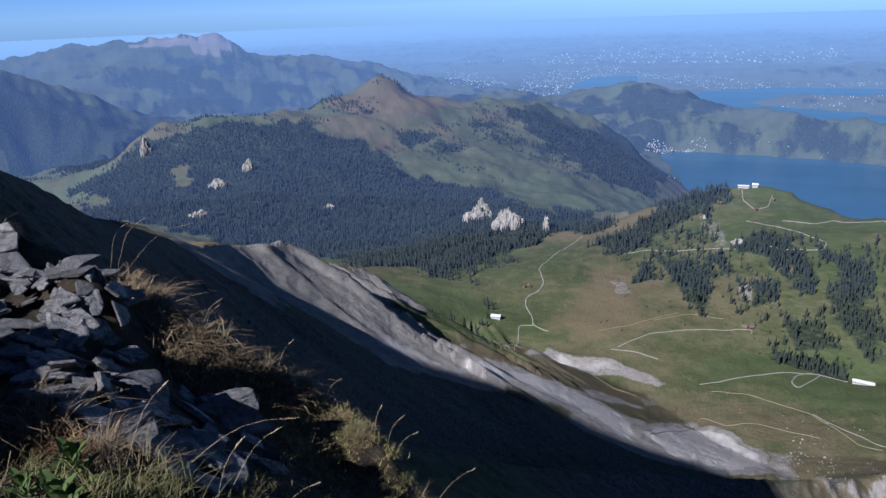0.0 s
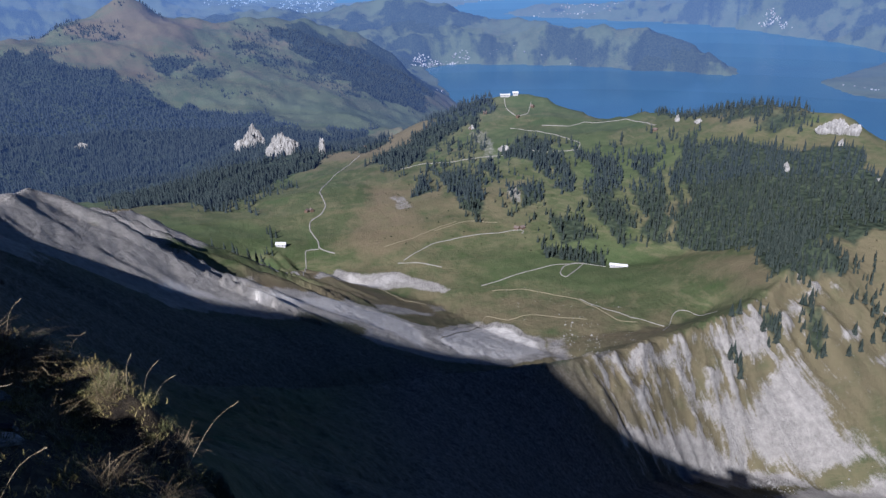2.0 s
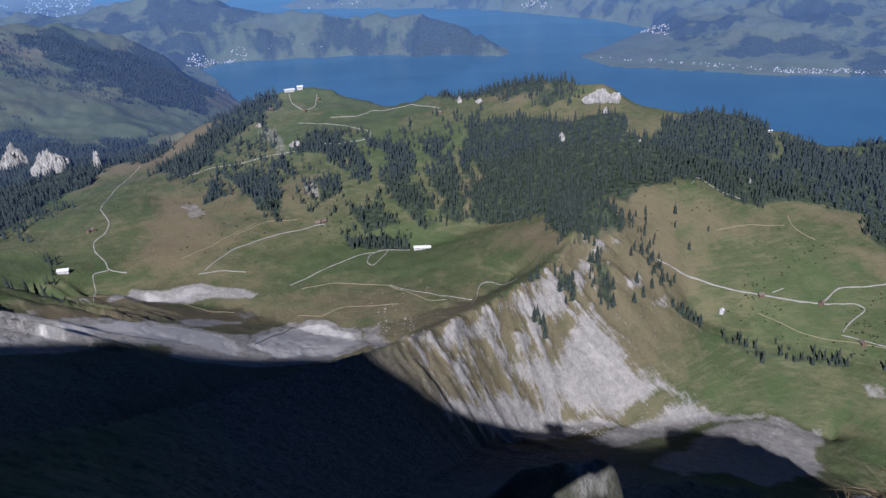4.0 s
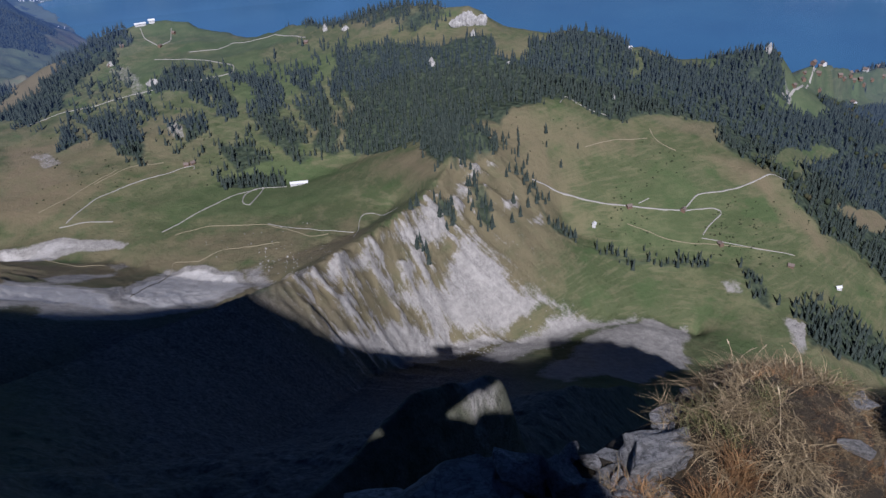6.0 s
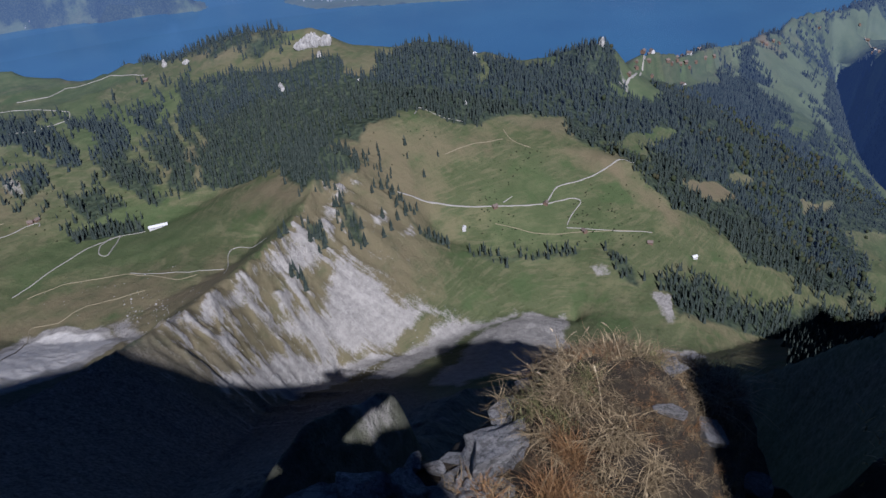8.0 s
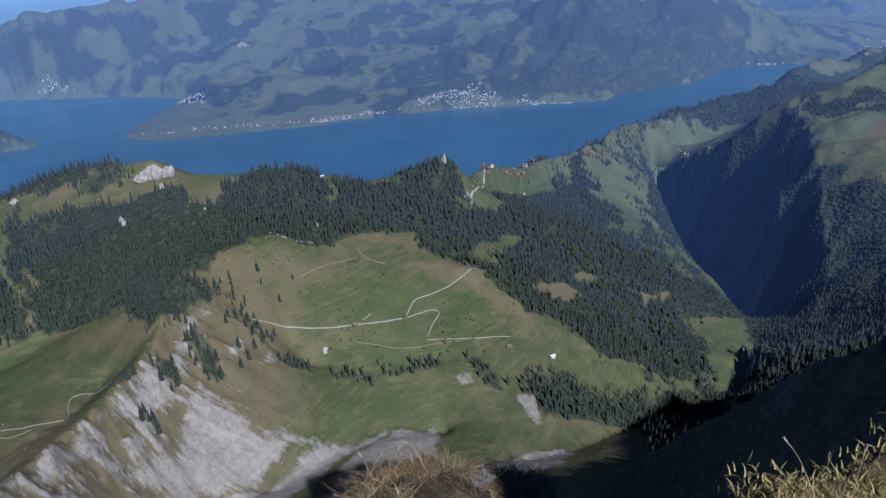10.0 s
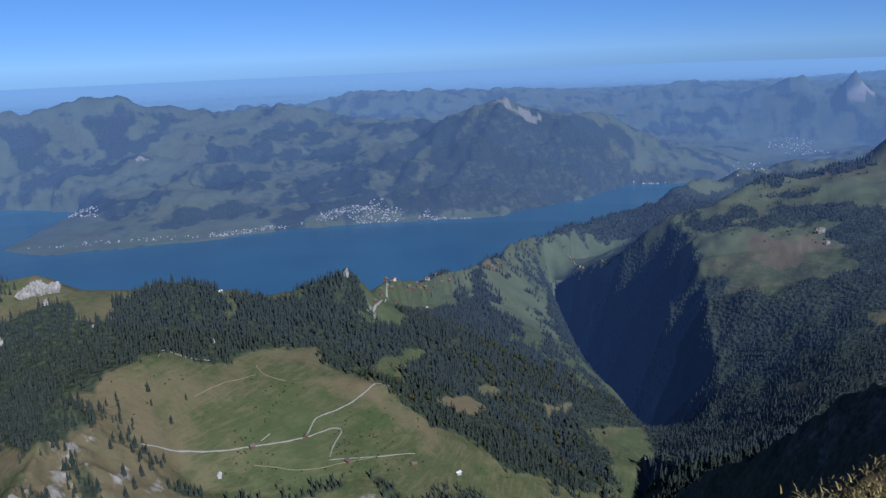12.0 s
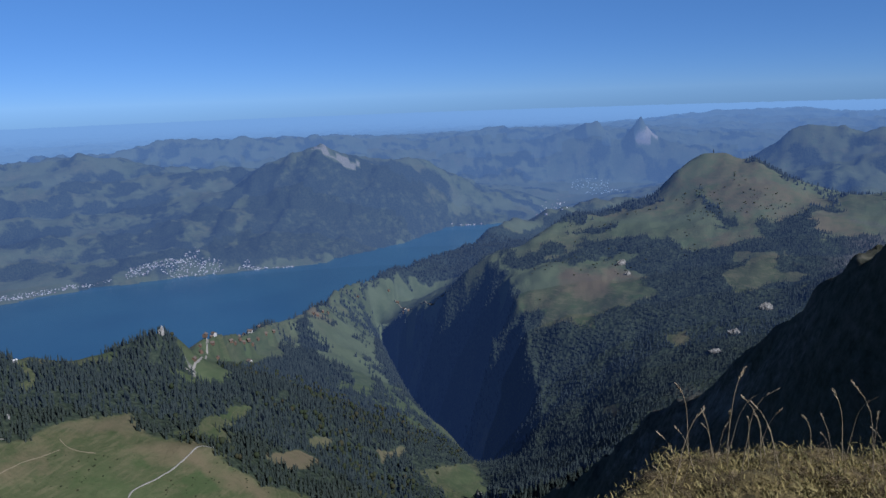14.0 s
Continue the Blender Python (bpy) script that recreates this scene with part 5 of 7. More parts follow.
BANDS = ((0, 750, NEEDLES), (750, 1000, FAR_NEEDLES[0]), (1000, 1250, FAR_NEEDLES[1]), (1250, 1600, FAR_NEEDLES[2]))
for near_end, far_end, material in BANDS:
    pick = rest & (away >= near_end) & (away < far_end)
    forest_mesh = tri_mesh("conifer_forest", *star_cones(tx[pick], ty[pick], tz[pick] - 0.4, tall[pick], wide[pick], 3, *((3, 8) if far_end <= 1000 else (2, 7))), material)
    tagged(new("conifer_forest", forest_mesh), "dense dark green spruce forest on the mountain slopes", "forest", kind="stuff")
low = tall[autumn] * 0.75
leaf_mesh = tri_mesh("broadleaf_wood", *lumps(tx[autumn], ty[autumn], tz[autumn] - 0.4, low, low * rng.uniform(0.3, 0.45, low.shape), 5), LEAVES)
tagged(new("broadleaf_wood", leaf_mesh), "mixed wood turning olive and rust in the valley", "forest", kind="stuff")


def conifer(seed):
    """One spruce, one metre high: a tapered trunk with its ragged boughs."""
    r = random.Random(seed)
    tree = new("conifer")
    bm = bmesh.new()
    bmesh.ops.create_cone(bm, cap_ends=True, segments=6, radius1=0.028, radius2=0.006, depth=0.9, matrix=Matrix.Translation((0, 0, 0.42)))
    part("trunk", bm, BARK, tree)
    bm = bmesh.new()
    for t in range(5):
        low, top, wide = 0.08 + 0.165 * t, min(1.0, 0.38 + 0.17 * t), 0.23 * (1 - 0.175 * t)
        ring = []
        for k in range(10):
            a = k * 0.6283 + 0.3 * t
            q = wide * (1.0 if k % 2 == 0 else 0.55) * r.uniform(0.75, 1.15)
            ring.append(bm.verts.new((math.cos(a) * q, math.sin(a) * q, low + r.uniform(-0.04, 0.04))))
        tip = bm.verts.new((r.uniform(-0.01, 0.01), r.uniform(-0.01, 0.01), top))
        for k in range(10):
            bm.faces.new((ring[k], ring[(k + 1) % 10], tip))
    part("crown", bm, NEEDLES, tree)
    return tagged(tree, "dark green spruce standing on the alpine slope", "tree", "spruces on the near ridge")


fx, fy, fz = stand(1500, 2300, 6.6, 8)
ftall = rng.uniform(6.5, 10.0, fx.shape)
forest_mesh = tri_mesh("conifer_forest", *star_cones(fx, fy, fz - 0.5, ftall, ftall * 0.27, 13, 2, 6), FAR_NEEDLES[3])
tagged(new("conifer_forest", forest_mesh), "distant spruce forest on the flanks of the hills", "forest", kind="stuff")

spruces = [conifer(s) for s in range(4)]
for k, i in enumerate(order):
    h = float(tall[i])
    m = Matrix.Translation((tx[i], ty[i], tz[i] - 0.3)) @ Matrix.Rotation(k * 1.7, 4, "Z") @ Matrix.Diagonal((h, h, h, 1))
    if k < 4:
        spruces[k].matrix_world = m
    else:
        copy_thing(spruces[k % 4], m @ Matrix.Diagonal((1 / spruces[k % 4].scale[0],) * 3 + (1,)))

SPUR_TREES = ((374, 367), (379, 362), (371, 353), (418, 382), (407, 364), (403, 353), (420, 360), (438, 371), (441, 359), (429, 345), (436, 341), (444, 338), (449, 333), (332, 362), (337, 361), (296, 354), (305, 354), (300, 347), (389, 394), (384, 385), (431, 383), (447, 389), (439, 378), (309, 374), (318, 378), (482, 377), (390, 350), (330, 367), (336, 368), (306, 356), (406, 477), (398, 461), (400, 456), (389, 437), (392, 434), (385, 419), (386, 414), (382, 404), (390, 407), (398, 410), (407, 412), (414, 413), (395, 416), (396, 426), (407, 446), (408, 457))
rt = random.Random(17)
for k, (x, y) in enumerate(SPUR_TREES):
    h = rt.uniform(8.0, 13.0)
    m = Matrix.Translation((x, y, float(land(np.array([x], float), np.array([y], float))[0][0]) - 0.4)) @ Matrix.Rotation(k * 2.1, 4, "Z") @ Matrix.Diagonal((h, h, h, 1))
    copy_thing(spruces[k % 4], m @ Matrix.Diagonal((1 / spruces[k % 4].scale[0],) * 3 + (1,)))

# ---- tracks, huts, crags and villages ----


def height_at(x, y):
    return float(land(np.array([x], float), np.array([y], float))[0][0])


def track(width, *points, surface_of=None):
    """A gravel track laid over the ground, with a low shoulder on both sides."""
    xs, ys = [], []
    for (ax, ay), (bx, by) in zip(points, points[1:]):
        n = max(2, int(math.hypot(bx - ax, by - ay) / 3.5))
        for k in range(n):
            xs.append(ax + (bx - ax) * k / n)
            ys.append(ay + (by - ay) * k / n)
    xs.append(points[-1][0])
    ys.append(points[-1][1])
    x, y = np.array(xs, float), np.array(ys, float)
    for _ in range(2):
        x[1:-1], y[1:-1] = (x[:-2] + 2 * x[1:-1] + x[2:]) / 4, (y[:-2] + 2 * y[1:-1] + y[2:]) / 4
    dx, dy = np.gradient(x), np.gradient(y)
    ln = np.maximum(np.hypot(dx, dy), 1e-6)
    nx, ny = -dy / ln, dx / ln
    wob = 1 + 0.25 * np.sin(np.arange(len(x)) * 1.7)
    rows = []
    for off, lift in ((-0.7, -0.3), (-0.5, 0.32), (0.5, 0.32), (0.7, -0.3)):
        px, py = x + nx * off * width * wob, y + ny * off * width * wob
        rows.append(np.stack([px, py, land(px, py)[0] + lift], -1))
    g = np.stack(rows, 1)
    mesh, _ = grid_mesh("gravel_track", g[..., 0], g[..., 1], g[..., 2])
    mesh.materials.append(surface_of or GRAVEL)
    if surface_of:
        return tagged(new("path", mesh), "bare earth cattle path worn into the pasture", "path", kind="structure")
    return tagged(new("road", mesh), "pale gravel farm track winding over the alp", "track", kind="structure")


def box(bm, x0, x1, y0, y1, z0, z1):
    v = [bm.verts.new(p) for p in ((x0, y0, z0), (x1, y0, z0), (x1, y1, z0), (x0, y1, z0), (x0, y0, z1), (x1, y0, z1), (x1, y1, z1), (x0, y1, z1))]
    for f in ((0, 3, 2, 1), (4, 5, 6, 7), (0, 1, 5, 4), (1, 2, 6, 5), (2, 3, 7, 6), (3, 0, 4, 7)):
        bm.faces.new([v[i] for i in f])


def house(name, length, depth, eaves, ridge, walls, roof, label, windows=3):
    """A gabled house: walls, an overhanging roof in two slopes, a door and its windows."""
    thing = new(name)
    bm = bmesh.new()
    box(bm, -length / 2, length / 2, -depth / 2, depth / 2, -1.2, eaves)
    for s in (-1, 1):
        a = [bm.verts.new((s * length / 2, y, z)) for y, z in ((-depth / 2, eaves), (depth / 2, eaves), (0, ridge))]
        bm.faces.new(a if s > 0 else a[::-1])
    part("wall", bm, walls, thing)
    bm = bmesh.new()
    o = 0.12 * depth
    k = (ridge - eaves) / (depth / 2)
    for s in (-1, 1):
        top = [(-length / 2 - o, 0, ridge + 0.15), (length / 2 + o, 0, ridge + 0.15), (length / 2 + o, s * (depth / 2 + o), eaves - k * o + 0.15), (-length / 2 - o, s * (depth / 2 + o), eaves - k * o + 0.15)]
        up = [bm.verts.new(p) for p in top]
        dn = [bm.verts.new((p[0], p[1], p[2] - 0.14)) for p in top]
        bm.faces.new(up)
        bm.faces.new(dn[::-1])
        for i in range(4):
            bm.faces.new((up[i], dn[i], dn[(i + 1) % 4], up[(i + 1) % 4]))
    bmesh.ops.recalc_face_normals(bm, faces=bm.faces)
    part("roof", bm, roof, thing)
    for s in (-1, 1):
        for i in range(windows):
            bm = bmesh.new()
            x = (i + 0.5) / windows * length * 0.9 - length * 0.45
            y = s * depth / 2
            box(bm, x - 0.25, x + 0.25, min(y, y + s * 0.05), max(y, y + s * 0.05), eaves * 0.35, eaves * 0.75)
            part("window", bm, DARK_PANE, thing)
    return tagged(thing, label, "house", "houses on the alp")


def put(thing, x, y, turn, lift=0.0):
    thing.matrix_world = Matrix.Translation((x, y, height_at(x, y) + lift)) @ Matrix.Rotation(radians(turn), 4, "Z")
    return thing


def crag(x, y, wide, tall, seed, lift=0.0):
    """A limestone rock face, steep and cleft, with an uneven top."""
    r = random.Random(seed)
    bm = bmesh.new()
    bmesh.ops.create_icosphere(bm, subdivisions=5 if wide > 12 else 4, radius=1.0)
    off = Vector((r.uniform(0, 90), r.uniform(0, 90), r.uniform(0, 90)))
    for v in bm.verts:
        p = v.co.copy()
        big = noise.noise(Vector((p.x * 1.3, p.y * 1.3, p.z * 0.5)) + off)
        cleft = abs(noise.noise(Vector((p.x * 3.2, p.y * 3.2, p.z * 0.7)) + off))
        fine = noise.noise(Vector((p.x * 8, p.y * 8, p.z * 5)) + off)
        top = 0.62 + 0.55 * noise.noise(Vector((p.x * 2.2, p.y * 2.2, 7.0)) + off) + 0.35 * abs(noise.noise(Vector((p.x * 6, p.y * 6, 3.0)) + off))
        q = 0.82 + 0.35 * big - 0.45 * max(0.0, 0.22 - cleft) + 0.10 * fine
        up = math.copysign(abs(p.z) ** 0.55, p.z) * (1 - 0.45 * abs(p.x - 0.3))
        v.co = Vector((p.x * q * wide * 0.55, p.y * q * wide * 0.24 + 0.12 * tall * max(0.0, p.z), max(-0.5, up * top + 0.06 * fine) * tall * 0.62))
    mesh = bpy.data.meshes.new("limestone_crag")
    bm.to_mesh(mesh)
    bm.free()
    mesh.materials.append(LIMESTONE)
    ob = tagged(new("limestone_crag", mesh), "pale limestone crag standing out of the wooded slope", "rock", "limestone crags")
    ob.matrix_world = Matrix.Translation((x, y, height_at(x, y) + 0.12 * tall + lift)) @ Matrix.Rotation(-math.atan2(x, y), 4, "Z")
    return ob


track(1.02, (170, 948), (143, 904), (122, 870), (97, 807), (98, 767), (90, 750), (76, 738), (73, 718), (77, 688), (75, 670), (88, 659))
track(0.68, (75, 670), (62, 671), (46, 546))
track(0.61, (145, 621), (178, 640), (221, 646), (261, 642), (272, 637), (266, 632))
track(0.61, (139, 620), (157, 609), (174, 596))
track(0.75, (195, 551), (223, 555), (266, 564), (296, 565), (300, 566), (285, 551), (265, 533), (264, 543), (275, 559), (291, 568), (314, 552))
track(0.75, (381, 973), (373, 946), (376, 915), (395, 922), (411, 950))
track(0.82, (358, 893), (392, 846), (407, 792), (393, 772), (357, 789), (342, 805))
track(0.82, (397, 882), (424, 864), (454, 874), (488, 830), (493, 771))
track(0.68, (195, 852), (228, 857), (275, 838), (323, 812))
track(0.88, (446, 379), (472, 359), (504, 323), (524, 300), (537, 287), (562, 290), (594, 270), (649, 251))
track(0.68, (537, 287), (561, 273), (564, 265), (559, 264), (540, 264), (529, 262))
track(0.41, (526, 261), (546, 224), (569, 200))
track(0.48, (514, 317), (525, 314))
track(1.36, (818, 341), (867, 342), (950, 363), (964, 367))
track(0.41, (265, 385), (303, 430), (310, 434), (318, 426), (317, 399))
track(0.41, (257, 490), (263, 461), (274, 435), (287, 416))
track(0.48, (533, 422), (556, 435), (556, 413), (576, 396))
track(1.50, (1748, 209), (1496, 109), (1445, 60))
track(0.4, (199, 536), (224, 528), (240, 510), (255, 494), (259, 464), (261, 435), (272, 428), surface_of=EARTH)
track(0.35, (191, 480), (212, 479), (229, 461), (242, 449), surface_of=EARTH)
track(0.35, (112, 582), (123, 537), (140, 530), surface_of=EARTH)
track(0.3, (113, 395), (179, 498), (191, 480), surface_of=EARTH)
track(0.5, (599, 366), (593, 357), (590, 344), (593, 333), surface_of=EARTH)
track(0.35, (519, 380), (554, 372), (585, 359), surface_of=EARTH)
track(0.35, (187, 663), (227, 675), (253, 665), surface_of=EARTH)
track(0.3, (492, 312), (511, 273), (540, 232), (569, 200), surface_of=EARTH)
track(0.35, (134, 651), (167, 659), (214, 676), surface_of=EARTH)

put(house("cow_barn", 9, 5, 2.6, 3.9, PLASTER, PALE_ROOF, "white walled cow barn with a pale metal roof beside the track", 2), 41, 679, -20)
put(house("long_barn", 15, 4.2, 2.2, 3.2, PLASTER, PALE_ROOF, "long low white barn on the green pasture", 6), 322, 544, -35)
put(house("alpine_hut", 4.2, 3.4, 1.9, 3.2, BOARDS, TILE_ROOF, "small dark timber alpine hut with a tiled roof", 2), 265, 643, 141)
put(house("alpine_hut", 4.2, 3.4, 1.9, 3.2, BOARDS, TILE_ROOF, "small dark timber alpine hut with a tiled roof", 2), 270, 641, 8)
put(house("alpine_hut", 4.2, 3.4, 1.9, 3.2, BOARDS, TILE_ROOF, "small dark timber alpine hut with a tiled roof", 2), 76, 758, 55)
put(house("alpine_hut", 4.2, 3.4, 1.9, 3.2, BOARDS, TILE_ROOF, "small dark timber alpine hut with a tiled roof", 2), 81, 758, 102)
put(house("white_hut", 3.2, 3.0, 2.2, 3.4, PLASTER, PALE_ROOF, "small round-looking white hut on the green pasture", 1), 472, 331, 30)
put(house("white_hut", 4.5, 3, 1.8, 2.8, PLASTER, PALE_ROOF, "small white hut standing alone on the slope", 2), 573, 163, 149)
put(house("alpine_hut", 4.2, 3.4, 1.9, 3.2, BOARDS, TILE_ROOF, "small dark timber alpine hut with a tiled roof", 2), 537, 287, 16)
put(house("alpine_hut", 4.2, 3.4, 1.9, 3.2, BOARDS, TILE_ROOF, "small dark timber alpine hut with a tiled roof", 2), 530, 246, 63)
put(house("alpine_hut", 4.2, 3.4, 1.9, 3.2, BOARDS, TILE_ROOF, "small dark timber alpine hut with a tiled roof", 2), 554, 196, 110)
put(house("alpine_hut", 4.2, 3.4, 1.9, 3.2, BOARDS, TILE_ROOF, "small dark timber alpine hut with a tiled roof", 2), 505, 320, 157)
put(house("mountain_station", 13, 5, 2.2, 3.2, PLASTER, PALE_ROOF, "large pale cable car station on the hilltop", 6), 384, 978, -15)
put(house("mountain_inn", 7, 5, 3.0, 4.4, PLASTER, PALE_ROOF, "white mountain inn beside the cable car station", 2), 397, 972, -20)
put(house("alpine_hut", 4.2, 3.4, 1.9, 3.2, BOARDS, TILE_ROOF, "small dark timber alpine hut with a tiled roof", 2), 407, 937, 118)
put(house("alpine_hut", 4.2, 3.4, 1.9, 3.2, BOARDS, TILE_ROOF, "small dark timber alpine hut with a tiled roof", 2), 344, 949, 165)
put(house("alpine_hut", 4.2, 3.4, 1.9, 3.2, BOARDS, TILE_ROOF, "small dark timber alpine hut with a tiled roof", 2), 377, 915, 32)
put(house("alpine_hut", 4.2, 3.4, 1.9, 3.2, BOARDS, TILE_ROOF, "small dark timber alpine hut with a tiled roof", 2), 315, 924, 79)
put(house("alpine_hut", 4.2, 3.4, 1.9, 3.2, BOARDS, TILE_ROOF, "small dark timber alpine hut with a tiled roof", 2), 482, 754, 126)
put(house("white_hut", 4.5, 3, 1.8, 2.8, PLASTER, PALE_ROOF, "small white hut standing alone on the slope", 2), 705, 466, 173)
put(house("alpine_hut", 4.2, 3.4, 1.9, 3.2, BOARDS, TILE_ROOF, "small dark timber alpine hut with a tiled roof", 2), 174, 1035, 40)
put(house("alpine_hut", 4.2, 3.4, 1.9, 3.2, BOARDS, TILE_ROOF, "small dark timber alpine hut with a tiled roof", 2), 188, 995, 87)
put(house("alpine_hut", 4.2, 3.4, 1.9, 3.2, BOARDS, TILE_ROOF, "small dark timber alpine hut with a tiled roof", 2), 974, 366, 134)
put(house("alpine_hut", 4.2, 3.4, 1.9, 3.2, BOARDS, TILE_ROOF, "small dark timber alpine hut with a tiled roof", 2), 933, 367, 1)

put(house("farmhouse", 6, 5, 3.0, 5.0, BOARDS, TILE_ROOF, "farmhouse with a tiled roof on the lakeside terrace", 2), 949, 365, 0)
put(house("farmhouse", 6, 5, 3.0, 5.0, PLASTER, TILE_ROOF, "farmhouse with a tiled roof on the lakeside terrace", 2), 984, 366, 53)
put(house("farmhouse", 6, 5, 3.0, 5.0, PLASTER, TILE_ROOF, "farmhouse with a tiled roof on the lakeside terrace", 2), 1077, 373, 106)
put(house("farmhouse", 6, 5, 3.0, 5.0, BOARDS, TILE_ROOF, "farmhouse with a tiled roof on the lakeside terrace", 2), 1085, 367, 159)
put(house("farmhouse", 6, 5, 3.0, 5.0, PLASTER, TILE_ROOF, "farmhouse with a tiled roof on the lakeside terrace", 2), 1128, 372, 32)
put(house("farmhouse", 6, 5, 3.0, 5.0, PLASTER, TILE_ROOF, "farmhouse with a tiled roof on the lakeside terrace", 2), 1116, 358, 85)
put(house("farmhouse", 6, 5, 3.0, 5.0, BOARDS, TILE_ROOF, "farmhouse with a tiled roof on the lakeside terrace", 2), 1172, 362, 138)
put(house("farmhouse", 6, 5, 3.0, 5.0, PLASTER, TILE_ROOF, "farmhouse with a tiled roof on the lakeside terrace", 2), 956, 348, 11)
put(house("farmhouse", 6, 5, 3.0, 5.0, PLASTER, TILE_ROOF, "farmhouse with a tiled roof on the lakeside terrace", 2), 1017, 331, 64)
put(house("farmhouse", 6, 5, 3.0, 5.0, BOARDS, TILE_ROOF, "farmhouse with a tiled roof on the lakeside terrace", 2), 1254, 372, 117)
put(house("farmhouse", 6, 5, 3.0, 5.0, PLASTER, TILE_ROOF, "farmhouse with a tiled roof on the lakeside terrace", 2), 1312, 368, 170)
put(house("farmhouse", 6, 5, 3.0, 5.0, PLASTER, TILE_ROOF, "farmhouse with a tiled roof on the lakeside terrace", 2), 1460, 343, 43)
put(house("farmhouse", 6, 5, 3.0, 5.0, BOARDS, TILE_ROOF, "farmhouse with a tiled roof on the lakeside terrace", 2), 1546, 346, 96)
put(house("farmhouse", 6, 5, 3.0, 5.0, PLASTER, TILE_ROOF, "farmhouse with a tiled roof on the lakeside terrace", 2), 1586, 337, 149)
put(house("farmhouse", 6, 5, 3.0, 5.0, PLASTER, TILE_ROOF, "farmhouse with a tiled roof on the lakeside terrace", 2), 1657, 175, 22)
put(house("farmhouse", 6, 5, 3.0, 5.0, BOARDS, TILE_ROOF, "farmhouse with a tiled roof on the lakeside terrace", 2), 1733, 200, 75)
put(house("farmhouse", 6, 5, 3.0, 5.0, PLASTER, TILE_ROOF, "farmhouse with a tiled roof on the lakeside terrace", 2), 1458, 353, 128)

for x, y, turn in (
    (853, 344, 0),
    (922, 362, 47),
    (962, 361, 94),
    (1008, 352, 141),
    (1024, 352, 8),
    (1048, 353, 55),
    (1065, 353, 102),
    (1072, 348, 149),
    (1087, 347, 16),
    (1116, 348, 63),
    (1160, 348, 110),
    (1184, 342, 157),
    (957, 354, 24),
    (1378, 319, 71),
    (1384, 313, 118),
    (1412, 309, 165),
    (1428, 302, 32),
    (1633, 175, 79),
    (1613, 164, 126),
    (1621, 274, 173),
    (1794, 228, 40),
):
    put(house("farmhouse", 5, 4.2, 2.6, 4.4, BOARDS, TILE_ROOF, "dark timber farmhouse of the terrace hamlet above the lake", 2), x, y, turn)

crag(40, 1085, 50.0, 58.0, 0)
crag(77, 1014, 46.0, 44.0, 1)
crag(128, 990, 10.8, 32.0, 2)
crag(581, 590, 28.0, 20.0, 3)
crag(570, 596, 14.4, 14.4, 31)
crag(590, 580, 15.6, 16.0, 32)
crag(509, 568, 6.5, 9.6, 4)
crag(510, 755, 6.5, 11.5, 5)
crag(518, 725, 8.8, 8.3, 6)
crag(316, 923, 8.6, 7.5, 7)
crag(322, 826, 12.8, 9.7, 8)
crag(513, 574, 4.3, 7.7, 9)
crag(821, 366, 7.2, 14.4, 10)
crag(569, 570, 6.2, 8.8, 11)
crag(561, 511, 5.0, 3.5, 12)
crag(604, 413, 4.1, 5.8, 13)
crag(-691, 1736, 26.8, 61.0, 14)
crag(-466, 1507, 42.8, 32.0, 15)
crag(-422, 1589, 23.8, 45.8, 16)
crag(-448, 1314, 35.4, 17.8, 17)
crag(-230, 1401, 23.4, 14.6, 18)
crag(1274, -235, 17.0, 14.0, 19)
crag(1232, -238, 9.0, 10.0, 20)
crag(960, -322, 16.9, 10.6, 21)
crag(1011, -379, 17.9, 13.9, 22)
crag(923, -288, 18.1, 7.5, 23)


def village(ring, count, size, seed):
    """Houses packed along a shore or over a plain: gabled blocks, in one mesh."""
    r = np.random.default_rng(seed)
    xs, ys = [p[0] for p in ring], [p[1] for p in ring]
    x, y = r.uniform(min(xs), max(xs), count * 12), r.uniform(min(ys), max(ys), count * 12)
    ok = inside(x, y, ring) > 0
    x, y = x[ok], y[ok]
    z, lake = land(x, y)
    dry_land = lake < -4
    x, y, z = x[dry_land][:count], y[dry_land][:count], z[dry_land][:count]
    form = np.array([(-1, -0.7, -0.5), (1, -0.7, -0.5), (1, 0.7, -0.5), (-1, 0.7, -0.5), (-1, -0.7, 0.7), (1, -0.7, 0.7), (1, 0.7, 0.7), (-1, 0.7, 0.7), (-1, 0, 1.2), (1, 0, 1.2)])
    tris = np.array([(0, 1, 5), (0, 5, 4), (2, 3, 7), (2, 7, 6), (1, 2, 6), (1, 6, 5), (3, 0, 4), (3, 4, 7), (5, 6, 9), (7, 4, 8), (4, 5, 9), (4, 9, 8), (6, 7, 8), (6, 8, 9)])
    s, a = (0.65 if size > 5 else 1.0) * size * r.uniform(0.5, 1.1, len(x)), r.uniform(0, 3.14, len(x))
    px = x[:, None] + s[:, None] * (form[None, :, 0] * np.cos(a)[:, None] - form[None, :, 1] * np.sin(a)[:, None])
    py = y[:, None] + s[:, None] * (form[None, :, 0] * np.sin(a)[:, None] + form[None, :, 1] * np.cos(a)[:, None])
    pz = z[:, None] + s[:, None] * form[None, :, 2]
    v = np.stack(draw_in(px, py, pz), -1).reshape(-1, 3)
    t = (np.arange(len(x))[:, None, None] * len(form) + tris[None]).reshape(-1, 3)
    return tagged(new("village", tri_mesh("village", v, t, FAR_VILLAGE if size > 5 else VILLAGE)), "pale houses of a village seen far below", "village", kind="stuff")

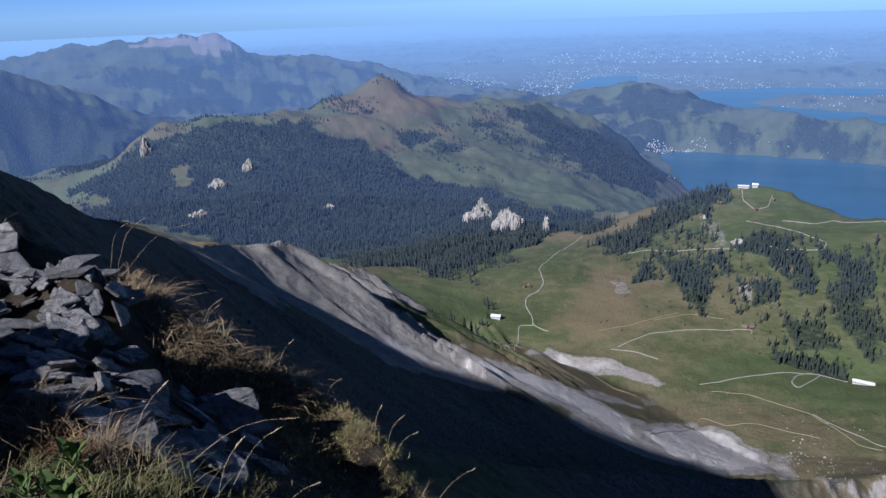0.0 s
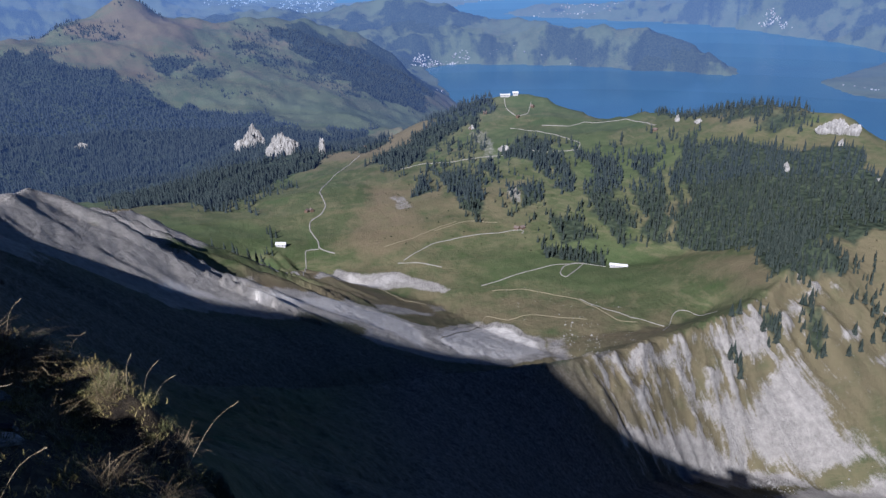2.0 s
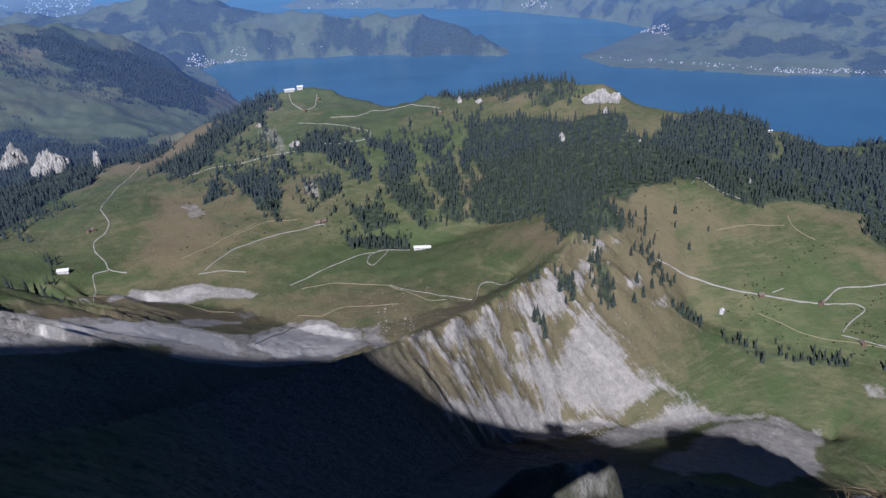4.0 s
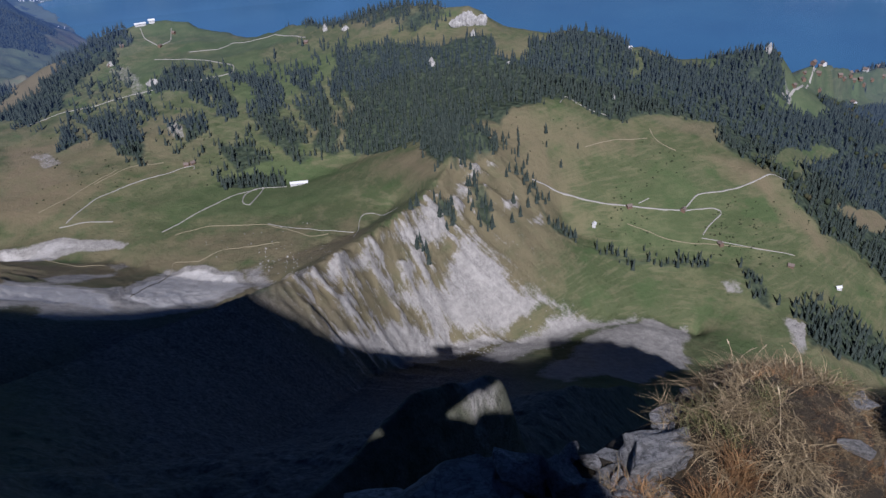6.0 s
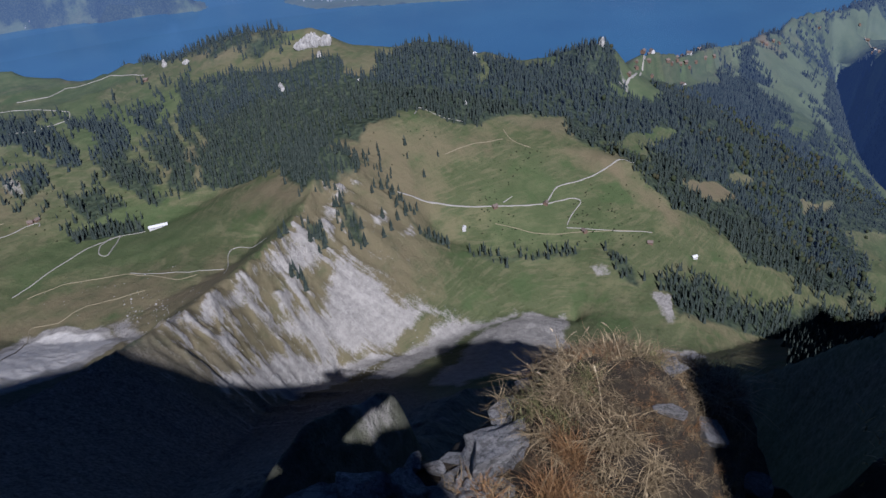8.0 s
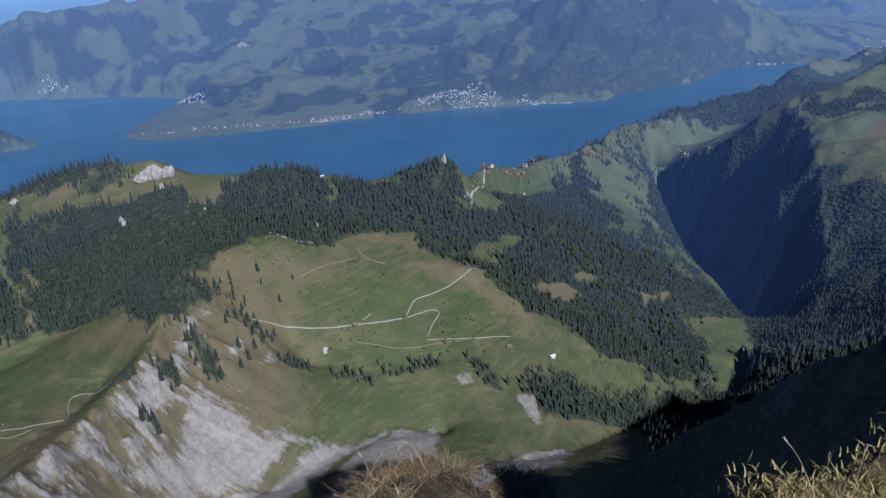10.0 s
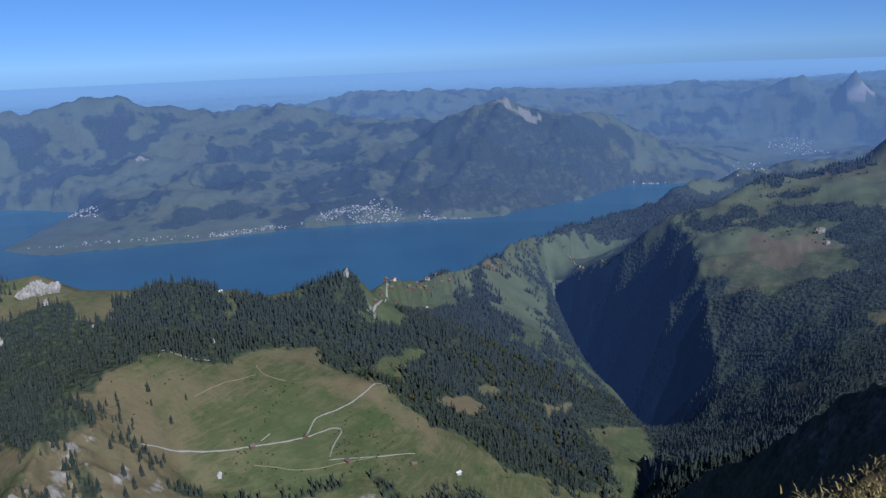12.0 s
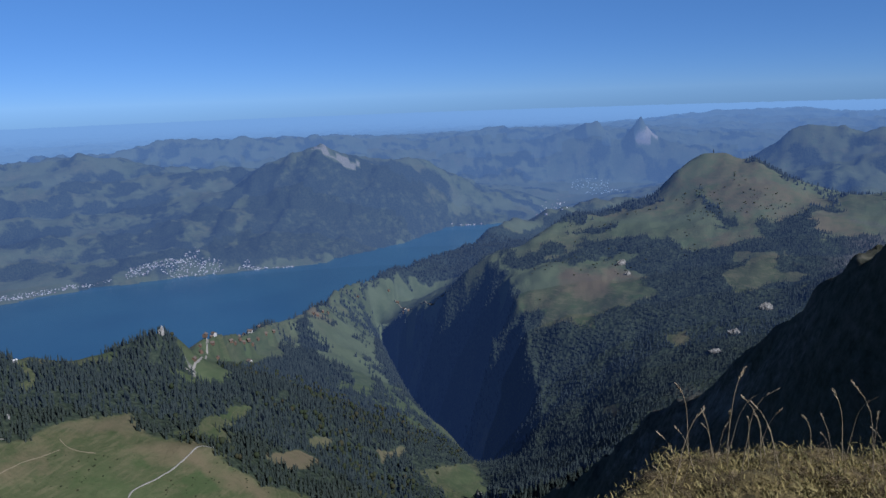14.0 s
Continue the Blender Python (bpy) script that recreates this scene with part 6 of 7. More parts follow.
village([(2724, 1336), (2810, 1351), (2921, 1171), (2926, 1037), (2865, 997), (2777, 1186)], 330, 2.7, 1)
village([(2870, 1218), (3002, 1164), (2958, 1115), (2880, 1157)], 30, 3.1, 2)
village([(2463, 1652), (2610, 1492), (2706, 1371), (2719, 1376), (2647, 1511), (2509, 1680)], 140, 2.6, 3)
village([(2889, 971), (2933, 926), (2909, 909), (2951, 705), (2910, 696)], 80, 2.6, 4)
village([(3792, 174), (3813, 60), (3846, -139), (3846, -139)], 60, 4.3, 5)
village([(2444, -124), (4342, -319), (4678, -515), (2532, -298), (2530, -204)], 70, 4.3, 6)
village([(5126, -565), (5501, -727), (5372, -905), (4575, -904), (4673, -720)], 110, 5.6, 7)
village([(843, 3263), (888, 3348), (1111, 3348), (1152, 3318), (996, 3285)], 130, 3.1, 8)
village([(429, 2342), (1245, 3318), (1681, 2939), (1227, 3256), (534, 2343)], 70, 2.5, 9)
village([(-34, 5374), (11, 7783), (394, 7597), (497, 6172), (229, 5176)], 220, 7.4, 10)
village([(322, 3997), (754, 7363), (1403, 7729), (1842, 8208), (1616, 7188), (1106, 6327)], 300, 8.1, 11)
village([(1646, 7321), (2175, 6526), (2553, 5767), (3096, 5695), (3099, 5492), (2271, 5580), (1856, 5674)], 260, 6.8, 12)
village([(1995, 4629), (2300, 4776), (2551, 4536), (2451, 4352), (2034, 4413)], 60, 4.3, 13)
village([(2792, 3629), (2884, 3503), (2867, 3303), (2816, 3504)], 100, 3.7, 14)
village([(2880, 2790), (2889, 2754), (2776, 2410), (2642, 2290), (2638, 2366)], 60, 3.7, 15)
village([(2185, 2305), (2276, 2069), (2502, 1592), (2525, 1605), (2320, 2105)], 50, 3.1, 16)
village([(210, 8966), (2257, 10086), (4645, 9127), (3660, 7155), (1777, 7913)], 250, 14.9, 17)


def boulders(ring, count, sizes, seed, label):
    """Loose blocks strewn over the scree, too many to count."""
    r = np.random.default_rng(seed)
    xs, ys = [p[0] for p in ring], [p[1] for p in ring]
    x, y = r.uniform(min(xs), max(xs), count * 8), r.uniform(min(ys), max(ys), count * 8)
    ok = inside(x, y, ring) > 0
    x, y = x[ok][:count], y[ok][:count]
    s = r.uniform(*sizes, len(x)) * np.where(r.uniform(0, 1, len(x)) < 0.12, 2.0, 1.0)
    mesh = tri_mesh("boulders", *lumps(x, y, land(x, y)[0] - 0.3 * s, s * 1.3, s * 0.8, seed), LIMESTONE)
    return tagged(new("boulders", mesh), label, "boulders", kind="stuff")


boulders(((215, 307), (255, 318), (293, 315), (320, 302), (306, 284), (274, 296), (233, 305), (208, 298)), 130, (0.3, 0.8), 1, "grey boulders strewn over the scree of the bowl")
boulders(((208, 321), (285, 338), (364, 303), (428, 242), (388, 209), (314, 260), (216, 304)), 200, (0.2, 0.5), 2, "small stones scattered over the scree")
boulders(((224, 455), (242, 457), (247, 430), (200, 340), (178, 332), (214, 428)), 90, (0.25, 0.7), 3, "pale stones lying scattered in the pasture")
boulders(((198, 544), (256, 523), (280, 443), (224, 351), (195, 476)), 60, (0.2, 0.5), 4, "pale stones lying scattered in the pasture")


def shrubs(ring, count, sizes, seed):
    """Low dark bushes dotted over the pasture, too many to count."""
    r = np.random.default_rng(seed)
    xs, ys = [p[0] for p in ring], [p[1] for p in ring]
    x, y = r.uniform(min(xs), max(xs), count * 9), r.uniform(min(ys), max(ys), count * 9)
    ok = (inside(x, y, ring) > 0) & (fractal(x, y, 60, 3, 141) + r.uniform(-0.5, 0.5, len(x)) > 0.25)
    x, y = x[ok][:count], y[ok][:count]
    s = r.uniform(*sizes, len(x))
    mesh = tri_mesh("shrubs", *lumps(x, y, land(x, y)[0] - 0.25 * s, s * 1.1, s * 0.7, seed), LEAVES)
    return tagged(new("shrubs", mesh), "low dark green bushes scattered over the pasture", "shrubs", kind="stuff")


shrubs(((476, 437), (562, 388), (628, 254), (621, 147), (634, 96), (526, 216), (485, 303), (448, 355)), 260, (0.5, 1.5), 21)
shrubs(((175, 825), (289, 732), (381, 545), (324, 553), (233, 603), (126, 640)), 150, (0.5, 1.5), 22)
shrubs(((1411, -82), (1484, -163), (1555, -508), (1338, -584), (1253, -414), (1259, -279), (1180, -85)), 220, (1.0, 2.6), 23)

# ---- the summit at one's feet ----
LEFT_EDGE = ((-6.0, 5.6), (-4.0, 5.2), (-2.95, 5.1), (-2.6, 5.6), (-2.2, 5.25), (-1.62, 4.88), (-1.05, 4.97), (-0.86, 5.0), (-0.62, 4.7), (-0.3, 4.3),
             (-0.1, 3.6), (0.1, 2.6), (0.25, 1.2), (0.3, 0.2), (1.05, -0.35), (1.05, -3.4), (-6.0, -3.4))
RIGHT_EDGE = ((1.0, 0.98), (1.21, 0.9), (1.44, 0.76), (1.61, 0.68), (1.79, 0.64), (2.02, 0.6), (2.2, 0.58), (2.36, 0.43), (2.42, 0.2), (2.42, 0.02), (2.3, -0.1),
              (2.35, -0.29), (2.51, -0.48), (2.72, -0.7), (3.27, -1.13), (3.52, -1.4), (3.62, -1.7), (3.66, -2.31), (3.7, -4.5), (0.9, -4.5), (0.85, -1.5), (1.0, 0.0))


def left_height(x, y):
    slope = 648.698 - 0.693 * x - 0.481 * y
    h = -np.logaddexp(-slope * 8, -648.42 * 8 * np.ones_like(slope)) / 8
    h = h + 0.05 * fractal(x, y, 0.8, 4, 101) + 0.025 * fractal(x, y, 0.22, 3, 103)
    # unseen humps and pillars, added out of view to shade the ledges
    for cx, cy, r, tall in ((-4.51, 2.45, 0.47, 1.36), (-3.93, 2.03, 0.47, 1.46), (-3.34, 1.62, 0.6, 1.5), (-2.75, 1.2, 0.4, 0.8), (-0.85, -1.75, 0.65, 3.0), (0.138, -2.64, 0.42, 3.6)):
        h = h + tall * np.exp(-(((x - cx) ** 2 + (y - cy) ** 2) / r ** 2) ** 2)
    within = inside(x, y, LEFT_EDGE)
    # brink and slab heap are raised so that sunlight reaches them
    h = h + 0.3 * np.clip(1 - np.abs(within - 0.16) / 0.36, 0, 1) * np.clip((y - 3.9) * 3, 0, 1)
    h = h + 0.36 * np.exp(-((x + 2.22) ** 2 + (y - 4.42) ** 2) / 0.3 ** 2)
    out = np.clip(-within, 0, 9)
    return h - 2.6 * out - 0.9 * np.clip(out * 6, 0, 1)


def right_height(x, y):
    h = 648.5 + 0.05 * fractal(x, y, 0.5, 4, 111) + 0.02 * fractal(x, y, 0.13, 3, 113)
    h = h + 0.22 * np.exp(-(((x - 2.08) / 0.26) ** 2 + ((y - 0.28) / 0.24) ** 2) ** 1.5)
    h = np.maximum(h, 648.64 + 0.03 * fractal(x, y, 0.2, 3, 117) - 1.1 * (((x - 2.27) / 0.5) ** 2 + ((y - 0.1) / 0.5) ** 2))
    h = h + 0.075 * np.clip((x - 2.6) / 0.8, 0, 1)
    h = h - 0.32 * np.exp(-(((x - 2.22) / 0.2) ** 2 + ((y + 0.22) / 0.15) ** 2))
    out = np.clip(-inside(x, y, RIGHT_EDGE), 0, 9)
    return h - 2.8 * out - 0.7 * np.clip(out * 9, 0, 1)


def ledge(name, function, x0, x1, y0, y1, step, label, mossy=False):
    x, y = np.meshgrid(np.arange(x0, x1, step), np.arange(y0, y1, step), indexing="ij")
    mesh, _ = grid_mesh(name, x, y, function(x, y))
    mesh.flip_normals()
    mesh.materials.append(TURF)
    if mossy:
        mesh.materials.append(MOSSY_TURF)
        mx, my = x[:-1, :-1], y[:-1, :-1]
        edge = 0.12 * fractal(mx, my, 0.3, 3, 211)
        mesh.polygons.foreach_set("material_index", ((mx + edge > 2.45) & (my + edge < -0.4)).astype(np.int32).ravel())
    return tagged(new(name, mesh), label, "ledge", kind="structure")


ledge("ground_ledge_west", left_height, -6.5, 1.3, -3.6, 6.4, 0.05, "steep turf and earth ledge at the summit's edge")
ledge("ground_ledge_east", right_height, 0.7, 4.3, -4.6, 1.3, 0.035, "turf and rock ledge beside the summit", True)


def slab_mesh(seed):
    """A broken flat stone, about a metre across, with chipped edges."""
    r = random.Random(seed)
    bm = bmesh.new()
    n = r.randint(5, 7)
    rings = []
    ang = sorted(r.uniform(0, 6.283) for _ in range(n))
    ang = [0.6 * a + 0.4 * (i * 6.283 / n) for i, a in enumerate(ang)]
    rad = [r.uniform(0.34, 0.58) for _ in range(n)]
    for z, k in ((-0.5, 0.92), (-0.3, 1.02), (0.28, 1.0), (0.5, 0.86)):
        rings.append([bm.verts.new((math.cos(a) * q * k * r.uniform(0.95, 1.05), 0.68 * math.sin(a) * q * k * r.uniform(0.95, 1.05), z * 0.15 + r.uniform(-0.015, 0.015))) for a, q in zip(ang, rad)])
    for low, high in zip(rings, rings[1:]):
        for i in range(n):
            bm.faces.new((low[i], low[(i + 1) % n], high[(i + 1) % n], high[i]))
    bm.faces.new(rings[0][::-1])
    bm.faces.new(rings[-1])
    mesh = bpy.data.meshes.new("slate_slab")
    bm.to_mesh(mesh)
    bm.free()
    mesh.materials.append(SLATE)
    return mesh


SLABS = [slab_mesh(s) for s in range(14)]


def surface(function, x, y):
    return float(function(np.array([x]), np.array([y]))[0])


def slabs(function, ring, count, sizes, seed, group, heap=0.0):
    r = random.Random(seed)
    xs, ys = [p[0] for p in ring], [p[1] for p in ring]
    made = 0
    while made < count:
        x, y = r.uniform(min(xs), max(xs)), r.uniform(min(ys), max(ys))
        if inside(np.array([x]), np.array([y]), ring)[0] < 0:
            continue
        s = r.uniform(*sizes) * (1.6 if r.random() < 0.12 else 1.0)
        e = 0.06
        gx = (surface(function, x + e, y) - surface(function, x - e, y)) / (2 * e)
        gy = (surface(function, x, y + e) - surface(function, x, y - e)) / (2 * e)
        lie = Vector((0, 0, 1)).rotation_difference(Vector((-gx, -gy, 1)).normalized()).to_matrix().to_4x4()
        tip = Matrix.Rotation(r.gauss(0, 0.22), 4, "X") @ Matrix.Rotation(r.gauss(0, 0.22), 4, "Y")
        ob = new("slate_slab", SLABS[r.randrange(len(SLABS))])
        ob.matrix_world = Matrix.Translation((x, y, surface(function, x, y) + 0.05 * s + heap * r.random())) @ lie @ tip @ Matrix.Rotation(r.uniform(0, 6.28), 4, "Z") @ Matrix.Diagonal((s, s, s * r.uniform(0.35, 0.9), 1))
        tagged(ob, "grey flat slate slab lying loose on the summit ledge", "stone", group)
        made += 1


slabs(left_height, ((-3.3, 4.3), (-2.7, 5.0), (-2.45, 5.2), (-2.0, 4.35), (-1.75, 3.9), (-1.4, 3.4), (-1.3, 3.0), (-1.55, 2.85), (-1.9, 3.0), (-2.6, 3.2), (-3.4, 3.6)), 250, (0.10, 0.27), 1, "loose slabs of the western ledge", 0.08)
slabs(left_height, ((-1.6, 4.2), (-1.2, 4.2), (-0.9, 3.4), (-1.0, 2.6), (-1.4, 2.9)), 26, (0.16, 0.4), 2, "loose slabs of the western ledge", 0.02)
slabs(left_height, ((-3.9, 4.6), (-3.0, 4.7), (-2.9, 5.0), (-3.8, 5.1)), 24, (0.15, 0.4), 3, "loose slabs of the western ledge", 0.05)
slabs(right_height, ((1.22, 0.86), (1.5, 0.7), (1.8, 0.58), (1.95, 0.5), (1.85, 0.36), (1.6, 0.38), (1.3, 0.6)), 60, (0.04, 0.1), 4, "loose slabs of the eastern ledge", 0.015)
slabs(right_height, ((2.02, -0.08), (2.22, -0.08), (2.28, -0.3), (2.08, -0.3)), 10, (0.04, 0.09), 5, "loose slabs of the eastern ledge", 0.02)


def rock_mesh(seed):
    """A weathered limestone block: layered, split along its bedding, with worn edges."""
    r = random.Random(seed)
    bm = bmesh.new()
    bmesh.ops.create_cube(bm, size=1.0)
    bmesh.ops.subdivide_edges(bm, edges=bm.edges, cuts=9, use_grid_fill=True)
    off = Vector((r.uniform(0, 90), r.uniform(0, 90), r.uniform(0, 90)))
    planes = [(Vector((r.gauss(0, 1), r.gauss(0, 1), r.gauss(0, 0.5))).normalized(), r.uniform(0.34, 0.46)) for _ in range(6)]
    for v in bm.verts:
        p = v.co.copy()
        for normal, reach in planes:
            over = p.dot(normal) - reach
            if over > 0:
                p -= normal * over * 0.95
        split = abs(noise.noise(Vector((p.x * 1.6, p.y * 1.6, p.z * 9)) + off))
        crack = abs(noise.noise(Vector((p.x * 3.4, p.y * 3.4, p.z * 1.2)) + off))
        out = Vector((p.x, p.y, 0)).normalized() if p.xy.length > 0.01 else Vector((0, 0, 1))
        p += out * (0.10 * noise.noise(p * 2.2 + off) - 0.10 * max(0.0, 0.25 - split)) * 1.2
        p.z += 0.07 * noise.noise(p * 3 + off) - 0.22 * max(0.0, 0.10 - crack) + 0.05 * math.floor(3 * noise.noise(p * 1.5 + off)) / 3
        v.co = p
    mesh = bpy.data.meshes.new("rock_block")
    bm.to_mesh(mesh)
    bm.free()
    mesh.materials.append(SLATE)
    return mesh


ROCKS = [rock_mesh(s) for s in range(7)]


def big_stone(function, x, y, size, turn, tilt, seed, label, flat=0.45, sink=0.1):
    ob = new("rock_block", ROCKS[seed % len(ROCKS)])
    ob.matrix_world = Matrix.Translation((x, y, surface(function, x, y) + size * flat * (0.5 - sink))) @ Matrix.Rotation(turn, 4, "Z") @ Matrix.Rotation(tilt, 4, "X") @ Matrix.Diagonal((size, size * 0.72, size * flat, 1))
    return tagged(ob, label, "stone", "rock blocks on the ledges")


big_stone(right_height, 1.86, 0.47, 0.20, 2.5, 0.05, 3, "grey cracked rock block below the grass hummock", 0.4, 0.25)
big_stone(right_height, 1.36, 0.74, 0.27, 2.4, 0.04, 5, "flat grey rock block at the ledge's brink", 0.25, 0.35)
big_stone(right_height, 1.24, 0.84, 0.2, 2.5, 0.05, 3, "flat grey rock block at the ledge's brink", 0.25, 0.2)
big_stone(right_height, 1.47, 0.73, 0.12, 1.1, 0.1, 0, "small grey rock block on the ledge", 0.4, 0.2)
big_stone(right_height, 1.53, 0.66, 0.14, 2.1, 0.1, 1, "small grey rock block on the ledge", 0.5, 0.2)
big_stone(right_height, 1.68, 0.62, 0.06, 0.6, 0.5, 2, "small angular stone standing on the ledge", 0.9, 0.1)
big_stone(right_height, 1.60, 0.58, 0.10, 1.2, 0.2, 4, "small grey rock block on the ledge", 0.7, 0.2)
big_stone(right_height, 1.62, 0.49, 0.16, 2.2, 0.06, 6, "flat pale rock lit beside the dry grass", 0.3, 0.2)
big_stone(right_height, 1.99, 0.52, 0.12, 2.6, 0.03, 0, "flat pale slab jutting from under the turf", 0.16, 0.0)
big_stone(right_height, 2.08, 0.49, 0.10, 2.4, 0.08, 2, "flat pale slab jutting from under the turf", 0.18, 0.0)
big_stone(right_height, 2.22, 0.17, 0.085, 2.5, 0.1, 5, "flat pale slab jutting from under the turf", 0.2, 0.0)
big_stone(right_height, 2.04, 0.10, 0.075, 1.9, 1.25, 6, "upright pale rock splinter beside the hummock", 0.25, -0.5)
big_stone(right_height, 2.14, 0.02, 0.11, 0.7, 0.3, 3, "grey rock block in the shaded cleft", 0.4, 0.35)
big_stone(right_height, 2.2, -0.08, 0.11, 1.7, 0.2, 1, "grey rock block in the shaded cleft", 0.4, 0.35)
big_stone(left_height, -1.36, 4.0, 0.34, 0.5, 0.2, 2, "pale angular stone lit on the grassy brink", 0.5)
for k, (x, y, size, lift) in enumerate(((-2.4, 4.38, 0.2, -0.1), (-2.3, 4.45, 0.22, -0.6), (-2.36, 4.5, 0.18, -1.6), (-2.25, 4.36, 0.16, -0.2), (-2.18, 4.62, 0.2, -0.2), (-2.45, 4.55, 0.17, -0.4))):
    big_stone(left_height, x, y, size, 0.4 + 0.9 * k, 0.12 * (k % 3), k, "pale slate block on the heap of slabs", 0.28, lift)
big_stone(left_height, -2.1, 4.55, 0.24, 0.3, 0.05, 0, "pale slate block on the heap of slabs", 0.2, -0.4)
big_stone(left_height, -2.1, 4.55, 0.2, 0.5, 0.05, 5, "pale slate block on the heap of slabs", 0.2, -1.3)
big_stone(left_height, -1.62, 3.5, 0.4, 2.2, 0.5, 6, "long grey slab leaning on the slope", 0.3)


def blades(count, long, spread, droop, wide, seed, patch=0.05):
    """A tuft of bent grass blades: verts and triangles, round the origin."""
    r = np.random.default_rng(seed)
    a = r.uniform(0, 6.283, count)
    length = long * r.uniform(0.45, 1.1, count)
    out = spread * r.uniform(0.15, 1.0, count)
    bx, by = patch * r.normal(0, 1, count), patch * r.normal(0, 1, count)
    verts, tris = [], []
    steps = 4
    side = a + 1.5708 + r.normal(0, 0.5, count)
    curl = r.normal(0, 0.35, count)
    for k in range(steps):
        u = k / (steps - 1)
        reach = length * (out * u + droop * u * u * out)
        z = length * (u - 0.75 * droop * out * u * u * u)
        w = wide * (1 - u) ** 0.7 + 0.0004
        d = a + curl * u
        for s in (-1, 1):
            verts.append(np.stack([bx + np.cos(d) * reach + s * w * np.cos(side), by + np.sin(d) * reach + s * w * np.sin(side), z - 0.01], -1))
    v = np.stack(verts, 1).reshape(-1, 3)
    base = np.arange(count)[:, None, None] * (2 * steps)
    t = []
    for k in range(steps - 1):
        q = 2 * k
        t += [(q, q + 1, q + 3), (q, q + 3, q + 2)]
    return v, (base + np.array(t)[None]).reshape(-1, 3)


def tuft_mesh(name, material, *args):
    return tri_mesh(name, *blades(*args), material)


BROWN_TUFTS = [tuft_mesh("grass_tuft", RUST, 60, 0.20, 1.2, 1.0, 0.0045, 150 + s, 0.06) for s in range(3)]
MAT_TUFTS = [tuft_mesh("grass_tuft", STRAW, 64, 0.20, 1.35, 1.1, 0.0052, 140 + s, 0.07) for s in range(4)]
STRAW_TUFTS = [tuft_mesh("grass_tuft", STRAW, 150, 0.20, 0.95, 0.9, 0.0016, 40 + s, 0.05) for s in range(4)]
OLIVE_TUFTS = [tuft_mesh("grass_tuft", OLIVE, 170, 0.13, 0.9, 0.6, 0.0016, 50 + s, 0.05) for s in range(3)]
RUST_TUFTS = [tuft_mesh("grass_tuft", RUST, 190, 0.22, 0.7, 0.7, 0.0014, 60 + s, 0.04) for s in range(2)]
MOSS_TUFTS = [tuft_mesh("moss_cushion", MOSS, 84, 0.042, 1.1, 0.5, 0.0038, 70 + s, 0.075) for s in range(3)]
WORDS = {"brown": ("grass_tuft", "matted reddish brown grass tuft on the ledge", "grass", BROWN_TUFTS), "mat": ("grass_tuft", "matted dry straw-brown grass tuft on the ledge", "grass", MAT_TUFTS), "straw": ("grass_tuft", "dry straw-coloured grass tuft on the ledge", "grass", STRAW_TUFTS), "olive": ("grass_tuft", "short olive green grass tuft on the ledge", "grass", OLIVE_TUFTS),
         "rust": ("grass_tuft", "upright rust brown grass tuft on the ledge", "grass", RUST_TUFTS), "moss": ("moss_cushion", "low yellow green moss cushion on the turf", "moss", MOSS_TUFTS)}


HEAPS = {}


def tufts(function, kind, ring, count, sizes, seed, loose=False):
    r = random.Random(seed)
    name, label, category, forms = WORDS[kind]
    xs, ys = [p[0] for p in ring], [p[1] for p in ring]
    made = 0
    while made < count:
        x, y = r.uniform(min(xs), max(xs)), r.uniform(min(ys), max(ys))
        if inside(np.array([x]), np.array([y]), ring)[0] < 0:
            continue
        s = r.uniform(*sizes)
        form = forms[r.randrange(len(forms))]
        m = Matrix.Translation((x, y, surface(function, x, y) - 0.01)) @ Matrix.Rotation(r.gauss(0, 0.15), 4, "X") @ Matrix.Rotation(r.uniform(0, 6.28), 4, "Z") @ Matrix.Diagonal((s, s, s, 1))
        made += 1
        if loose:
            HEAPS.setdefault(kind, []).append((form, m))
            continue
        ob = new(name, form)
        ob.matrix_world = m
        tagged(ob, label, category, name.replace("_", " ") + "s of the summit ledges")


BRINK = ((-2.6, 5.55), (-2.2, 5.2), (-1.62, 4.85), (-1.05, 4.95), (-1.1, 4.45), (-1.45, 4.25), (-1.8, 4.3), (-2.2, 4.75))
MOSSY = ((-1.6, 4.8), (-1.05, 4.95), (-0.86, 4.98), (-0.6, 4.6), (-0.7, 4.2), (-1.2, 4.0), (-1.5, 4.3))
CORNER = ((-1.2, 4.0), (-0.6, 4.4), (-0.3, 4.2), (-0.1, 3.5), (0.05, 2.6), (0.15, 1.6), (-0.5, 1.3), (-0.9, 2.2))
MEADOW = ((-3.2, 3.2), (-1.95, 2.95), (-1.6, 2.75), (-1.2, 2.6), (-1.0, 2.1), (-1.0, 1.5), (-1.6, 1.2), (-3.0, 1.9))
tufts(left_height, "straw", BRINK, 34, (0.45, 0.85), 1)
tufts(left_height, "mat", BRINK, 90, (0.4, 0.8), 14, True)
tufts(left_height, "moss", MOSSY, 330, (0.4, 0.9), 2, True)
tufts(left_height, "mat", MOSSY, 60, (0.25, 0.5), 12, True)
tufts(left_height, "rust", BRINK, 40, (0.25, 0.5), 13, True)
tufts(left_height, "olive", MOSSY, 14, (0.5, 1.0), 3, True)
tufts(left_height, "moss", CORNER, 200, (0.35, 0.8), 4, True)
tufts(left_height, "olive", CORNER, 60, (0.4, 0.8), 5, True)
tufts(left_height, "straw", CORNER, 14, (0.5, 1.0), 6, True)
tufts(left_height, "straw", MEADOW, 44, (0.7, 1.3), 7, True)
tufts(left_height, "olive", MEADOW, 40, (0.8, 1.5), 8, True)
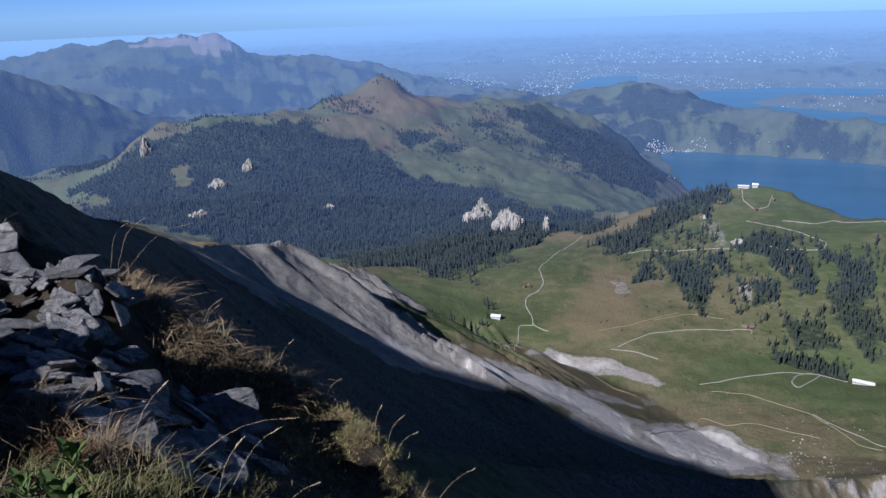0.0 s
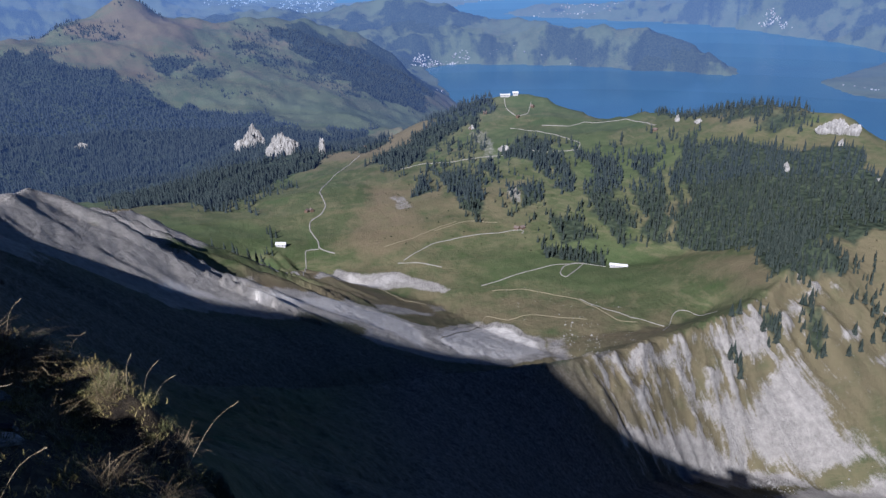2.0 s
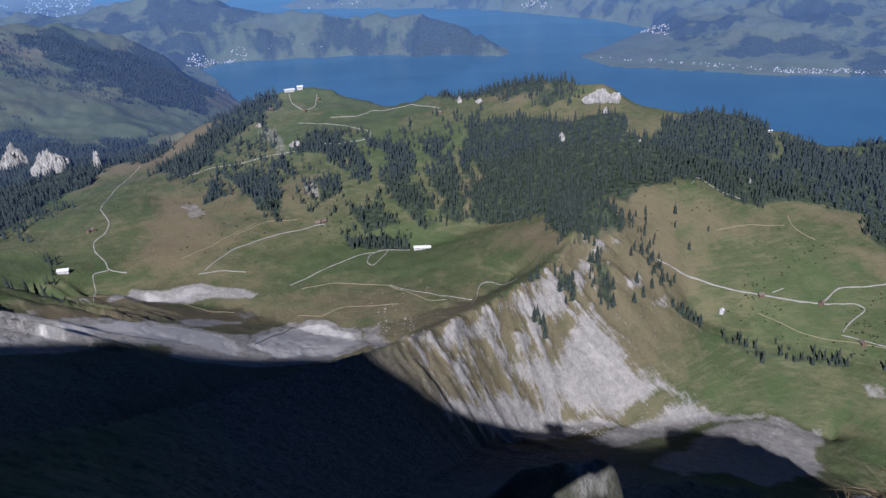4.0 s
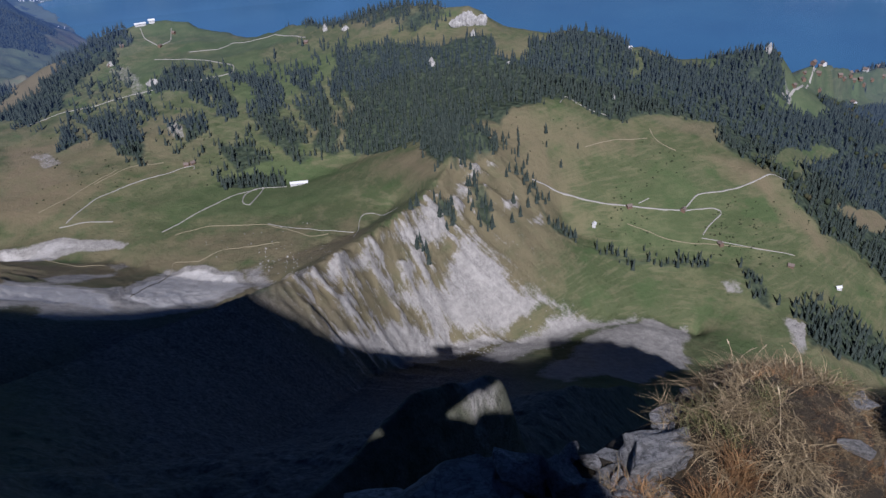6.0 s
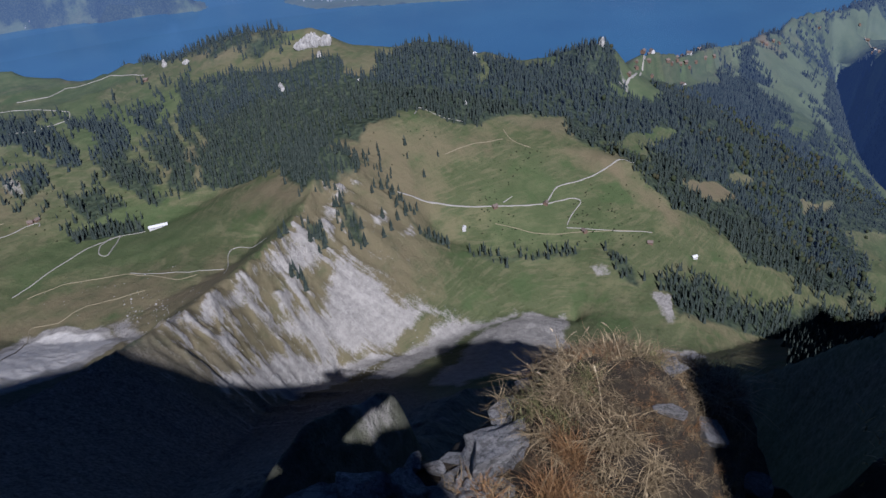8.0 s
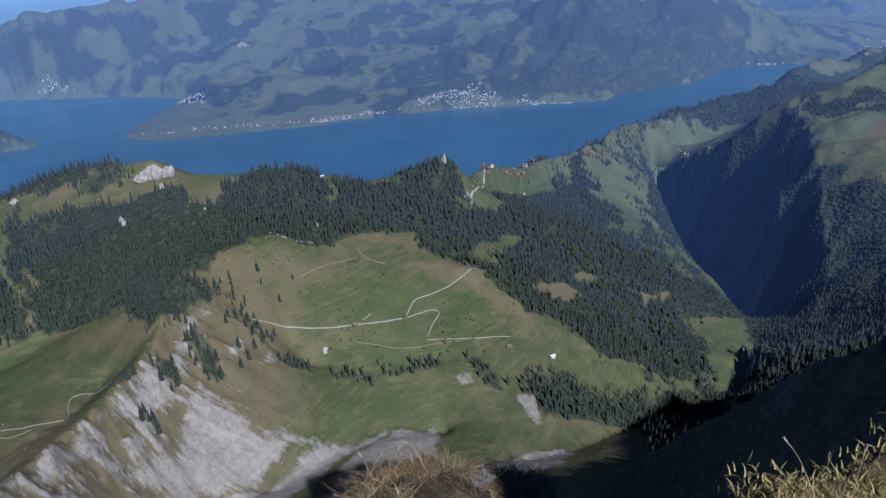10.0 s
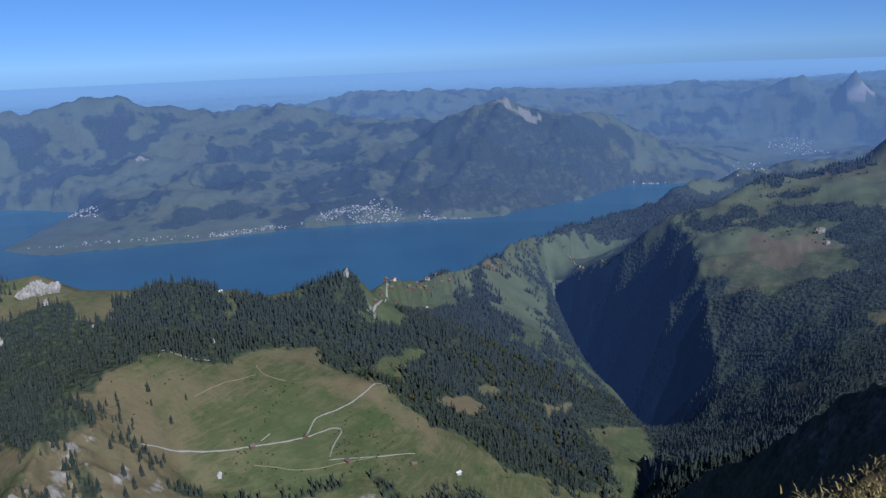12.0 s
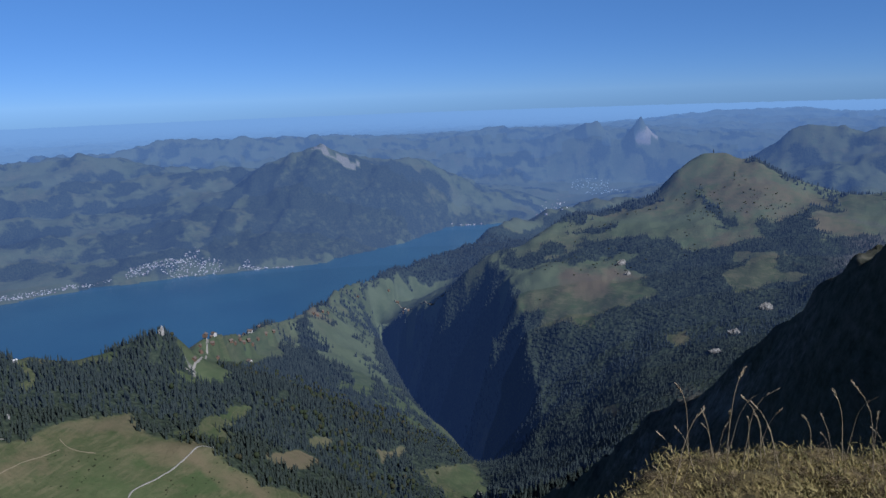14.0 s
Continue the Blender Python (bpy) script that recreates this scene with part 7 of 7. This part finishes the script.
tufts(left_height, "rust", MEADOW, 8, (0.6, 1.0), 9, True)
tufts(left_height, "straw", ((-4.4, 4.9), (-3.2, 4.7), (-2.9, 5.0), (-3.4, 5.3), (-4.4, 5.3)), 18, (0.8, 1.5), 10)

EAST = ((2.3, -0.4), (2.5, -0.55), (2.75, -0.75), (3.25, -1.15), (3.5, -1.42), (3.6, -1.75), (3.62, -2.4), (3.6, -3.2), (2.6, -3.0), (2.2, -1.2))
EAST_BRINK = ((2.4, -0.35), (2.52, -0.5), (2.74, -0.72), (3.26, -1.14), (3.52, -1.42), (3.62, -1.75), (3.64, -3.0), (3.35, -3.0), (3.3, -1.6), (2.9, -1.1), (2.4, -0.65))
CREST = ((1.93, 0.5), (2.06, 0.55), (2.27, 0.47), (2.38, 0.27), (2.42, 0.06), (2.32, -0.04), (2.2, 0.06), (2.17, 0.2), (2.1, 0.33), (1.97, 0.4))
NEAR_SIDE = ((1.88, 0.42), (1.99, 0.42), (2.08, 0.33), (2.02, 0.24), (1.93, 0.28), (1.86, 0.34))
RUSTY = ((1.74, 0.27), (1.84, 0.31), (1.9, 0.2), (1.83, 0.13), (1.75, 0.19))
PALE_EDGE = ((1.83, 0.14), (1.9, 0.22), (1.98, 0.2), (1.93, 0.08), (1.86, 0.06))
LOW_TUFT = ((1.66, 0.47), (1.74, 0.46), (1.74, 0.38), (1.67, 0.37))
tufts(right_height, "mat", CREST, 130, (0.14, 0.30), 21)
tufts(right_height, "brown", CREST, 60, (0.10, 0.22), 23, True)
tufts(right_height, "olive", CREST, 6, (0.2, 0.4), 22, True)
tufts(right_height, "mat", NEAR_SIDE, 34, (0.13, 0.28), 61)
tufts(right_height, "olive", NEAR_SIDE, 6, (0.25, 0.5), 62, True)
tufts(right_height, "rust", RUSTY, 9, (0.28, 0.5), 24)
tufts(right_height, "mat", RUSTY, 12, (0.12, 0.25), 63, True)
tufts(right_height, "mat", PALE_EDGE, 18, (0.16, 0.30), 64)
tufts(right_height, "mat", LOW_TUFT, 12, (0.2, 0.36), 25)
tufts(right_height, "brown", LOW_TUFT, 8, (0.16, 0.3), 65)
RIGHT_SIDE = ((1.96, 0.08), (2.2, 0.07), (2.32, -0.05), (2.2, -0.12), (1.98, -0.08))
tufts(right_height, "brown", RIGHT_SIDE, 20, (0.07, 0.15), 66, True)
tufts(right_height, "mat", RIGHT_SIDE, 30, (0.07, 0.14), 67, True)
SOIL = ((1.94, 0.26), (2.1, 0.3), (2.18, 0.08), (2.04, 0.02), (1.96, 0.1))
tufts(right_height, "brown", SOIL, 90, (0.05, 0.12), 35, True)
tufts(right_height, "mat", SOIL, 70, (0.05, 0.12), 36, True)
tufts(right_height, "mat", EAST, 330, (0.12, 0.25), 26, True)
tufts(right_height, "olive", EAST, 40, (0.15, 0.3), 27, True)
tufts(right_height, "moss", EAST, 420, (0.35, 0.8), 28, True)
tufts(right_height, "mat", EAST_BRINK, 60, (0.10, 0.22), 29, True)
tufts(right_height, "straw", EAST_BRINK, 160, (0.1, 0.2), 39, True)
tufts(right_height, "moss", EAST_BRINK, 380, (0.35, 0.75), 30, True)
tufts(right_height, "rust", ((2.3, -0.4), (2.55, -0.6), (2.7, -0.75), (2.5, -0.9), (2.2, -0.6)), 8, (0.18, 0.32), 31)


def heap(kind):
    """All the short growth of one sort, joined."""
    name, label, category, forms = WORDS[kind]
    verts, tris, base = [], [], 0
    data = {}
    for form, m in HEAPS[kind]:
        if form.name not in data:
            v = np.zeros(len(form.vertices) * 3)
            form.vertices.foreach_get("co", v)
            t = np.zeros(len(form.loops), np.int32)
            form.loops.foreach_get("vertex_index", t)
            data[form.name] = (v.reshape(-1, 3), t.reshape(-1, 3))
        v, t = data[form.name]
        a = np.array(m)
        verts.append(v @ a[:3, :3].T + a[:3, 3])
        tris.append(t + base)
        base += len(v)
    name = {"moss": "moss", "mat": "matted_grass", "brown": "withered_grass", "straw": "dry_grass", "olive": "green_grass", "rust": "brown_grass"}[kind]
    mesh = tri_mesh(name, np.concatenate(verts), np.concatenate(tris), forms[0].materials[0])
    return tagged(new(name, mesh), label.replace("tuft", "growth").replace("cushion", "growth"), category, kind="stuff")


for kind in list(HEAPS):
    heap(kind)


def stalk(function, x, y, tall, lean, way, seed, nod=0.3):
    """One dry flowering stalk: a thin bent stem with its seed head."""
    r = random.Random(seed)
    thing = new("grass_stalk")
    z0 = surface(function, x, y) - 0.01
    pts = []
    for k in range(8):
        u = k / 7
        out = tall * (lean * u + nod * max(0.0, u - 0.6) ** 2 * 2.2)
        pts.append(Vector((math.cos(way) * out, math.sin(way) * out, tall * (u - 0.5 * lean * lean * u * u - nod * max(0.0, u - 0.72) ** 2 * 1.4))))
    bm = bmesh.new()

    def tube(points, widths):
        last = None
        for p, w in zip(points, widths):
            ring = [bm.verts.new(p + Vector((math.cos(a) * w, math.sin(a) * w, 0))) for a in (0, 1.571, 3.142, 4.712)]
            if last:
                for i in range(4):
                    bm.faces.new((last[i], last[(i + 1) % 4], ring[(i + 1) % 4], ring[i]))
            last = ring
        bm.faces.new(last)

    tube(pts, [(0.0016 - 0.0001 * k) * min(1.0, tall / 0.25) for k in range(8)])
    part("stem", bm, STEM, thing)
    bm = bmesh.new()
    top, d = pts[-1], (pts[-1] - pts[-2]).normalized()
    for k in range(9):
        c = top - d * (0.05 * k / 9 * tall / 0.35)
        a = r.uniform(0, 6.28)
        q = min(1.0, tall / 0.32)
        tip = c + d * 0.014 * q + Vector((math.cos(a) * 0.006 * q, math.sin(a) * 0.006 * q, 0.002))
        tube([c, c + (tip - c) * 0.5, tip], [0.0008 * q, 0.0024 * q, 0.0004])
    part("seed_head", bm, STEM, thing)
    thing.location = (x, y, z0)
    return tagged(thing, "thin dry grass stalk with a nodding seed head", "grass stalk", "dry stalks on the ledges")


for k, (x, y, tall, lean, way) in enumerate((
        (-2.45, 5.2, 0.55, 0.35, 0.0), (-2.4, 5.15, 0.6, 0.75, 0.2), (-2.5, 5.25, 0.45, 0.2, 0.4), (-1.75, 4.8, 0.3, 0.4, 0.3), (-1.7, 4.75, 0.26, 0.3, 0.1),
        (-1.25, 4.75, 0.3, 0.35, 0.6), (-0.95, 4.8, 0.22, 0.5, 0.2), (-0.5, 4.45, 0.3, 0.3, 0.3), (-0.45, 4.4, 0.26, 0.5, 0.0), (-0.55, 4.35, 0.24, 0.2, 0.9),
        (-0.25, 3.9, 0.42, 0.75, 0.5), (-2.3, 3.0, 0.5, 0.4, 0.5), (-2.5, 3.1, 0.5, 0.7, 0.6), (-2.1, 2.95, 0.45, 0.2, 0.2), (-1.2, 2.7, 0.5, 0.9, 0.1),
        (-1.0, 2.75, 0.35, 0.6, 0.6), (-1.3, 2.5, 0.4, 0.5, 1.0), (-0.8, 2.6, 0.3, 0.6, 0.2), (-0.95, 2.45, 0.34, 0.35, 0.9), (-0.7, 2.3, 0.28, 0.7, 2.2))):
    stalk(left_height, x, y, tall, lean, way, k, 0.5)
rs = random.Random(5)
for k in range(34):
    u = rs.random()
    x, y = (2.9 + 0.72 * u, -0.95 - 0.75 * u) if k < 9 else (3.5 + rs.uniform(-0.12, 0.1), -1.5 - 0.95 * rs.random())
    stalk(right_height, x, y, rs.uniform(0.14, 0.38), rs.uniform(0.05, 0.35), rs.uniform(0.4, 5.5), 100 + k, rs.uniform(0.1, 0.5))
for k in range(10):
    stalk(right_height, rs.uniform(1.95, 2.3), rs.uniform(0.2, 0.48), rs.uniform(0.08, 0.16), rs.uniform(0.1, 0.5), rs.uniform(0, 6.28), 200 + k)
for k in range(12):
    stalk(right_height, rs.uniform(2.35, 2.7), rs.uniform(-0.75, -0.45), rs.uniform(0.1, 0.22), rs.uniform(0.1, 0.6), rs.uniform(0, 6.28), 300 + k)


def herb(x, y, size, seed):
    """A low herb with broad leaves in a rosette."""
    r = random.Random(seed)
    thing = new("herb")
    for k in range(11):
        ob = new("leaf", LEAF)
        ob.parent = thing
        ob.matrix_local = Matrix.Translation((0, 0, 0.02 + 0.012 * k)) @ Matrix.Rotation(k * 2.4 + r.uniform(-0.3, 0.3), 4, "Z") @ Matrix.Rotation(-0.2 - 0.07 * k, 4, "Y")
    thing.matrix_world = Matrix.Translation((x, y, surface(left_height, x, y))) @ Matrix.Diagonal((size, size, size, 1))
    return tagged(thing, "low green herb with broad pointed leaves", "herb", "herbs in the near turf")


bm = bmesh.new()
rows = []
for k, (u, w) in enumerate(((0.0, 0.004), (0.25, 0.022), (0.55, 0.026), (0.85, 0.012), (1.0, 0.001))):
    rows.append([bm.verts.new((0.012 + 0.1 * u, s * w, 0.02 * math.sin(u * 2.4) + (0.004 if s else 0.0))) for s in (-1, 0, 1)])
for a, b in zip(rows, rows[1:]):
    for i in range(2):
        bm.faces.new((a[i], b[i], b[i + 1], a[i + 1]))
LEAF = bpy.data.meshes.new("leaf")
bm.to_mesh(LEAF)
bm.free()
LEAF.materials.append(HERB)
rs = random.Random(9)
for k in range(22):
    herb(rs.uniform(-1.75, -1.1), rs.uniform(1.75, 2.5), rs.uniform(0.7, 1.2), k)
